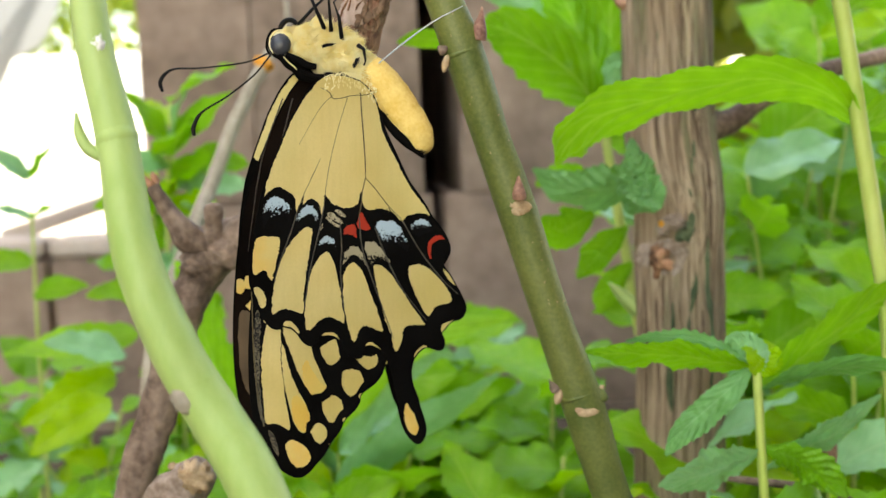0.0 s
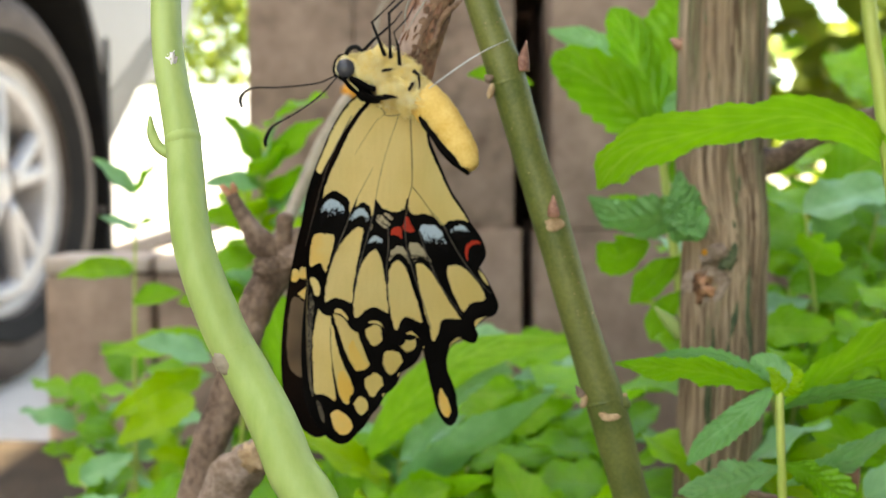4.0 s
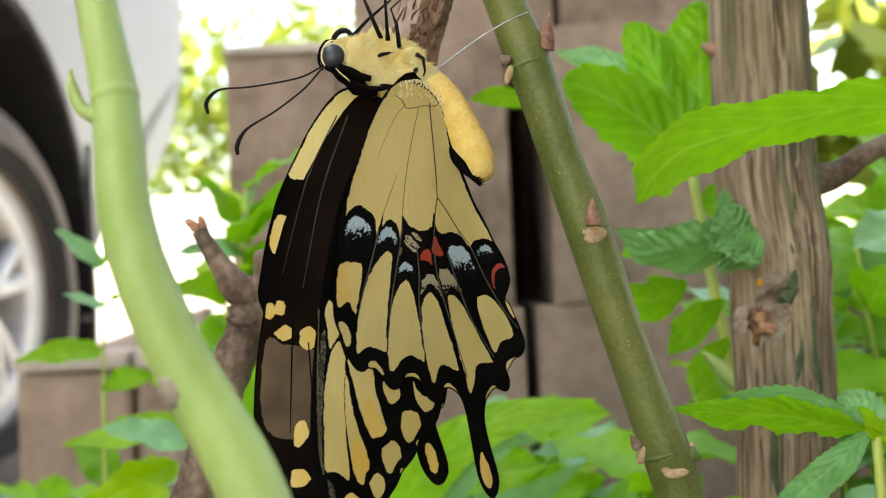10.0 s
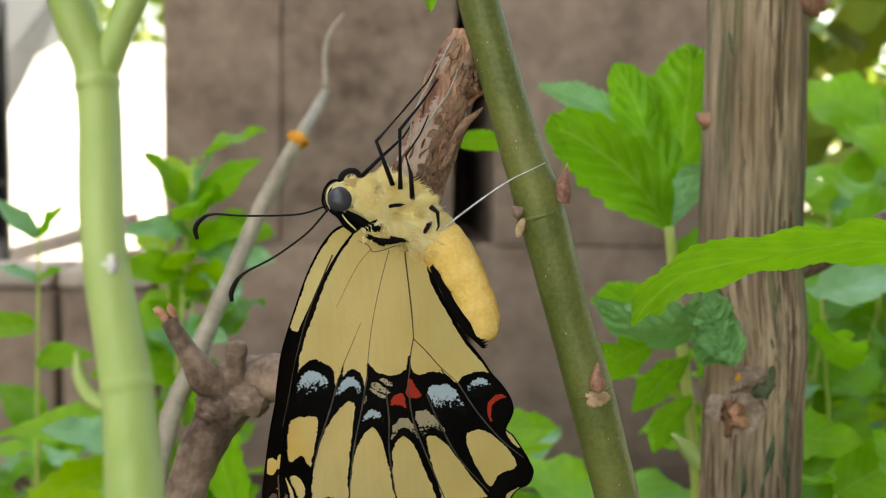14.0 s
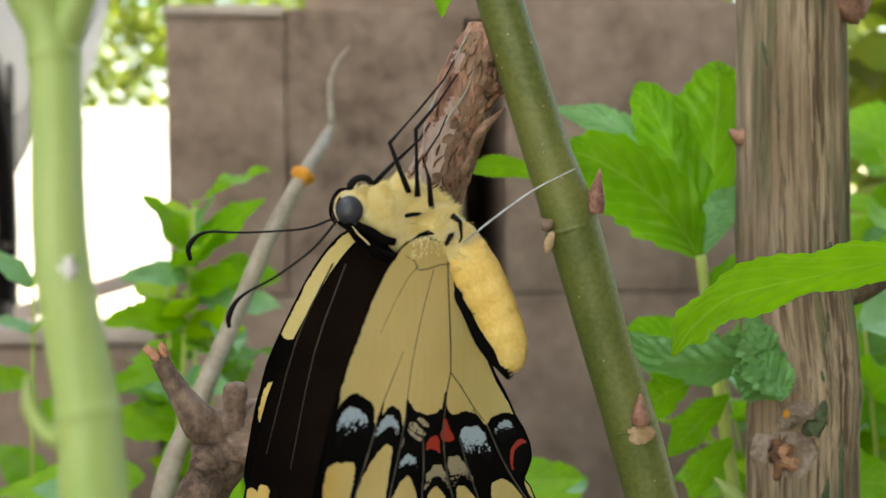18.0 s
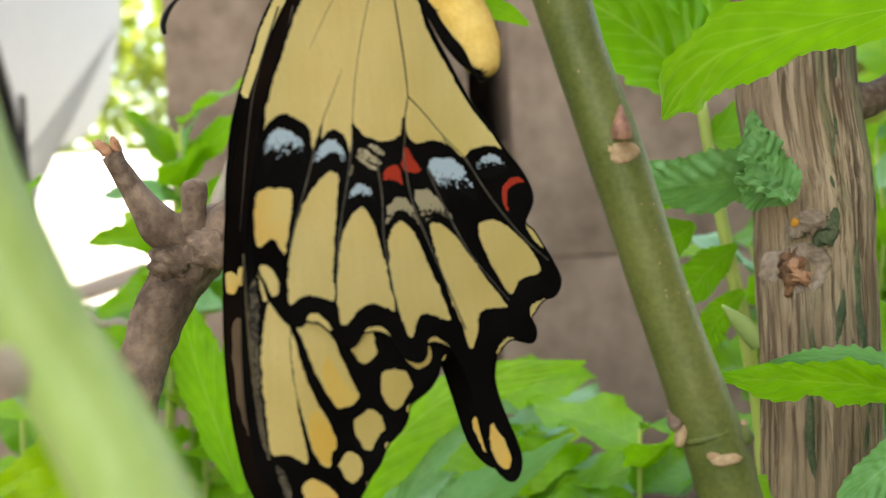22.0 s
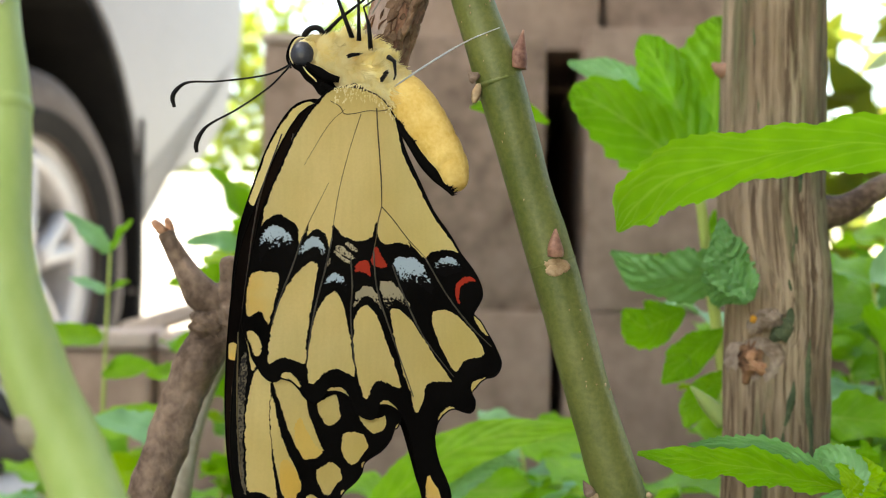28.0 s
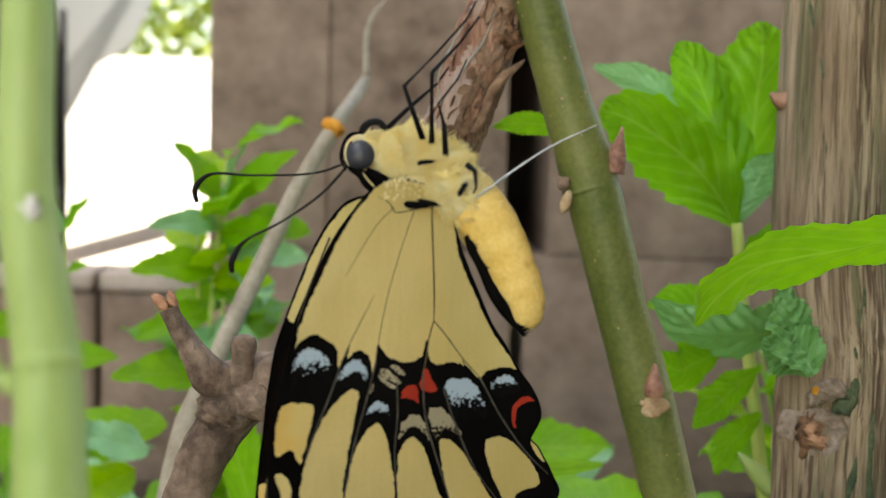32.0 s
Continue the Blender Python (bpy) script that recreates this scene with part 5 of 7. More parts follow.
def hedge():
    """Far sunlit foliage: loose clumps of leaves, uneven above."""
    for name, label, x0, x1, y0, y1, z0, z1, count, size, seed in (
        ("hedge", "sunlit yellow-green hedge beyond the garden wall", -420, 60, 640, 760, -30, 190, 16000, 9, 7),
        ("shrubs", "green shrubs beside the block wall", 24, 110, 60, 120, -30, 34, 1650, 5.5, 8),
    ):
        r = rnd(seed)
        verts, faces = [], []
        for k in range(count):
            c = Vector((r.uniform(x0, x1), r.uniform(y0, y1), z0 + (z1 - z0) * r.random() ** 0.8))
            c.z = min(c.z, z0 + (z1 - z0) * (0.75 + 0.35 * noise.noise(Vector((c.x * 0.03, c.y * 0.03, seed)))))
            a = Vector((r.uniform(-1, 1), r.uniform(-1, 1), r.uniform(-0.5, 1))).normalized() * size
            b = a.cross(Vector((r.uniform(-1, 1), r.uniform(-1, 1), r.uniform(-1, 1)))).normalized() * size * 0.35
            i = len(verts)
            verts += [(c + d) * CM for d in (-a * 0.5, b * 0.8 - a * 0.1, b * 0.5 + a * 0.25, a * 0.55, -b * 0.5 + a * 0.25, -b * 0.8 - a * 0.1)]
            faces.append([i + n for n in range(6)])
        me = bpy.data.meshes.new(name)
        me.from_pydata([tuple(v) for v in verts], [], faces)
        me.materials.append(HEDGE)
        tagged(new(name, me), label, "foliage", kind="stuff")


HEDGE = surface("hedge_leaves", (0.10, 0.20, 0.015), (0.26, 0.30, 0.02), 6, 0.6, 60, 0.3, 0.002)
hedge()


# ---- butterfly; its space has the wing roots at 0, x along the wings' breadth and z up ----
fly = thing("butterfly", "cream and black swallowtail butterfly with tailed wings hanging from a branch", "butterfly", (-0.35, 0.8, 2.83))


def outline_of(pts, n, jag=0.0):
    """A smooth closed line in the wing's plane, finely ragged where jag is given."""
    line = spline(pts, n, True)
    if jag:
        for p in line:
            q = Vector((p[0], p[1], 0))
            p[0] += jag * (noise.noise(q * 9) + 0.9 * noise.noise(q * 31 + Vector((7, 0, 0))) + 1.3 * noise.noise(q * 83))
            p[1] += jag * (noise.noise(q * 9 + Vector((0, 5, 0))) + 0.9 * noise.noise(q * 31 + Vector((0, 0, 7))) + 1.3 * noise.noise(q * 83 + Vector((3, 3, 0))))
    return np.array(line)


def within(pts, poly):
    """Which of pts lie inside a closed line."""
    x, y = pts[:, 0], pts[:, 1]
    inside = np.zeros(len(pts), bool)
    for (x0, y0), (x1, y1) in zip(poly, np.roll(poly, -1, 0)):
        if y0 != y1:
            inside ^= ((y0 > y) != (y1 > y)) & (x < (x1 - x0) * (y - y0) / (y1 - y0) + x0)
    return inside


def bowed(x, bulge):
    """How far a wing stands out at x: bent about its length, with faint pleats along it."""
    return bulge * x * x + 0.0035 * math.sin(11 * x + 0.6)


def wing_of(name, label, outline, marks, mat, bulge):
    """A wing as one thin membrane, cut along its markings; each patch of coloured scales is a piece let into it. A fine rim runs round it."""
    edge = outline_of(outline, 4)
    shapes = [outline_of(pts, 12, {"edge_spot": 0.004, "blue_lunule": 0.024, "grey_lunule": 0.02}.get(kind, 0.013)) for kind, _, pts in marks]
    verts, edges = [], []
    for line in (edge, *shapes):
        a, k = len(verts), len(line)
        verts += [Vector(p) for p in line]
        edges += [(a + i, a + (i + 1) % k) for i in range(k)]
    lo, hi = edge.min(0), edge.max(0)
    grid = np.array([(x, y) for x in np.arange(lo[0], hi[0], 0.1) for y in np.arange(lo[1], hi[1], 0.16)])
    verts += [Vector(p) for p in grid[within(grid, edge)]]
    co, _, faces, *_ = delaunay_2d_cdt(verts, edges, [], 0, 1e-5)
    flat = np.array([tuple(v) for v in co])
    mid = np.array([flat[list(f)].mean(0) for f in faces])
    owner = np.where(within(mid, edge), -1, -2)
    for k, line in enumerate(shapes):
        owner[within(mid, line) & (owner > -2)] = k
    made = None
    for k in range(-1, len(shapes)):
        bm, at = bmesh.new(), {}
        for f in (faces[n] for n in np.flatnonzero(owner == k)):
            for v in f:
                if v not in at:
                    at[v] = bm.verts.new(cm(flat[v][0], bowed(flat[v][0], bulge), flat[v][1]))
            bm.faces.new([at[v] for v in f])
        if k < 0:
            made = part(name, bm, mat, fly, label)
        elif len(bm.faces):
            part(marks[k][0], bm, marks[k][1], made)
    ring = [(p[0], bowed(p[0], bulge), p[1]) for p in edge[::2]]
    part("wing_rim", tube(bmesh.new(), ring + ring[:1], [0.012] * (len(ring) + 1), 6, 1), BLACK, made, "fine black rim")
    return made


def vein(wing, pts, r, mat, bulge):
    line = [(p[0], bowed(p[0], bulge) - 0.004, p[1]) for p in pts]
    return part("vein", tube(bmesh.new(), line, [r] * (len(line) - 1) + [r * 0.6], 5, 3), mat, wing)


HIND_ROOT = [(0.24, -0.2), (0.05, 0.08), (-0.2, 0.2), (-0.5, 0.25), (-0.76, 0.19)]
HIND_FRONT = [(-0.94, 0.03), (-1.11, -0.2), (-1.3, -0.53), (-1.455, -0.88), (-1.64, -1.32), (-1.78, -1.7), (-1.85, -2.02), (-1.9, -2.26), (-1.95, -2.59), (-1.99, -2.93), (-2.02, -3.19), (-2.01, -3.36), (-1.96, -3.49), (-1.91, -3.61), (-1.88, -3.76), (-1.81, -3.88), (-1.71, -4.04), (-1.61, -4.12), (-1.51, -4.13)]
HIND_EDGE = [(-1.46, -4.09), (-1.4, -4.1), (-1.3, -4.13), (-1.22, -4.2), (-1.17, -4.26), (-1.12, -4.34), (-1.05, -4.41), (-0.96, -4.45), (-0.87, -4.42), (-0.79, -4.31), (-0.71, -4.29), (-0.57, -4.3), (-0.42, -4.39), (-0.37, -4.52), (-0.27, -4.65), (-0.15, -4.71), (-0.05, -4.72), (0.02, -4.65), (0.04, -4.53), (0.1, -4.51), (0.21, -4.53), (0.34, -4.61), (0.43, -4.72)]
HIND_TAIL = [(0.52, -4.94), (0.59, -5.23), (0.65, -5.52), (0.71, -5.82), (0.78, -6.04), (0.9, -6.24), (1.05, -6.37), (1.17, -6.33), (1.24, -6.15), (1.19, -5.9), (1.07, -5.59), (0.97, -5.3), (0.93, -5.03), (0.98, -4.81)]
HIND_BACK = [(1.06, -4.71), (1.16, -4.63), (1.27, -4.61), (1.41, -4.66), (1.52, -4.68), (1.59, -4.62), (1.6, -4.49), (1.54, -4.37), (1.62, -4.29), (1.69, -4.21), (1.8, -4.15), (1.9, -4.14), (2, -4.07), (2.05, -3.92), (1.99, -3.77), (1.89, -3.58), (1.79, -3.43), (1.68, -3.26), (1.56, -3.16), (1.61, -3.06), (1.7, -2.91), (1.7, -2.77), (1.63, -2.6), (1.49, -2.4), (1.34, -2.23), (1.2, -2.01), (1.06, -1.82), (0.87, -1.58), (0.65, -1.15), (0.4, -0.66)]
FORE_FRONT = [(-0.25, 0.1), (-0.55, 0.12), (-0.85, -0.2), (-1.2, -0.85), (-1.64, -1.89), (-1.78, -2.43), (-1.88, -2.96), (-1.95, -3.56), (-2, -4.15), (-2.02, -4.68), (-2.01, -5.21), (-1.97, -5.61), (-1.92, -5.95), (-1.82, -6.25), (-1.68, -6.5), (-1.5, -6.7), (-1.32, -6.84), (-1.17, -6.9)]
FORE_EDGE = [(-1.04, -6.88), (-0.94, -6.8), (-0.83, -6.68), (-0.69, -6.53), (-0.59, -6.37), (-0.53, -6.28), (-0.41, -6.14), (-0.33, -5.97), (-0.26, -5.89), (-0.13, -5.78), (-0.04, -5.65), (-0.01, -5.51), (0.09, -5.43), (0.26, -5.32), (0.39, -5.15), (0.44, -5), (0.53, -4.9), (0.6, -4.2), (0.5, -2.5), (0.2, -0.6)]


HIND_MARKS = [
    ("cream_field", CREAM, [(0.235, -0.2), (0.05, 0.075), (-0.2, 0.195), (-0.5, 0.24), (-0.75, 0.17), (-0.92, 0.01), (-1.09, -0.22), (-1.275, -0.54), (-1.43, -0.89), (-1.61, -1.31), (-1.71, -1.6), (-1.75, -1.85), (-1.71, -1.78), (-1.64, -1.73), (-1.56, -1.69), (-1.46, -1.7), (-1.36, -1.77), (-1.27, -1.8), (-1.23, -1.87), (-1.22, -2), (-1.21, -2.12), (-1.18, -2.05), (-1.12, -1.93), (-1.07, -1.82), (-1.08, -1.95), (-1.07, -1.97), (-0.98, -1.9), (-0.89, -1.91), (-0.82, -1.97), (-0.78, -2.09), (-0.76, -2.16), (-0.73, -2.05), (-0.71, -1.82), (-0.66, -1.86), (-0.59, -1.96), (-0.48, -2.01), (-0.33, -2.05), (-0.19, -2.03), (-0.11, -1.97), (-0.07, -1.84), (-0.04, -1.78), (-0.01, -1.96), (0.04, -2.06), (0.15, -2.1), (0.3, -2.07), (0.44, -2.09), (0.5, -2.12), (0.47, -2.06), (0.58, -2.16), (0.68, -2.26), (0.75, -2.29), (0.81, -2.23), (0.93, -2.18), (1.1, -2.16), (1.22, -2.18), (1.26, -2.15), (0.86, -1.64), (0.62, -1.21), (0.35, -0.7)]),
    # its yellow stands in for light passing through cream scales
    ("yellow_cell", YELLOW, [(-1.88, -2.56), (-1.81, -2.53), (-1.71, -2.53), (-1.58, -2.53), (-1.51, -2.56), (-1.49, -2.65), (-1.52, -2.79), (-1.55, -2.94), (-1.59, -3.09), (-1.63, -3.27), (-1.67, -3.25), (-1.73, -3.14), (-1.79, -3.1), (-1.86, -3.14), (-1.93, -3.18), (-1.96, -3.13), (-1.96, -2.94), (-1.95, -2.76), (-1.92, -2.62)]),
    ("pale_spot", CREAM, [(-1.95, -3.4), (-1.9, -3.38), (-1.85, -3.4), (-1.79, -3.48), (-1.74, -3.58), (-1.74, -3.65), (-1.75, -3.72), (-1.8, -3.76), (-1.84, -3.73), (-1.87, -3.65), (-1.89, -3.58), (-1.94, -3.49)]),
    ("cream_cell", CREAM, [(-1.13, -2.45), (-1.06, -2.39), (-0.99, -2.37), (-0.93, -2.42), (-0.93, -2.54), (-0.96, -2.71), (-0.99, -2.92), (-1.03, -3.12), (-1.04, -3.26), (-1.08, -3.53), (-1.09, -3.86), (-1.2, -3.84), (-1.3, -3.81), (-1.4, -3.78), (-1.5, -3.8), (-1.57, -3.86), (-1.63, -3.87), (-1.64, -3.77), (-1.62, -3.56), (-1.6, -3.36), (-1.56, -3.19), (-1.52, -3.06), (-1.45, -2.89), (-1.38, -2.75), (-1.27, -2.59)]),
    ("cream_cell", CREAM, [(-0.75, -2.85), (-0.69, -2.82), (-0.64, -2.84), (-0.57, -2.93), (-0.52, -3.05), (-0.47, -3.26), (-0.42, -3.5), (-0.38, -3.75), (-0.35, -3.99), (-0.37, -4.08), (-0.43, -4.04), (-0.52, -3.99), (-0.63, -3.96), (-0.74, -3.98), (-0.85, -4.05), (-0.94, -4.15), (-1.01, -4.17), (-1.05, -4.08), (-1.06, -3.88), (-1.04, -3.67), (-1.01, -3.43), (-0.97, -3.23), (-0.9, -3.05), (-0.82, -2.93)]),
    ("cream_cell", CREAM, [(-0.23, -3.03), (-0.17, -3.02), (-0.11, -3.06), (-0.02, -3.17), (0.05, -3.33), (0.13, -3.54), (0.23, -3.79), (0.32, -4.04), (0.37, -4.25), (0.33, -4.25), (0.25, -4.23), (0.17, -4.18), (0.07, -4.15), (-0.03, -4.17), (-0.09, -4.26), (-0.13, -4.38), (-0.17, -4.42), (-0.22, -4.35), (-0.27, -4.17), (-0.33, -3.92), (-0.36, -3.68), (-0.37, -3.43), (-0.36, -3.22), (-0.31, -3.11)]),
    ("cream_cell", CREAM, [(0.2, -3.09), (0.28, -3.07), (0.37, -3.1), (0.5, -3.21), (0.63, -3.38), (0.78, -3.6), (0.93, -3.82), (1.08, -4.02), (1.2, -4.18), (1.09, -4.18), (0.97, -4.17), (0.85, -4.19), (0.77, -4.28), (0.75, -4.41), (0.69, -4.59), (0.64, -4.64), (0.58, -4.55), (0.53, -4.33), (0.43, -4.08), (0.34, -3.79), (0.27, -3.51), (0.22, -3.26)]),
    ("cream_cell", CREAM, [(0.87, -3.15), (0.95, -3.09), (1.07, -3.09), (1.22, -3.14), (1.39, -3.27), (1.55, -3.43), (1.68, -3.6), (1.75, -3.77), (1.66, -3.83), (1.51, -3.84), (1.4, -3.88), (1.33, -3.97), (1.29, -4.04), (1.2, -3.97), (1.1, -3.8), (0.98, -3.58), (0.89, -3.36)]),
    ("pale_lunule", CREAM, [(1.57, -3.22), (1.63, -3.15), (1.69, -3.26), (1.78, -3.38), (1.84, -3.48), (1.76, -3.47), (1.66, -3.37)]),
    ("pale_lunule", CREAM, [(-1.44, -4.08), (-1.44, -4.03), (-1.37, -4), (-1.29, -4.02), (-1.22, -4.09), (-1.17, -4.18), (-1.18, -4.22), (-1.22, -4.19), (-1.31, -4.11), (-1.39, -4.08)]),
    ("pale_lunule", CREAM, [(-0.76, -4.29), (-0.73, -4.25), (-0.64, -4.23), (-0.53, -4.25), (-0.46, -4.33), (-0.43, -4.37), (-0.49, -4.34), (-0.6, -4.29), (-0.71, -4.28)]),
    ("pale_lunule", CREAM, [(0.05, -4.51), (0.08, -4.45), (0.17, -4.45), (0.27, -4.52), (0.33, -4.59), (0.25, -4.54), (0.15, -4.5), (0.09, -4.5)]),
    ("pale_lunule", CREAM, [(1.58, -4.36), (1.53, -4.34), (1.53, -4.27), (1.58, -4.19), (1.73, -4.14), (1.78, -4.15), (1.69, -4.2), (1.61, -4.28)]),
    ("pale_lunule", CREAM, [(1, -4.77), (1, -4.71), (1.05, -4.64), (1.14, -4.58), (1.24, -4.58), (1.25, -4.6), (1.16, -4.62), (1.06, -4.69)]),
    ("blue_lunule", BLUE, [(-1.79, -2.29), (-1.78, -2.12), (-1.73, -1.97), (-1.66, -1.88), (-1.58, -1.84), (-1.49, -1.86), (-1.41, -1.92), (-1.34, -2), (-1.29, -2.12), (-1.3, -2.28), (-1.37, -2.23), (-1.43, -2.19), (-1.51, -2.17), (-1.6, -2.18), (-1.69, -2.25), (-1.76, -2.39)]),
    ("blue_lunule", BLUE, [(-1.37, -2.53), (-1.32, -2.41), (-1.24, -2.29), (-1.18, -2.18), (-1.13, -2.1), (-1.07, -2.04), (-0.99, -2), (-0.91, -2.02), (-0.86, -2.11), (-0.82, -2.21), (-0.81, -2.37), (-0.85, -2.52), (-0.88, -2.47), (-0.86, -2.33), (-0.89, -2.23), (-0.93, -2.18), (-1.02, -2.16), (-1.1, -2.2), (-1.16, -2.29), (-1.23, -2.41), (-1.3, -2.51)]),
    ("blue_lunule", BLUE, [(-0.84, -2.83), (-0.82, -2.7), (-0.77, -2.59), (-0.7, -2.54), (-0.61, -2.55), (-0.54, -2.6), (-0.49, -2.7), (-0.48, -2.86), (-0.53, -2.77), (-0.58, -2.7), (-0.65, -2.67), (-0.72, -2.68), (-0.78, -2.76), (-0.82, -2.87)]),
    ("blue_lunule", BLUE, [(0.24, -2.34), (0.34, -2.28), (0.45, -2.29), (0.57, -2.3), (0.65, -2.34), (0.73, -2.44), (0.79, -2.57), (0.88, -2.75), (0.82, -2.82), (0.7, -2.75), (0.59, -2.67), (0.49, -2.68), (0.44, -2.79), (0.48, -2.97), (0.38, -2.83), (0.31, -2.67), (0.27, -2.51)]),
    ("blue_lunule", BLUE, [(0.92, -2.49), (0.91, -2.4), (0.97, -2.33), (1.05, -2.29), (1.15, -2.28), (1.24, -2.32), (1.31, -2.39), (1.36, -2.49), (1.27, -2.52), (1.17, -2.55), (1.07, -2.58), (0.98, -2.54)]),
    ("grey_lunule", GREY, [(-0.39, -3.04), (-0.34, -2.84), (-0.24, -2.74), (-0.14, -2.73), (-0.05, -2.8), (0.04, -2.98), (0.1, -3.13), (-0.01, -3), (-0.09, -2.91), (-0.2, -2.88), (-0.29, -2.95), (-0.37, -3.1)]),
    ("grey_lunule", GREY, [(0.02, -2.69), (0.12, -2.65), (0.21, -2.67), (0.33, -2.77), (0.45, -2.93), (0.56, -3.1), (0.45, -3.03), (0.34, -2.96), (0.26, -2.94), (0.2, -3.03), (0.17, -3.13), (0.1, -2.95), (0.04, -2.8)]),
    ("pale_dash", GREYPALE, [(-0.66, -2.15), (-0.6, -2.12), (-0.5, -2.19), (-0.41, -2.26), (-0.36, -2.31), (-0.43, -2.32), (-0.54, -2.27), (-0.62, -2.22)]),
    ("pale_dash", GREYPALE, [(-0.52, -2.1), (-0.46, -2.08), (-0.37, -2.14), (-0.32, -2.21), (-0.39, -2.21), (-0.47, -2.16)]),
    ("pale_dash", GREYPALE, [(-0.69, -2.22), (-0.64, -2.22), (-0.54, -2.29), (-0.45, -2.35), (-0.44, -2.4), (-0.52, -2.37), (-0.62, -2.3)]),
    ("pale_dash", GREYPALE, [(-0.8, -2.42), (-0.77, -2.34), (-0.73, -2.31), (-0.74, -2.38), (-0.77, -2.43)]),
    ("red_spot", RED, [(-0.36, -2.44), (-0.31, -2.38), (-0.22, -2.34), (-0.16, -2.36), (-0.13, -2.45), (-0.12, -2.57), (-0.19, -2.54), (-0.28, -2.51), (-0.36, -2.51)]),
    ("red_spot", RED, [(-0.06, -2.15), (-0.02, -2.15), (0.03, -2.24), (0.09, -2.33), (0.14, -2.42), (0.07, -2.45), (-0.02, -2.44), (-0.1, -2.4), (-0.12, -2.33), (-0.09, -2.24)]),
    ("red_spot", RED, [(1.25, -2.85), (1.25, -2.72), (1.3, -2.64), (1.4, -2.58), (1.52, -2.58), (1.59, -2.63), (1.48, -2.65), (1.38, -2.69), (1.33, -2.76), (1.31, -2.9), (1.34, -2.99), (1.29, -2.97)]),
    ("tail_spot", YELLOW, [(0.81, -5.64), (0.85, -5.61), (0.89, -5.68), (0.97, -5.78), (1.05, -5.95), (1.09, -6.1), (1.05, -6.18), (0.99, -6.2), (0.91, -6.14), (0.83, -6.01), (0.8, -5.82)]),
]
FAR_HIND_MARKS = [
    ("cream_field", CREAM, [(-0.5, 0.2), (-0.75, 0.15), (-0.92, 0.01), (-1.09, -0.22), (-1.28, -0.55), (-1.44, -0.9), (-1.58, -1.22), (-1.59, -1.32), (-1.46, -1.36), (-1.1, -1.3), (-0.7, -0.9), (-0.3, -0.1)]),
    ("yellow_cell", YELLOW, [(-1.84, -2.2), (-1.76, -1.98), (-1.6, -2.0), (-1.5, -2.3), (-1.6, -2.55), (-1.74, -2.62), (-1.86, -2.5)]),
    ("tail_spot", YELLOW, [(0.84, -5.75), (0.9, -5.68), (1.0, -5.8), (1.08, -6.05), (1.03, -6.18), (0.93, -6.1)]),
]
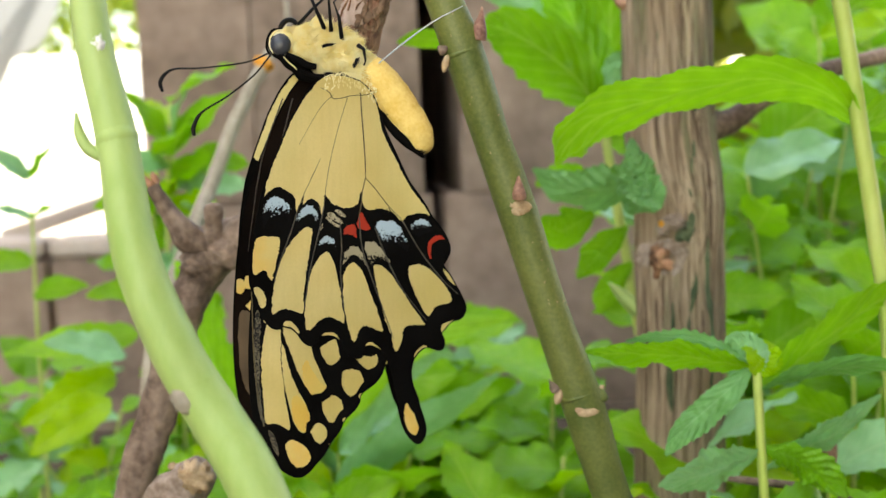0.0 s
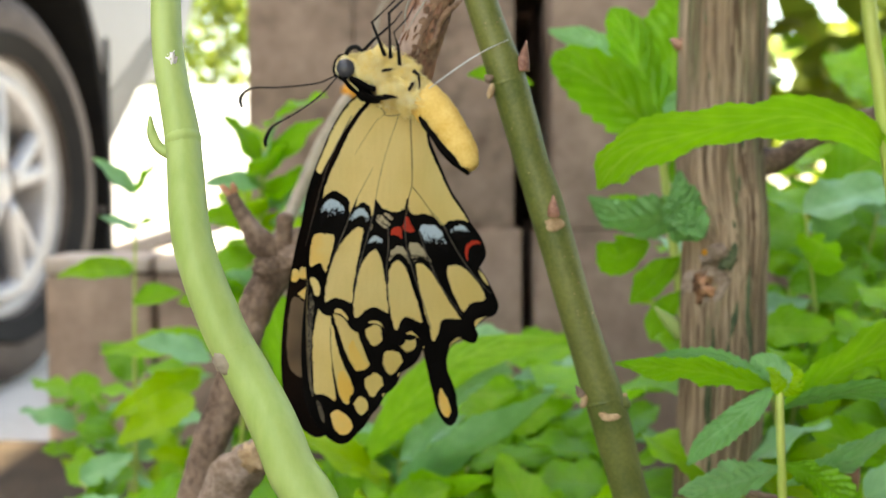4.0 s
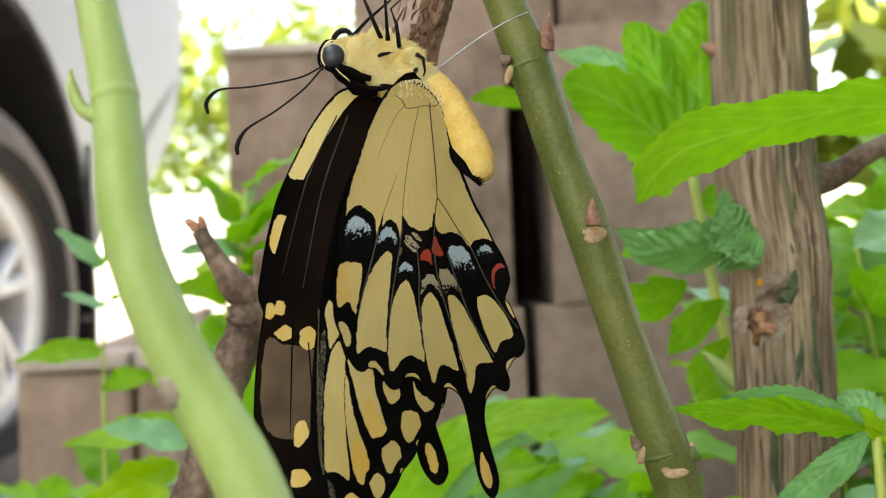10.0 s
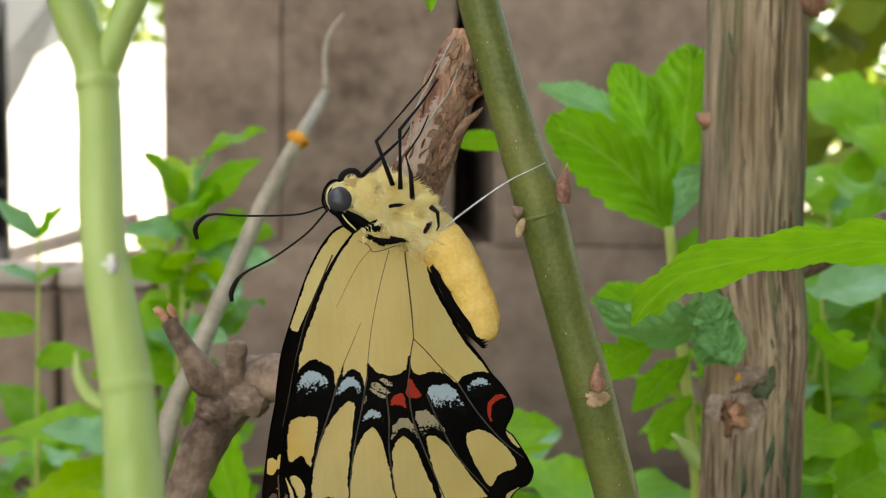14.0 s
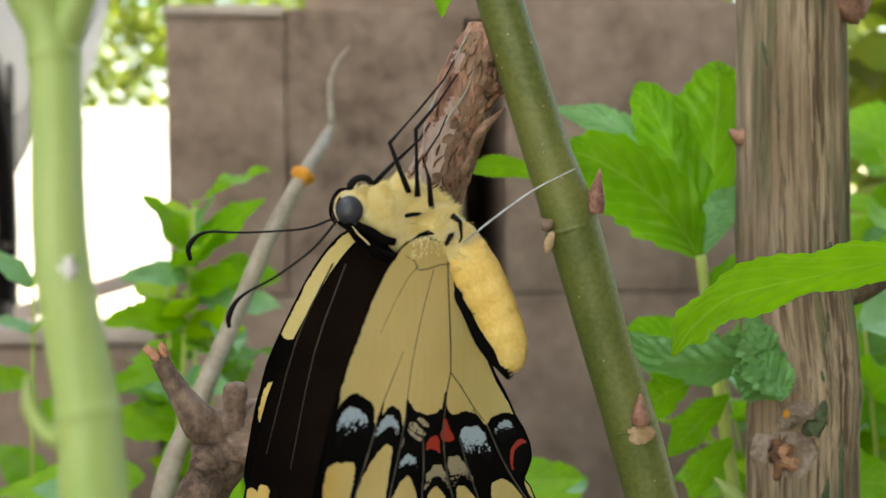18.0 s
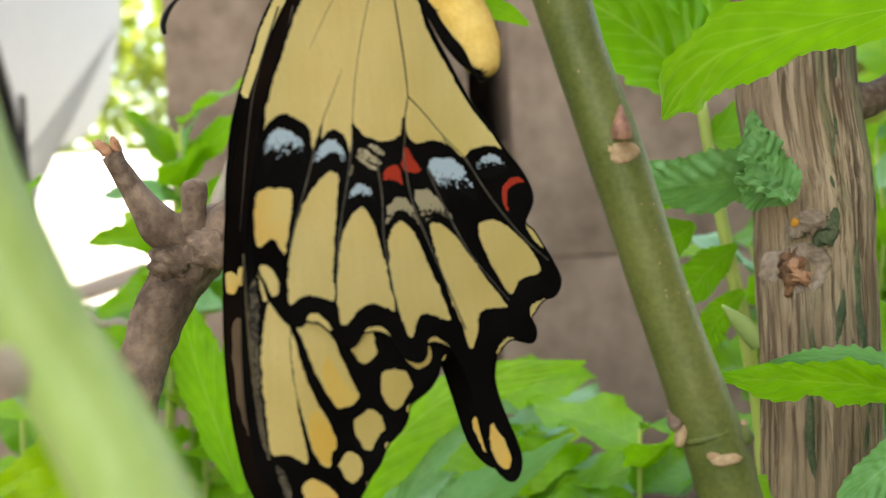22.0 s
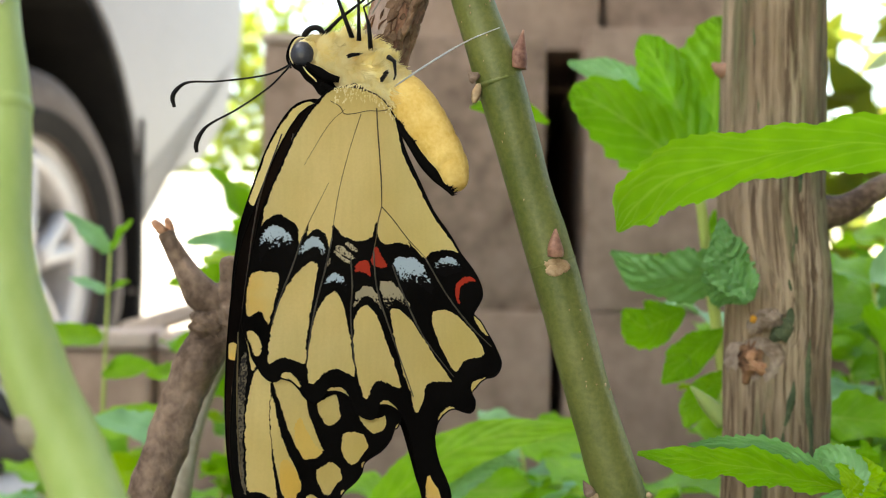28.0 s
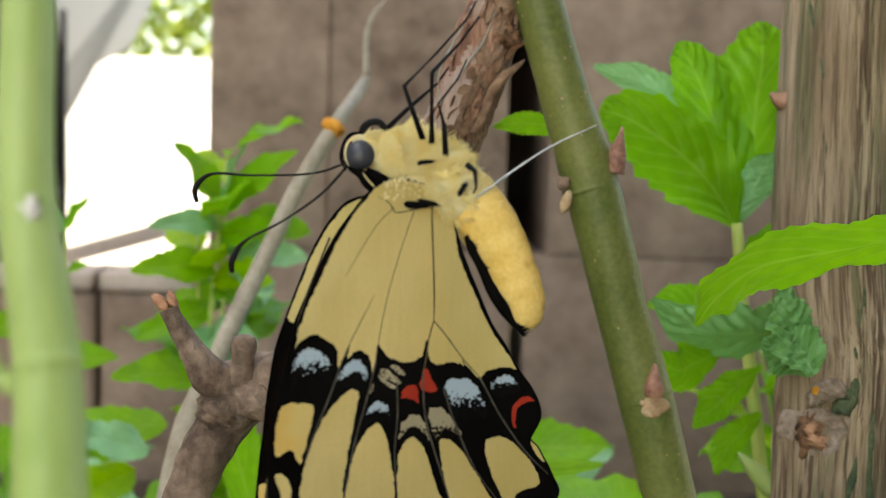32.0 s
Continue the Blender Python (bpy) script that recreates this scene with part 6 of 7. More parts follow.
FORE_MARKS = [
    ("cream_field", CREAM, [(-0.5, 0.0), (-0.75, -0.3), (-1.1, -0.98), (-1.42, -1.8), (-1.6, -2.6), (-1.3, -3.3), (-0.7, -3.6), (0.0, -3.4), (0.3, -2.5), (0.1, -0.8), (-0.2, -0.1)]),
    ("cream_streak", CREAM, [(-1.74, -4.29), (-1.67, -4.13), (-1.6, -4.05), (-1.55, -4.1), (-1.5, -4.2), (-1.47, -4.3), (-1.46, -4.51), (-1.47, -4.64), (-1.46, -4.91), (-1.42, -5.21), (-1.38, -5.52), (-1.33, -5.79), (-1.3, -6), (-1.32, -6.05), (-1.39, -6.01), (-1.49, -5.93), (-1.59, -5.91), (-1.69, -5.91), (-1.74, -5.84), (-1.76, -5.63), (-1.78, -5.36), (-1.8, -5.09), (-1.8, -4.69)]),
    ("cream_cell", CREAM, [(-1.86, -3.66), (-1.8, -3.46), (-1.73, -3.53), (-1.67, -3.7), (-1.61, -3.84), (-1.6, -3.97), (-1.67, -4.06), (-1.74, -4.16), (-1.78, -4.03), (-1.81, -3.83)]),
    ("grey_streak", DUSK, [(-1.91, -4.02), (-1.85, -3.89), (-1.82, -4.16), (-1.83, -4.56), (-1.83, -4.96), (-1.82, -5.36), (-1.79, -5.69), (-1.74, -5.96), (-1.79, -5.89), (-1.86, -5.62), (-1.9, -5.28), (-1.93, -4.82), (-1.93, -4.35)]),
    ("cream_cell", CREAM, [(-1.44, -4.52), (-1.4, -4.64), (-1.35, -4.85), (-1.29, -5.05), (-1.22, -5.23), (-1.14, -5.4), (-1.06, -5.54), (-1, -5.68), (-0.95, -5.79), (-0.96, -5.89), (-1.01, -5.95), (-1.03, -6.09), (-1.07, -6.12), (-1.12, -6.08), (-1.18, -6.01), (-1.25, -5.87), (-1.31, -5.66), (-1.36, -5.45), (-1.4, -5.25), (-1.44, -4.98), (-1.46, -4.71)]),
    ("cream_cell", CREAM, [(-1.43, -4.27), (-1.36, -4.17), (-1.25, -4.14), (-1.15, -4.18), (-1.05, -4.25), (-0.98, -4.4), (-0.94, -4.53), (-0.91, -4.7), (-0.85, -4.87), (-0.77, -5.05), (-0.69, -5.22), (-0.65, -5.31), (-0.71, -5.39), (-0.82, -5.44), (-0.92, -5.43), (-0.99, -5.34), (-1.05, -5.24), (-1.13, -5.1), (-1.21, -4.92), (-1.27, -4.75), (-1.34, -4.58), (-1.39, -4.44)]),
    ("cream_spot", CREAM, [(-0.76, -4.63), (-0.68, -4.57), (-0.59, -4.52), (-0.51, -4.49), (-0.46, -4.55), (-0.43, -4.69), (-0.41, -4.81), (-0.46, -4.89), (-0.55, -4.94), (-0.63, -4.92), (-0.7, -4.81), (-0.75, -4.71)]),
    ("cream_spot", CREAM, [(-0.34, -5.07), (-0.26, -5.04), (-0.15, -5.04), (-0.04, -5.09), (0.01, -5.16), (0.04, -5.27), (-0.01, -5.34), (-0.07, -5.4), (-0.1, -5.47), (-0.17, -5.51), (-0.24, -5.51), (-0.31, -5.42), (-0.37, -5.3), (-0.37, -5.18)]),
    ("cream_spot", CREAM, [(-0.16, -4.6), (-0.09, -4.7), (0.01, -4.78), (0.12, -4.82), (0.21, -4.82), (0.29, -4.81), (0.3, -4.93), (0.24, -5.02), (0.15, -5.07), (0.04, -5.01), (-0.07, -4.9), (-0.13, -4.77)]),
    ("cream_spot", CREAM, [(-0.6, -5.52), (-0.53, -5.49), (-0.44, -5.52), (-0.37, -5.6), (-0.35, -5.73), (-0.4, -5.8), (-0.45, -5.87), (-0.51, -5.96), (-0.59, -5.95), (-0.65, -5.88), (-0.71, -5.77), (-0.73, -5.63), (-0.68, -5.57)]),
    ("cream_spot", CREAM, [(-0.87, -6), (-0.81, -5.96), (-0.73, -5.99), (-0.66, -6.08), (-0.64, -6.19), (-0.68, -6.27), (-0.76, -6.33), (-0.83, -6.29), (-0.89, -6.2), (-0.93, -6.11)]),
    ("yellow_spot", YELLOW, [(-1.38, -6.29), (-1.3, -6.23), (-1.19, -6.25), (-1.09, -6.32), (-0.99, -6.42), (-0.93, -6.54), (-0.96, -6.64), (-1.06, -6.72), (-1.18, -6.72), (-1.26, -6.64), (-1.34, -6.52), (-1.38, -6.39)]),
    ("grey_streak", DUSK, [(-1.68, -6.03), (-1.6, -6.09), (-1.52, -6.3), (-1.51, -6.48), (-1.58, -6.39), (-1.64, -6.22)]),
    ("edge_spot", CREAM, [(-0.05, -5.52), (-0.01, -5.48), (0.03, -5.49), (-0.03, -5.57)]),
    ("edge_spot", CREAM, [(-0.35, -5.92), (-0.32, -5.9), (-0.3, -5.91), (-0.34, -5.97)]),
    ("edge_spot", CREAM, [(-0.6, -6.35), (-0.56, -6.33), (-0.55, -6.36), (-0.59, -6.39)]),
    ("edge_spot", CREAM, [(0.44, -5.01), (0.49, -4.93), (0.52, -4.96), (0.46, -5.06)]),
    # patches of the cream cells coloured as if lit from behind
    ("yellow_patch", LITYELLOW, [(-1, -4.83), (-0.89, -5.04), (-0.77, -5.22), (-0.66, -5.32), (-0.71, -5.4), (-0.82, -5.44), (-0.92, -5.43), (-1, -5.33), (-1.06, -5.22), (-1.09, -5.03), (-1.06, -4.88)]),
    ("yellow_patch", LITYELLOW, [(-1.28, -5.49), (-1.22, -5.44), (-1.13, -5.48), (-1.04, -5.6), (-0.97, -5.75), (-0.96, -5.88), (-1.01, -5.97), (-1.04, -6.09), (-1.08, -6.1), (-1.16, -6.02), (-1.24, -5.87), (-1.28, -5.67)]),
]


def hindwing(side):
    outline = HIND_ROOT + HIND_FRONT + HIND_EDGE + HIND_TAIL + HIND_BACK
    if side == "far":
        return wing_of("hindwing", "black-edged hindwing with a spoon-shaped tail", outline, FAR_HIND_MARKS, BLACK, -0.01)
    w = wing_of("hindwing", "black-edged hindwing with a spoon-shaped tail", outline, HIND_MARKS, BLACK, 0.022)
    for pts, r, mat in (
        ([(-0.06, -0.05), (-0.04, -0.35), (0.0, -0.8), (0.03, -1.2), (0.04, -1.53)], 0.011, VEIN),
        ([(0.04, -1.53), (-0.02, -1.78), (-0.04, -1.99), (-0.08, -2.2)], 0.009, VEIN),
        ([(0.04, -1.53), (0.23, -1.73), (0.46, -2.01), (0.75, -2.29)], 0.008, VEIN),
        ([(-0.3, -0.15), (-0.47, -0.7), (-0.62, -1.3), (-0.71, -1.88), (-0.72, -2.02)], 0.005, VEIN),
        ([(-1.18, -2.07), (-1.08, -1.82), (-0.93, -1.51), (-0.78, -1.2)], 0.005, VEIN),
        ([(-0.55, -0.1), (-0.8, -0.35), (-1.15, -0.95)], 0.004, VEIN),
        ([(0.2, -0.04), (0.0, -0.09), (-0.2, -0.1), (-0.4, -0.15), (-0.56, -0.16), (-0.62, -0.06), (-0.78, 0.02)], 0.007, VEIN),
        ([(-1.18, -2.07), (-1.3, -2.44), (-1.48, -2.92), (-1.59, -3.29)], 0.012, DUSKVEIN),
        ([(-0.72, -2.02), (-0.82, -2.5), (-0.97, -3.12), (-1.07, -3.77)], 0.012, DUSKVEIN),
        ([(-0.43, -2.3), (-0.4, -2.74), (-0.42, -3.19), (-0.35, -3.89)], 0.012, DUSKVEIN),
        ([(-0.08, -2.2), (-0.02, -2.76), (0.2, -3.4), (0.58, -4.4)], 0.012, DUSKVEIN),
        ([(0.22, -2.41), (0.4, -2.86), (0.74, -3.51), (1.23, -4.11)], 0.012, DUSKVEIN),
        ([(0.75, -2.3), (1.08, -2.82), (1.48, -3.31), (1.87, -3.66)], 0.012, DUSKVEIN),
    ):
        vein(w, pts, r, mat, 0.022)
    r, hair = rnd(15), bmesh.new()
    for k in range(240):
        s = r.random()
        p = (-0.72 + 0.95 * s, r.uniform(-0.06, -0.015), 0.24 - 0.5 * (s - 0.42) ** 2 - (0.35 * (s - 0.7) if s > 0.7 else 0) + 0.06 - 0.26 * r.random() ** 2)
        tuft(hair, p, (0.3 * (s - 0.5) + r.uniform(-0.35, 0.35), r.uniform(-0.2, 0.1), -1), r.uniform(0.025, 0.06), r)
    tagged(part("root_hair", hair, FUR, w, "pale yellow hairs at the wing root", False), kind="stuff")
    return w


def forewing(side):
    outline = FORE_FRONT + FORE_EDGE
    if side == "far":
        marks = [("pale_brown_field", PALEBROWN, [(-1.88, -4.1), (-1.6, -4.15), (-1.2, -4.2), (-0.8, -4.4), (-0.8, -5.2), (-1.1, -5.6), (-1.5, -5.7), (-1.82, -5.5), (-1.93, -4.9)])]
        for c, a, b in (((-1.86, -3.62), 0.08, 0.16), ((-1.7, -3.56), 0.09, 0.14), ((-1.6, -3.97), 0.15, 0.11), ((-1.2, -4.03), 0.17, 0.17), ((-1.23, -5.6), 0.12, 0.22), ((-1.2, -6.33), 0.16, 0.17), ((-0.8, -4.0), 0.2, 0.2), ((-0.4, -3.7), 0.2, 0.25), ((-0.7, -5.6), 0.14, 0.15)):
            marks.append(("yellow_spot", YELLOW, [(c[0] + a * math.cos(t) * (1 + 0.16 * math.sin(3 * t + 9 * c[0])), c[1] + b * math.sin(t) * (1 + 0.16 * math.cos(2 * t + 7 * c[1]))) for t in np.linspace(0, 2 * math.pi, 9)[:-1]]))
        w = wing_of("forewing", "long forewing, dark brown above", outline, marks, BROWN, -0.01)
        for line, mat in (([(-1.5, -3.4), (-1.45, -4.5), (-1.4, -5.6)], BLACK), ([(-1.2, -4.1), (-1.1, -4.8), (-0.95, -5.6)], BLACK), ([(-0.98, -0.3), (-1.4, -1.4), (-1.7, -3.0)], RIDGE), ([(-0.8, -0.3), (-1.15, -1.6), (-1.35, -3.2)], RIDGE)):
            vein(w, line, 0.012, mat, -0.01)
        return w
    w = wing_of("forewing", "long forewing, cream and black beneath", outline, FORE_MARKS, BLACK, 0.022)
    vein(w, [(-1.97, -3.6), (-1.93, -4.8), (-1.82, -5.75)], 0.011, VEIN, 0.022)
    return w


def tuft(bm, at, way, length, r):
    a = cm(*at)
    d = Vector(way).normalized()
    s = d.cross(Vector((0.3, 0.8, 0.4))).normalized() * 0.012 * CM
    tip = a + d * length * CM
    bm.faces.new((bm.verts.new(a - s), bm.verts.new(a + s), bm.verts.new(tip)))


def fly_body():
    rx = lambda p: (p[0] + 0.35, p[1] - 0.8, p[2] - 2.83)
    bm = bmesh.new()
    tube(bm, [rx(p) for p in ((-1.12, 0.8, 3.62), (-0.95, 0.8, 3.6), (-0.6, 0.8, 3.42), (-0.2, 0.8, 3.2), (0.12, 0.8, 3.0), (0.3, 0.8, 2.85))], [0.17, 0.31, 0.41, 0.43, 0.37, 0.25], 48, 16, 0.2, 4)
    thorax = part("thorax", bm, FUR, fly, "pale yellow furry thorax")
    r = rnd(5)
    hair = bmesh.new()
    for k in range(4200):
        s = r.uniform(-0.22, 1.0)
        c = Vector((-1.05 + 1.3 * s, 0.8, 3.62 - 0.75 * s * (0.55 + 0.45 * s)))
        rad = 0.41 * math.sin(math.pi * min(0.93, max(0.1, 0.16 + 0.75 * s))) ** 0.6
        a = r.uniform(0, 2 * math.pi)
        o = Vector((0.35 * math.cos(a), -abs(math.sin(a)) if r.random() < 0.8 else abs(math.sin(a)), math.cos(a)))
        p = c + o * rad * r.uniform(0.9, 1.02)
        lean = Vector((noise.noise(p * 4.5), noise.noise(p * 4.5 + Vector((9, 0, 0))), noise.noise(p * 4.5 + Vector((0, 9, 0))))) * 1.5
        way = o * 0.45 + Vector((0.8, 0, 0.05 - 0.4 * s)) + lean
        p += o * 0.09 * noise.noise(p * 5.5 + Vector((4, 4, 0)))
        for lock in range(3):
            tuft(hair, rx(p + Vector((r.uniform(-0.02, 0.02), r.uniform(-0.02, 0.02), r.uniform(-0.02, 0.02)))), way + Vector((r.uniform(-0.12, 0.12), r.uniform(-0.12, 0.12), r.uniform(-0.12, 0.12))), r.uniform(0.1, 0.24) * (1 if s > 0 else 0.5), r)
    tagged(part("fur", hair, FUR, thorax, "long pale yellow hairs", False), kind="stuff")
    for line in (((-0.62, 0.34, 3.5), (-0.48, 0.32, 3.52)), ((-0.1, 0.3, 3.12), (-0.04, 0.3, 3.24)), ((-0.62, 0.36, 3.05), (-0.4, 0.34, 3.0))):
        dash = bmesh.new()
        for k in range(46):
            p = Vector(line[0]).lerp(Vector(line[1]), r.random()) + Vector((r.uniform(-0.02, 0.02), r.uniform(-0.03, 0.0), r.uniform(-0.022, 0.022)))
            tuft(dash, rx(p), Vector(line[1]) - Vector(line[0]) + Vector((0.08, -0.03, r.uniform(-0.03, 0.03))), r.uniform(0.06, 0.12), r)
        part("black_dash", dash, HORN, thorax, "dash of black hairs")
    ab = [(-0.08, 0.8, 3.18), (0.13, 0.8, 2.93), (0.31, 0.78, 2.64), (0.47, 0.76, 2.3), (0.60, 0.74, 1.96), (0.69, 0.73, 1.68), (0.72, 0.73, 1.46)]
    bm = bmesh.new()
    tube(bm, [rx(p) for p in ab + [(0.725, 0.73, 1.36), (0.725, 0.73, 1.33)]], [0.32, 0.375, 0.375, 0.355, 0.325, 0.285, 0.215, 0.12, 0.02], 28, 10, 0.04, 2)
    bm.normal_update()
    for v in bm.verts:
        v.co += v.normal * 0.00014 * (abs(math.sin((v.co.z - 0.5 * v.co.x) * 1000 + 1.4 * noise.noise(v.co * 300))) ** 0.6 - 0.7)
    abdomen = part("abdomen", bm, FURB, fly, "plump deep yellow abdomen")
    fz = bmesh.new()
    for k in range(2600):
        s = r.random()
        i = min(5, int(s * 6))
        f = s * 6 - i
        c = Vector(ab[i]).lerp(Vector(ab[i + 1]), f)
        d = (Vector(ab[i + 1]) - Vector(ab[i])).normalized()
        a = r.uniform(0, 2 * math.pi)
        o = (d.cross(Vector((0, 1, 0))) * math.cos(a) - Vector((0, 1, 0)) * math.sin(a)).normalized()
        p = c + o * (0.355 - 0.18 * s ** 2.2) * 0.97
        tuft(fz, rx(p), o * 0.5 + d, r.uniform(0.02, 0.055), r)
    tagged(part("fuzz", fz, FUR, abdomen, "short yellow fuzz", False), kind="stuff")
    bm = bmesh.new()
    tube(bm, [rx(p) for p in ((-0.02, 0.58, 2.58), (0.1, 0.55, 2.3), (0.25, 0.54, 1.98), (0.42, 0.55, 1.65), (0.66, 0.62, 1.27))], [0.03, 0.065, 0.075, 0.07, 0.02], 10, 10, 0.6, 6)
    for k in range(260):
        s = r.random()
        p = Vector((-0.02 + 0.68 * s, 0.53 + 0.05 * s, 2.58 - 1.31 * s + 0.12 * (s - s * s)))
        tuft(bm, rx(p), (0.9 + r.uniform(-0.4, 0.4), -0.35, 0.5 + r.uniform(-0.6, 0.6)), r.uniform(0.05, 0.15), r)
    part("abdomen_stripe", bm, BLACK, abdomen, "ragged black stripe")
    bm = bmesh.new()
    blob(bm, rx((-1.26, 0.8, 3.62)), (0.25, 0.27, 0.25), (0, 20, 0), 0.12, 2)
    head = part("head", bm, FUR, fly, "small yellow head banded black")
    for y in (0.585, 1.015):
        bm = bmesh.new()
        blob(bm, rx((-1.34, y, 3.58)), (0.185, 0.12, 0.19), (0, 15, 0))
        part("eye", bm, EYE, head, "round grey-black compound eye")
    bm = bmesh.new()
    tube(bm, [rx(p) for p in ((-1.46, 0.74, 3.74), (-1.53, 0.72, 3.6), (-1.47, 0.68, 3.43), (-1.33, 0.58, 3.34), (-1.18, 0.54, 3.2), (-1.0, 0.52, 3.06), (-0.85, 0.5, 2.98), (-0.66, 0.48, 2.92))], [0.03, 0.045, 0.05, 0.09, 0.13, 0.15, 0.1, 0.03], 12, 10, 0.6, 3)
    part("collar_stripe", bm, BLACK, head, "black stripe behind the eye")
    for line, mat, rr in (
        ([(-1.24, 0.56, 3.82), (-1.4, 0.58, 3.82), (-1.51, 0.64, 3.72), (-1.54, 0.66, 3.56), (-1.48, 0.64, 3.42)], FUR, 0.012),
        ([(-1.34, 0.68, 3.86), (-1.47, 0.7, 3.84), (-1.57, 0.74, 3.72), (-1.6, 0.74, 3.54), (-1.53, 0.7, 3.38)], BLACK, 0.02),
        ([(-1.3, 0.46, 3.36), (-1.22, 0.4, 3.26), (-1.12, 0.37, 3.17), (-1.08, 0.37, 3.12)], FUR, 0.012),
        ([(-1.24, 0.46, 3.4), (-1.08, 0.4, 3.3), (-0.92, 0.38, 3.2), (-0.74, 0.4, 3.16)], BLACK, 0.07),
        ([(-1.02, 0.42, 3.1), (-0.8, 0.36, 3.0), (-0.6, 0.33, 2.98), (-0.42, 0.33, 3.0)], BLACK, 0.04),
    ):
        k = len(line)
        part("face_stripe", tube(bmesh.new(), [rx(p) for p in line], [rr * (0.6 if i in (0, k - 1) else 1.0) for i in range(k)], 8, 6, 0.5, k), mat, head, "black face stripe" if mat is BLACK else "pale face stripe")
    for b in range(2):
        line = [(-1.34, 0.75, 3.8), (-1.32, 0.72, 3.92), (-1.22, 0.7, 4.0), (-1.1, 0.7, 3.99), (-1.04, 0.72, 3.88), (-1.08, 0.74, 3.78), (-1.17, 0.74, 3.79)]
        if b == 0:
            part("proboscis", tube(bmesh.new(), [rx(p) for p in line], [0.05, 0.05, 0.048, 0.046, 0.042, 0.038, 0.025], 8, 6), HORN, head, "coiled black proboscis")
    ant = [
        [(-1.5, 0.72, 3.5), (-1.62, 0.85, 3.44), (-2.0, 1.0, 3.32), (-2.8, 1.3, 3.27), (-3.3, 1.45, 3.28), (-3.5, 1.5, 3.2), (-3.6, 1.5, 3.05), (-3.57, 1.5, 2.88)],
        [(-1.5, 0.66, 3.46), (-1.62, 0.6, 3.3), (-1.85, 0.55, 3.05), (-2.3, 0.5, 2.72), (-2.7, 0.5, 2.5), (-2.85, 0.5, 2.36), (-2.93, 0.5, 2.18), (-2.92, 0.5, 2.05)],
    ]
    for line in ant:
        part("antenna", tube(bmesh.new(), [rx(p) for p in line], [0.016, 0.016, 0.016, 0.016, 0.02, 0.032, 0.04, 0.028], 8, 6), HORN, fly, "black clubbed antenna")
    legs = [
        [(-0.56, 0.45, 3.8), (-0.81, 0.42, 4.45), (-0.42, 0.85, 4.9), (-0.05, 1.0, 5.35), (0.08, 1.02, 5.6)],
        [(-0.45, 0.4, 3.75), (-0.47, 0.36, 4.62), (-0.12, 0.9, 5.05), (0.12, 1.0, 5.4)],
        [(-0.27, 0.4, 3.6), (-0.30, 0.36, 3.98), (-0.38, 0.33, 4.24), (-0.14, 0.85, 4.58), (-0.02, 1.02, 4.85)],
        [(-1.08, 0.72, 3.86), (-0.8, 0.72, 4.15), (-0.4, 0.9, 4.52), (-0.25, 1.05, 4.75)],
        [(-1.05, 0.8, 3.78), (-0.8, 0.7, 3.82), (-0.62, 0.6, 3.8)],
        [(0.0, 0.36, 3.5), (0.1, 0.3, 3.42), (0.12, 0.3, 3.22), (0.09, 0.34, 3.15)],
    ]
    for line in legs:
        k = len(line)
        part("leg", tube(bmesh.new(), [rx(p) for p in line], [(0.04, 0.03, 0.016, 0.013, 0.01)[i] for i in range(k)], 8, 1), HORN, fly, "thin black leg")
    return abdomen


ABDOMEN = fly_body()
NEAR_HIND, NEAR_FORE, FAR_FORE, FAR_HIND = hindwing("near"), forewing("near"), forewing("far"), hindwing("far")


def girdle():
    g = thing("silk_thread", "pale silk thread from the stem to the butterfly's perch", "silk thread", (0.2, 0.55, 3.05))
    rx = lambda p: (p[0] - 0.2, p[1] - 0.55, p[2] - 3.05)
    tube_part("thread", [rx(p) for p in ((0.1, 0.42, 3.12), (0.5, 0.55, 3.42), (0.9, 0.66, 3.7), (1.2, 0.72, 3.88), (1.45, 0.76, 4.0), (1.66, 0.84, 4.1))], [0.012, 0.017, 0.015, 0.012, 0.009, 0.007], SILK, g, sides=6)
    for pts in (((-0.34, 1.0, 4.33), (-0.2, 0.98, 4.56), (0.02, 0.97, 4.9), (0.18, 0.99, 5.13), (0.28, 1.02, 5.38), (0.36, 1.05, 5.62)), ((-0.38, 0.95, 4.3), (-0.36, 0.9, 4.75), (-0.1, 1.0, 5.3), (0.26, 1.12, 6.0))):
        tube_part("thread", [rx(p) for p in pts], [0.008, 0.014, 0.014, 0.011, 0.008, 0.006][:len(pts)], OLDSILK, g, "strand lying on the branch", sides=6)


girdle()


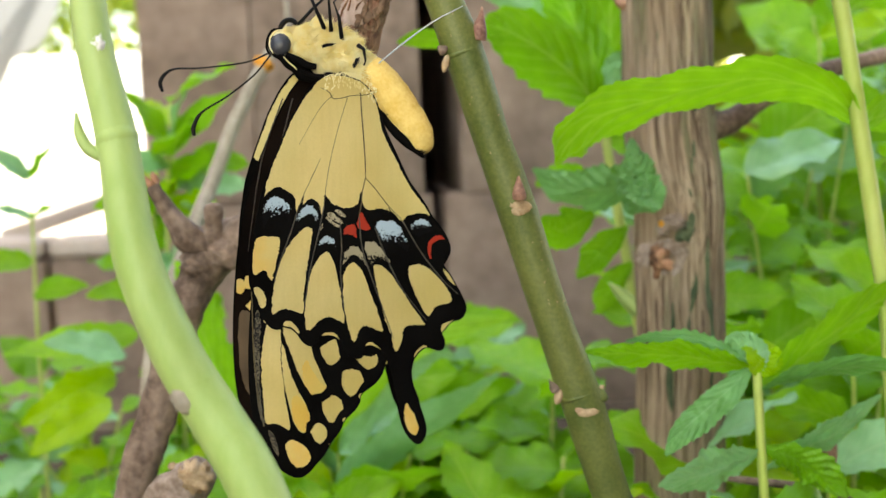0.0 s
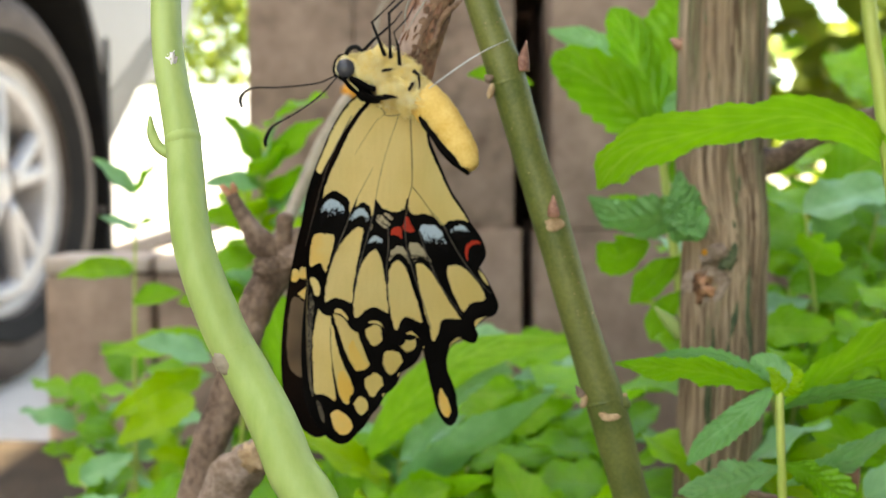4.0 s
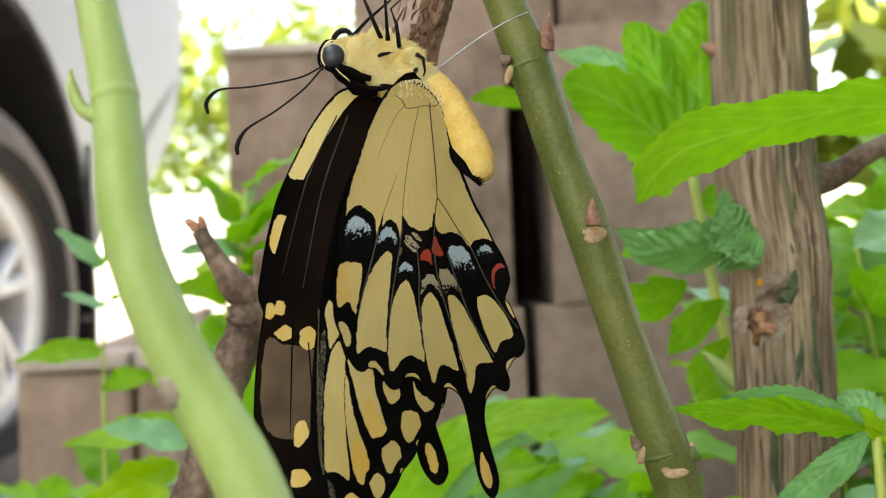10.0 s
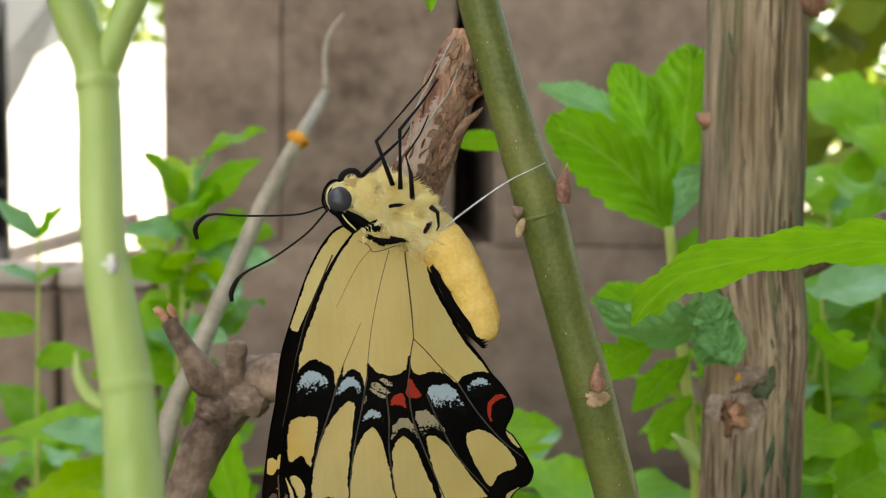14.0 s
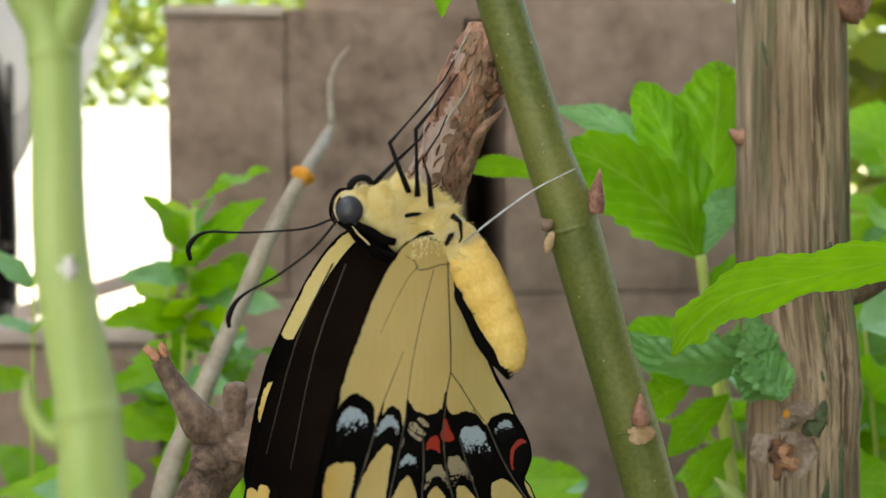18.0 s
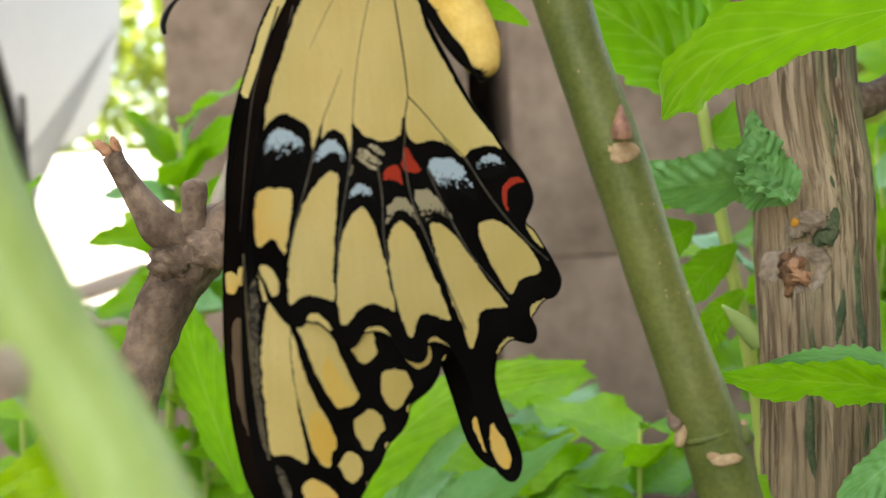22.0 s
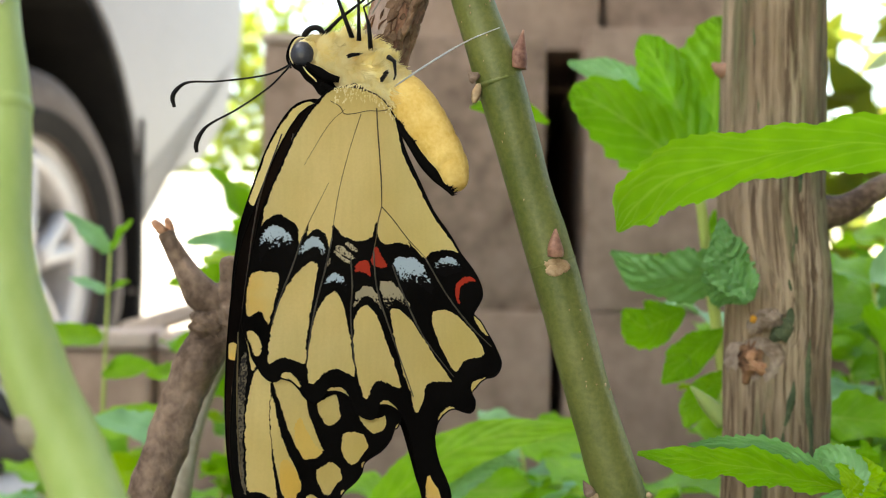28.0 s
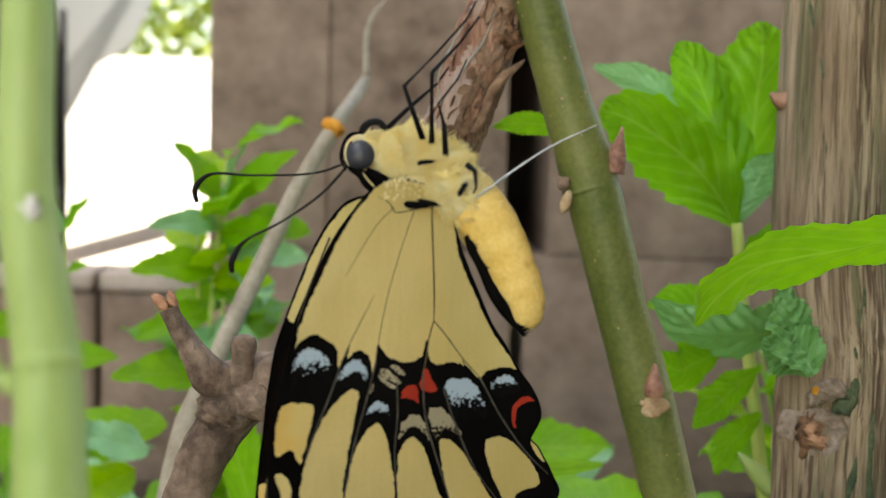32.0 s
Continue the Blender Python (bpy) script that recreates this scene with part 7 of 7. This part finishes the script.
# ---- what moves: seconds, opening, swing in the wing's plane, shift to the side and up ----
NEAR_ROWS = [
    (0, 18.9, 3.1, 0.41, -0.50, -0.11), (0.5, 25.2, 4.1, 0.51, -0.28, -0.15), (1, 20.6, 3.3, 0.42, -0.22, -0.17), (1.5, 7.8, 6.8, 0.28, -0.58, -0.06), (2, 36.7, -5.6, 0.48, -0.56, 0.04),
    (2.5, 22.5, 4.6, 0.32, -0.55, -0.09), (3, 32.1, 2.1, 0.39, -0.30, -0.09), (4, 20.2, 2.8, 0.32, 0.03, -0.04), (6.5, 41.2, 1.7, 0.43, -0.31, -0.05), (7, 41.3, 2.1, 0.46, -0.31, -0.06),
    (7.5, 43.6, 3.1, 0.43, -0.26, -0.06), (8, 42.3, 2.9, 0.44, -0.33, -0.05), (8.5, 43.6, 2.8, 0.46, -0.33, -0.06), (9, 44.4, 2.5, 0.50, -0.43, -0.10), (9.5, 45.6, 2.6, 0.53, -0.41, -0.10),
    (10, 44.1, 0.7, 0.56, -0.55, -0.09), (10.5, 43.8, 3.0, 0.44, -0.43, -0.12), (11, 40.6, 2.8, 0.38, -0.15, -0.06), (11.5, 41.7, 3.3, 0.40, -0.21, -0.03), (12, 41.3, 1.7, 0.34, -0.20, -0.01),
    (12.5, 41.0, 0.9, 0.27, -0.13, 0.01), (13, 30.4, -0.3, 0.15, -0.05, 0.08), (13.5, 23.2, -0.6, 0.14, 0.07, 0.11), (14, 18.8, -3.0, 0.02, -0.23, 0.18), (14.5, 24.9, -3.4, 0.07, -0.26, 0.11),
    (16.5, 41.8, -0.5, 0.29, -0.45, 0.13), (17, 42.7, -0.3, 0.29, -0.46, 0.13), (17.5, 38.5, 1.9, 0.36, -0.31, 0.12), (18, 39.0, 2.1, 0.34, -0.31, 0.12), (18.5, 36.1, 2.8, 0.28, 0.02, 0.09),
    (19, 26.7, -0.8, 0.14, -0.04, 0.08), (19.5, 34.0, -0.1, 0.30, -0.24, 0.02), (20, 36.8, -0.3, 0.27, -0.21, -0.01), (20.5, 38.7, 0.1, 0.30, -0.42, -0.06), (21, 34.4, -2.1, 0.22, -0.39, -0.09),
    (21.5, 22.0, -0.9, 0.16, -0.13, -0.05), (22, 24.0, -2.1, 0.20, -0.37, -0.11), (22.5, 21.7, -1.1, 0.14, 0.06, -0.07), (23, 18.5, -1.2, 0.20, -0.27, -0.10), (23.5, 19.4, -0.9, 0.21, -0.41, -0.14),
    (24, 20.2, -1.0, 0.14, -0.37, -0.16), (24.5, 20.2, -1.2, 0.19, -0.40, -0.16), (25, 9.0, 0.3, 0.17, 0.00, -0.09), (25.5, 16.7, -1.0, 0.17, -0.27, -0.12), (26, 18.9, -0.9, 0.17, -0.13, -0.07),
    (26.5, 20.1, -0.7, 0.19, -0.15, -0.06), (28.5, 22.3, 0.2, 0.24, -0.41, -0.03), (29, 22.0, 0.6, 0.19, -0.33, 0.06), (29.5, 12.9, -3.6, 0.06, -0.32, 0.12), (30, 17.4, -2.1, 0.09, -0.31, 0.13),
    (30.5, 20.9, -2.2, 0.08, -0.28, 0.14), (31, 16.1, -2.8, 0.02, -0.24, 0.11), (31.5, 21.0, -0.9, 0.01, -0.31, 0.19), (32, 23.5, 1.0, -0.02, -0.32, 0.21),
]
# seconds, extra swing and lift of the near forewing against the hindwing
FORE_SWING = [(0, 0.2, 0.12), (1, -1, 0.5), (1.5, -1.6, 0.08), (2, 4, 0.23), (2.5, 0.3, 0.19), (3, 1.8, 0.2), (4, 0.4, 0.2), (4.5, 0.4, 0.2), (6.5, 3, 0.25), (8, 4, 0.24), (10, 5.5, 0.2), (11, 4, 0.2), (13, 2.5, 0.15), (16.5, 3, 0.1), (20, 4.5, 0.2), (21, 5.2, 0.35), (21.5, 2.5, 0.26), (22.5, 2.9, 0.25), (23, 1.6, 0.08), (25.5, 1.7, 0.08), (26.5, 2.3, 0.16), (28.5, 1.5, 0.1), (32, 1.3, 0.1)]
FAR_ROWS = [
    (0, 14, 1.3, -0.07, 0.1), (1.5, 14, 1.3, -0.1, 0.1), (2, 8, 0, 0.06, 0.09), (2.4, 12, 2.5, -0.07, 0.06), (3, 12, 3.3, -0.07, 0.06), (4, 12, 5.2, 0.03, 0.07), (4.6, 12, 5, 0.02, 0.07), (6.4, 8, 4.9, -0.07, 0.1), (8, 8, 5.8, -0.07, 0.07),
    (10, 8, 6.1, -0.05, 0.1), (12, 8, 6.2, -0.07, 0.07), (13, 11, 2.5, -0.12, 0.1), (14, 11, 1, -0.15, 0.13), (16.5, 6, 5, -0.25, 0.2), (18, 6, 4.9, -0.25, 0.22), (19, 9, -1.5, -0.23, 0.1), (20, 7, 1.4, -0.31, 0.1), (20.5, 9.5, 0.8, -0.25, 0.08),
    (21, 12, -1, -0.3, 0), (22, 14, -2.6, -0.31, -0.08), (25.5, 14, -3.2, -0.33, -0.1), (26.5, 14, -3.1, -0.33, -0.02), (28.5, 14, -3.4, -0.42, -0.1), (31, 13.5, -2.1, -0.42, -0.05), (32, 13, -1.6, -0.44, 0),
]
BODY_ROWS = [(0, -0.25, -0.06), (1.4, -0.32, 0.04), (2, -0.05, -0.06), (2.5, -0.25, 0.04), (3, -0.2, -0.03), (4, -0.2, -0.05), (4.5, -0.2, -0.05), (6.5, -0.17, -0.1), (10, -0.16, -0.11), (14.5, -0.08, -0.05), (16.5, -0.03, -0.02), (19, -0.05, -0.02), (20.5, -0.03, -0.02), (26.5, 0.0, 0.05), (32, 0.0, 0.05)]
# seconds, swing of the abdomen
ABDOMEN_ROWS = [(0, -13), (1.5, -10), (2, -7.5), (2.5, -9.5), (4, -12.5), (6.5, -10), (10, -8), (14.5, -5), (18, -2.5), (19, -5.5), (20.5, -5.5), (25.5, -10), (26.5, -12), (29, -8.5), (31, -4.5), (32, -4)]


def wing_pose(yaw, swing, dx, dy, dz):
    return pose(dx * CM, dy * CM, dz * CM) @ pose(0, 0, 0, 0, 0, yaw) @ pose(0, 0, 0, 0, swing, 0)


def motions():
    walk(NEAR_HIND, [(t, wing_pose(yaw, swing, dx, dy, dz)) for t, yaw, swing, dx, dy, dz in NEAR_ROWS])
    extra = lambda t, k: float(np.interp(t, [r[0] for r in FORE_SWING], [r[k] for r in FORE_SWING]))
    walk(NEAR_FORE, [(t, wing_pose(yaw, swing + extra(t, 1), dx, dy + 0.05, dz + extra(t, 2))) for t, yaw, swing, dx, dy, dz in NEAR_ROWS])
    walk(FAR_FORE, [(t, wing_pose(yaw, swing, dx, 0.3 if yaw > 12.5 else 0.7, dz)) for t, yaw, swing, dx, dz in FAR_ROWS])
    walk(FAR_HIND, [(t, wing_pose(yaw, swing - (5.8 if 10 < yaw < 13 else 1.6), dx - (0.15 if 7.5 < yaw < 13 else 0.05 if yaw < 13 else -0.03), 0.34 if yaw > 12.5 else 0.74, dz)) for t, yaw, swing, dx, dz in FAR_ROWS])
    hip = pose(0.25 * CM, 0, 0.3 * CM)
    walk(ABDOMEN, [(t, hip @ pose(0, 0, 0, 0, swing, 0) @ hip.inverted()) for t, swing in ABDOMEN_ROWS])
    walk(fly, [(t, pose((-0.35 + x) * CM, 0.8 * CM, (2.83 + z) * CM)) for t, x, z in BODY_ROWS])


motions()
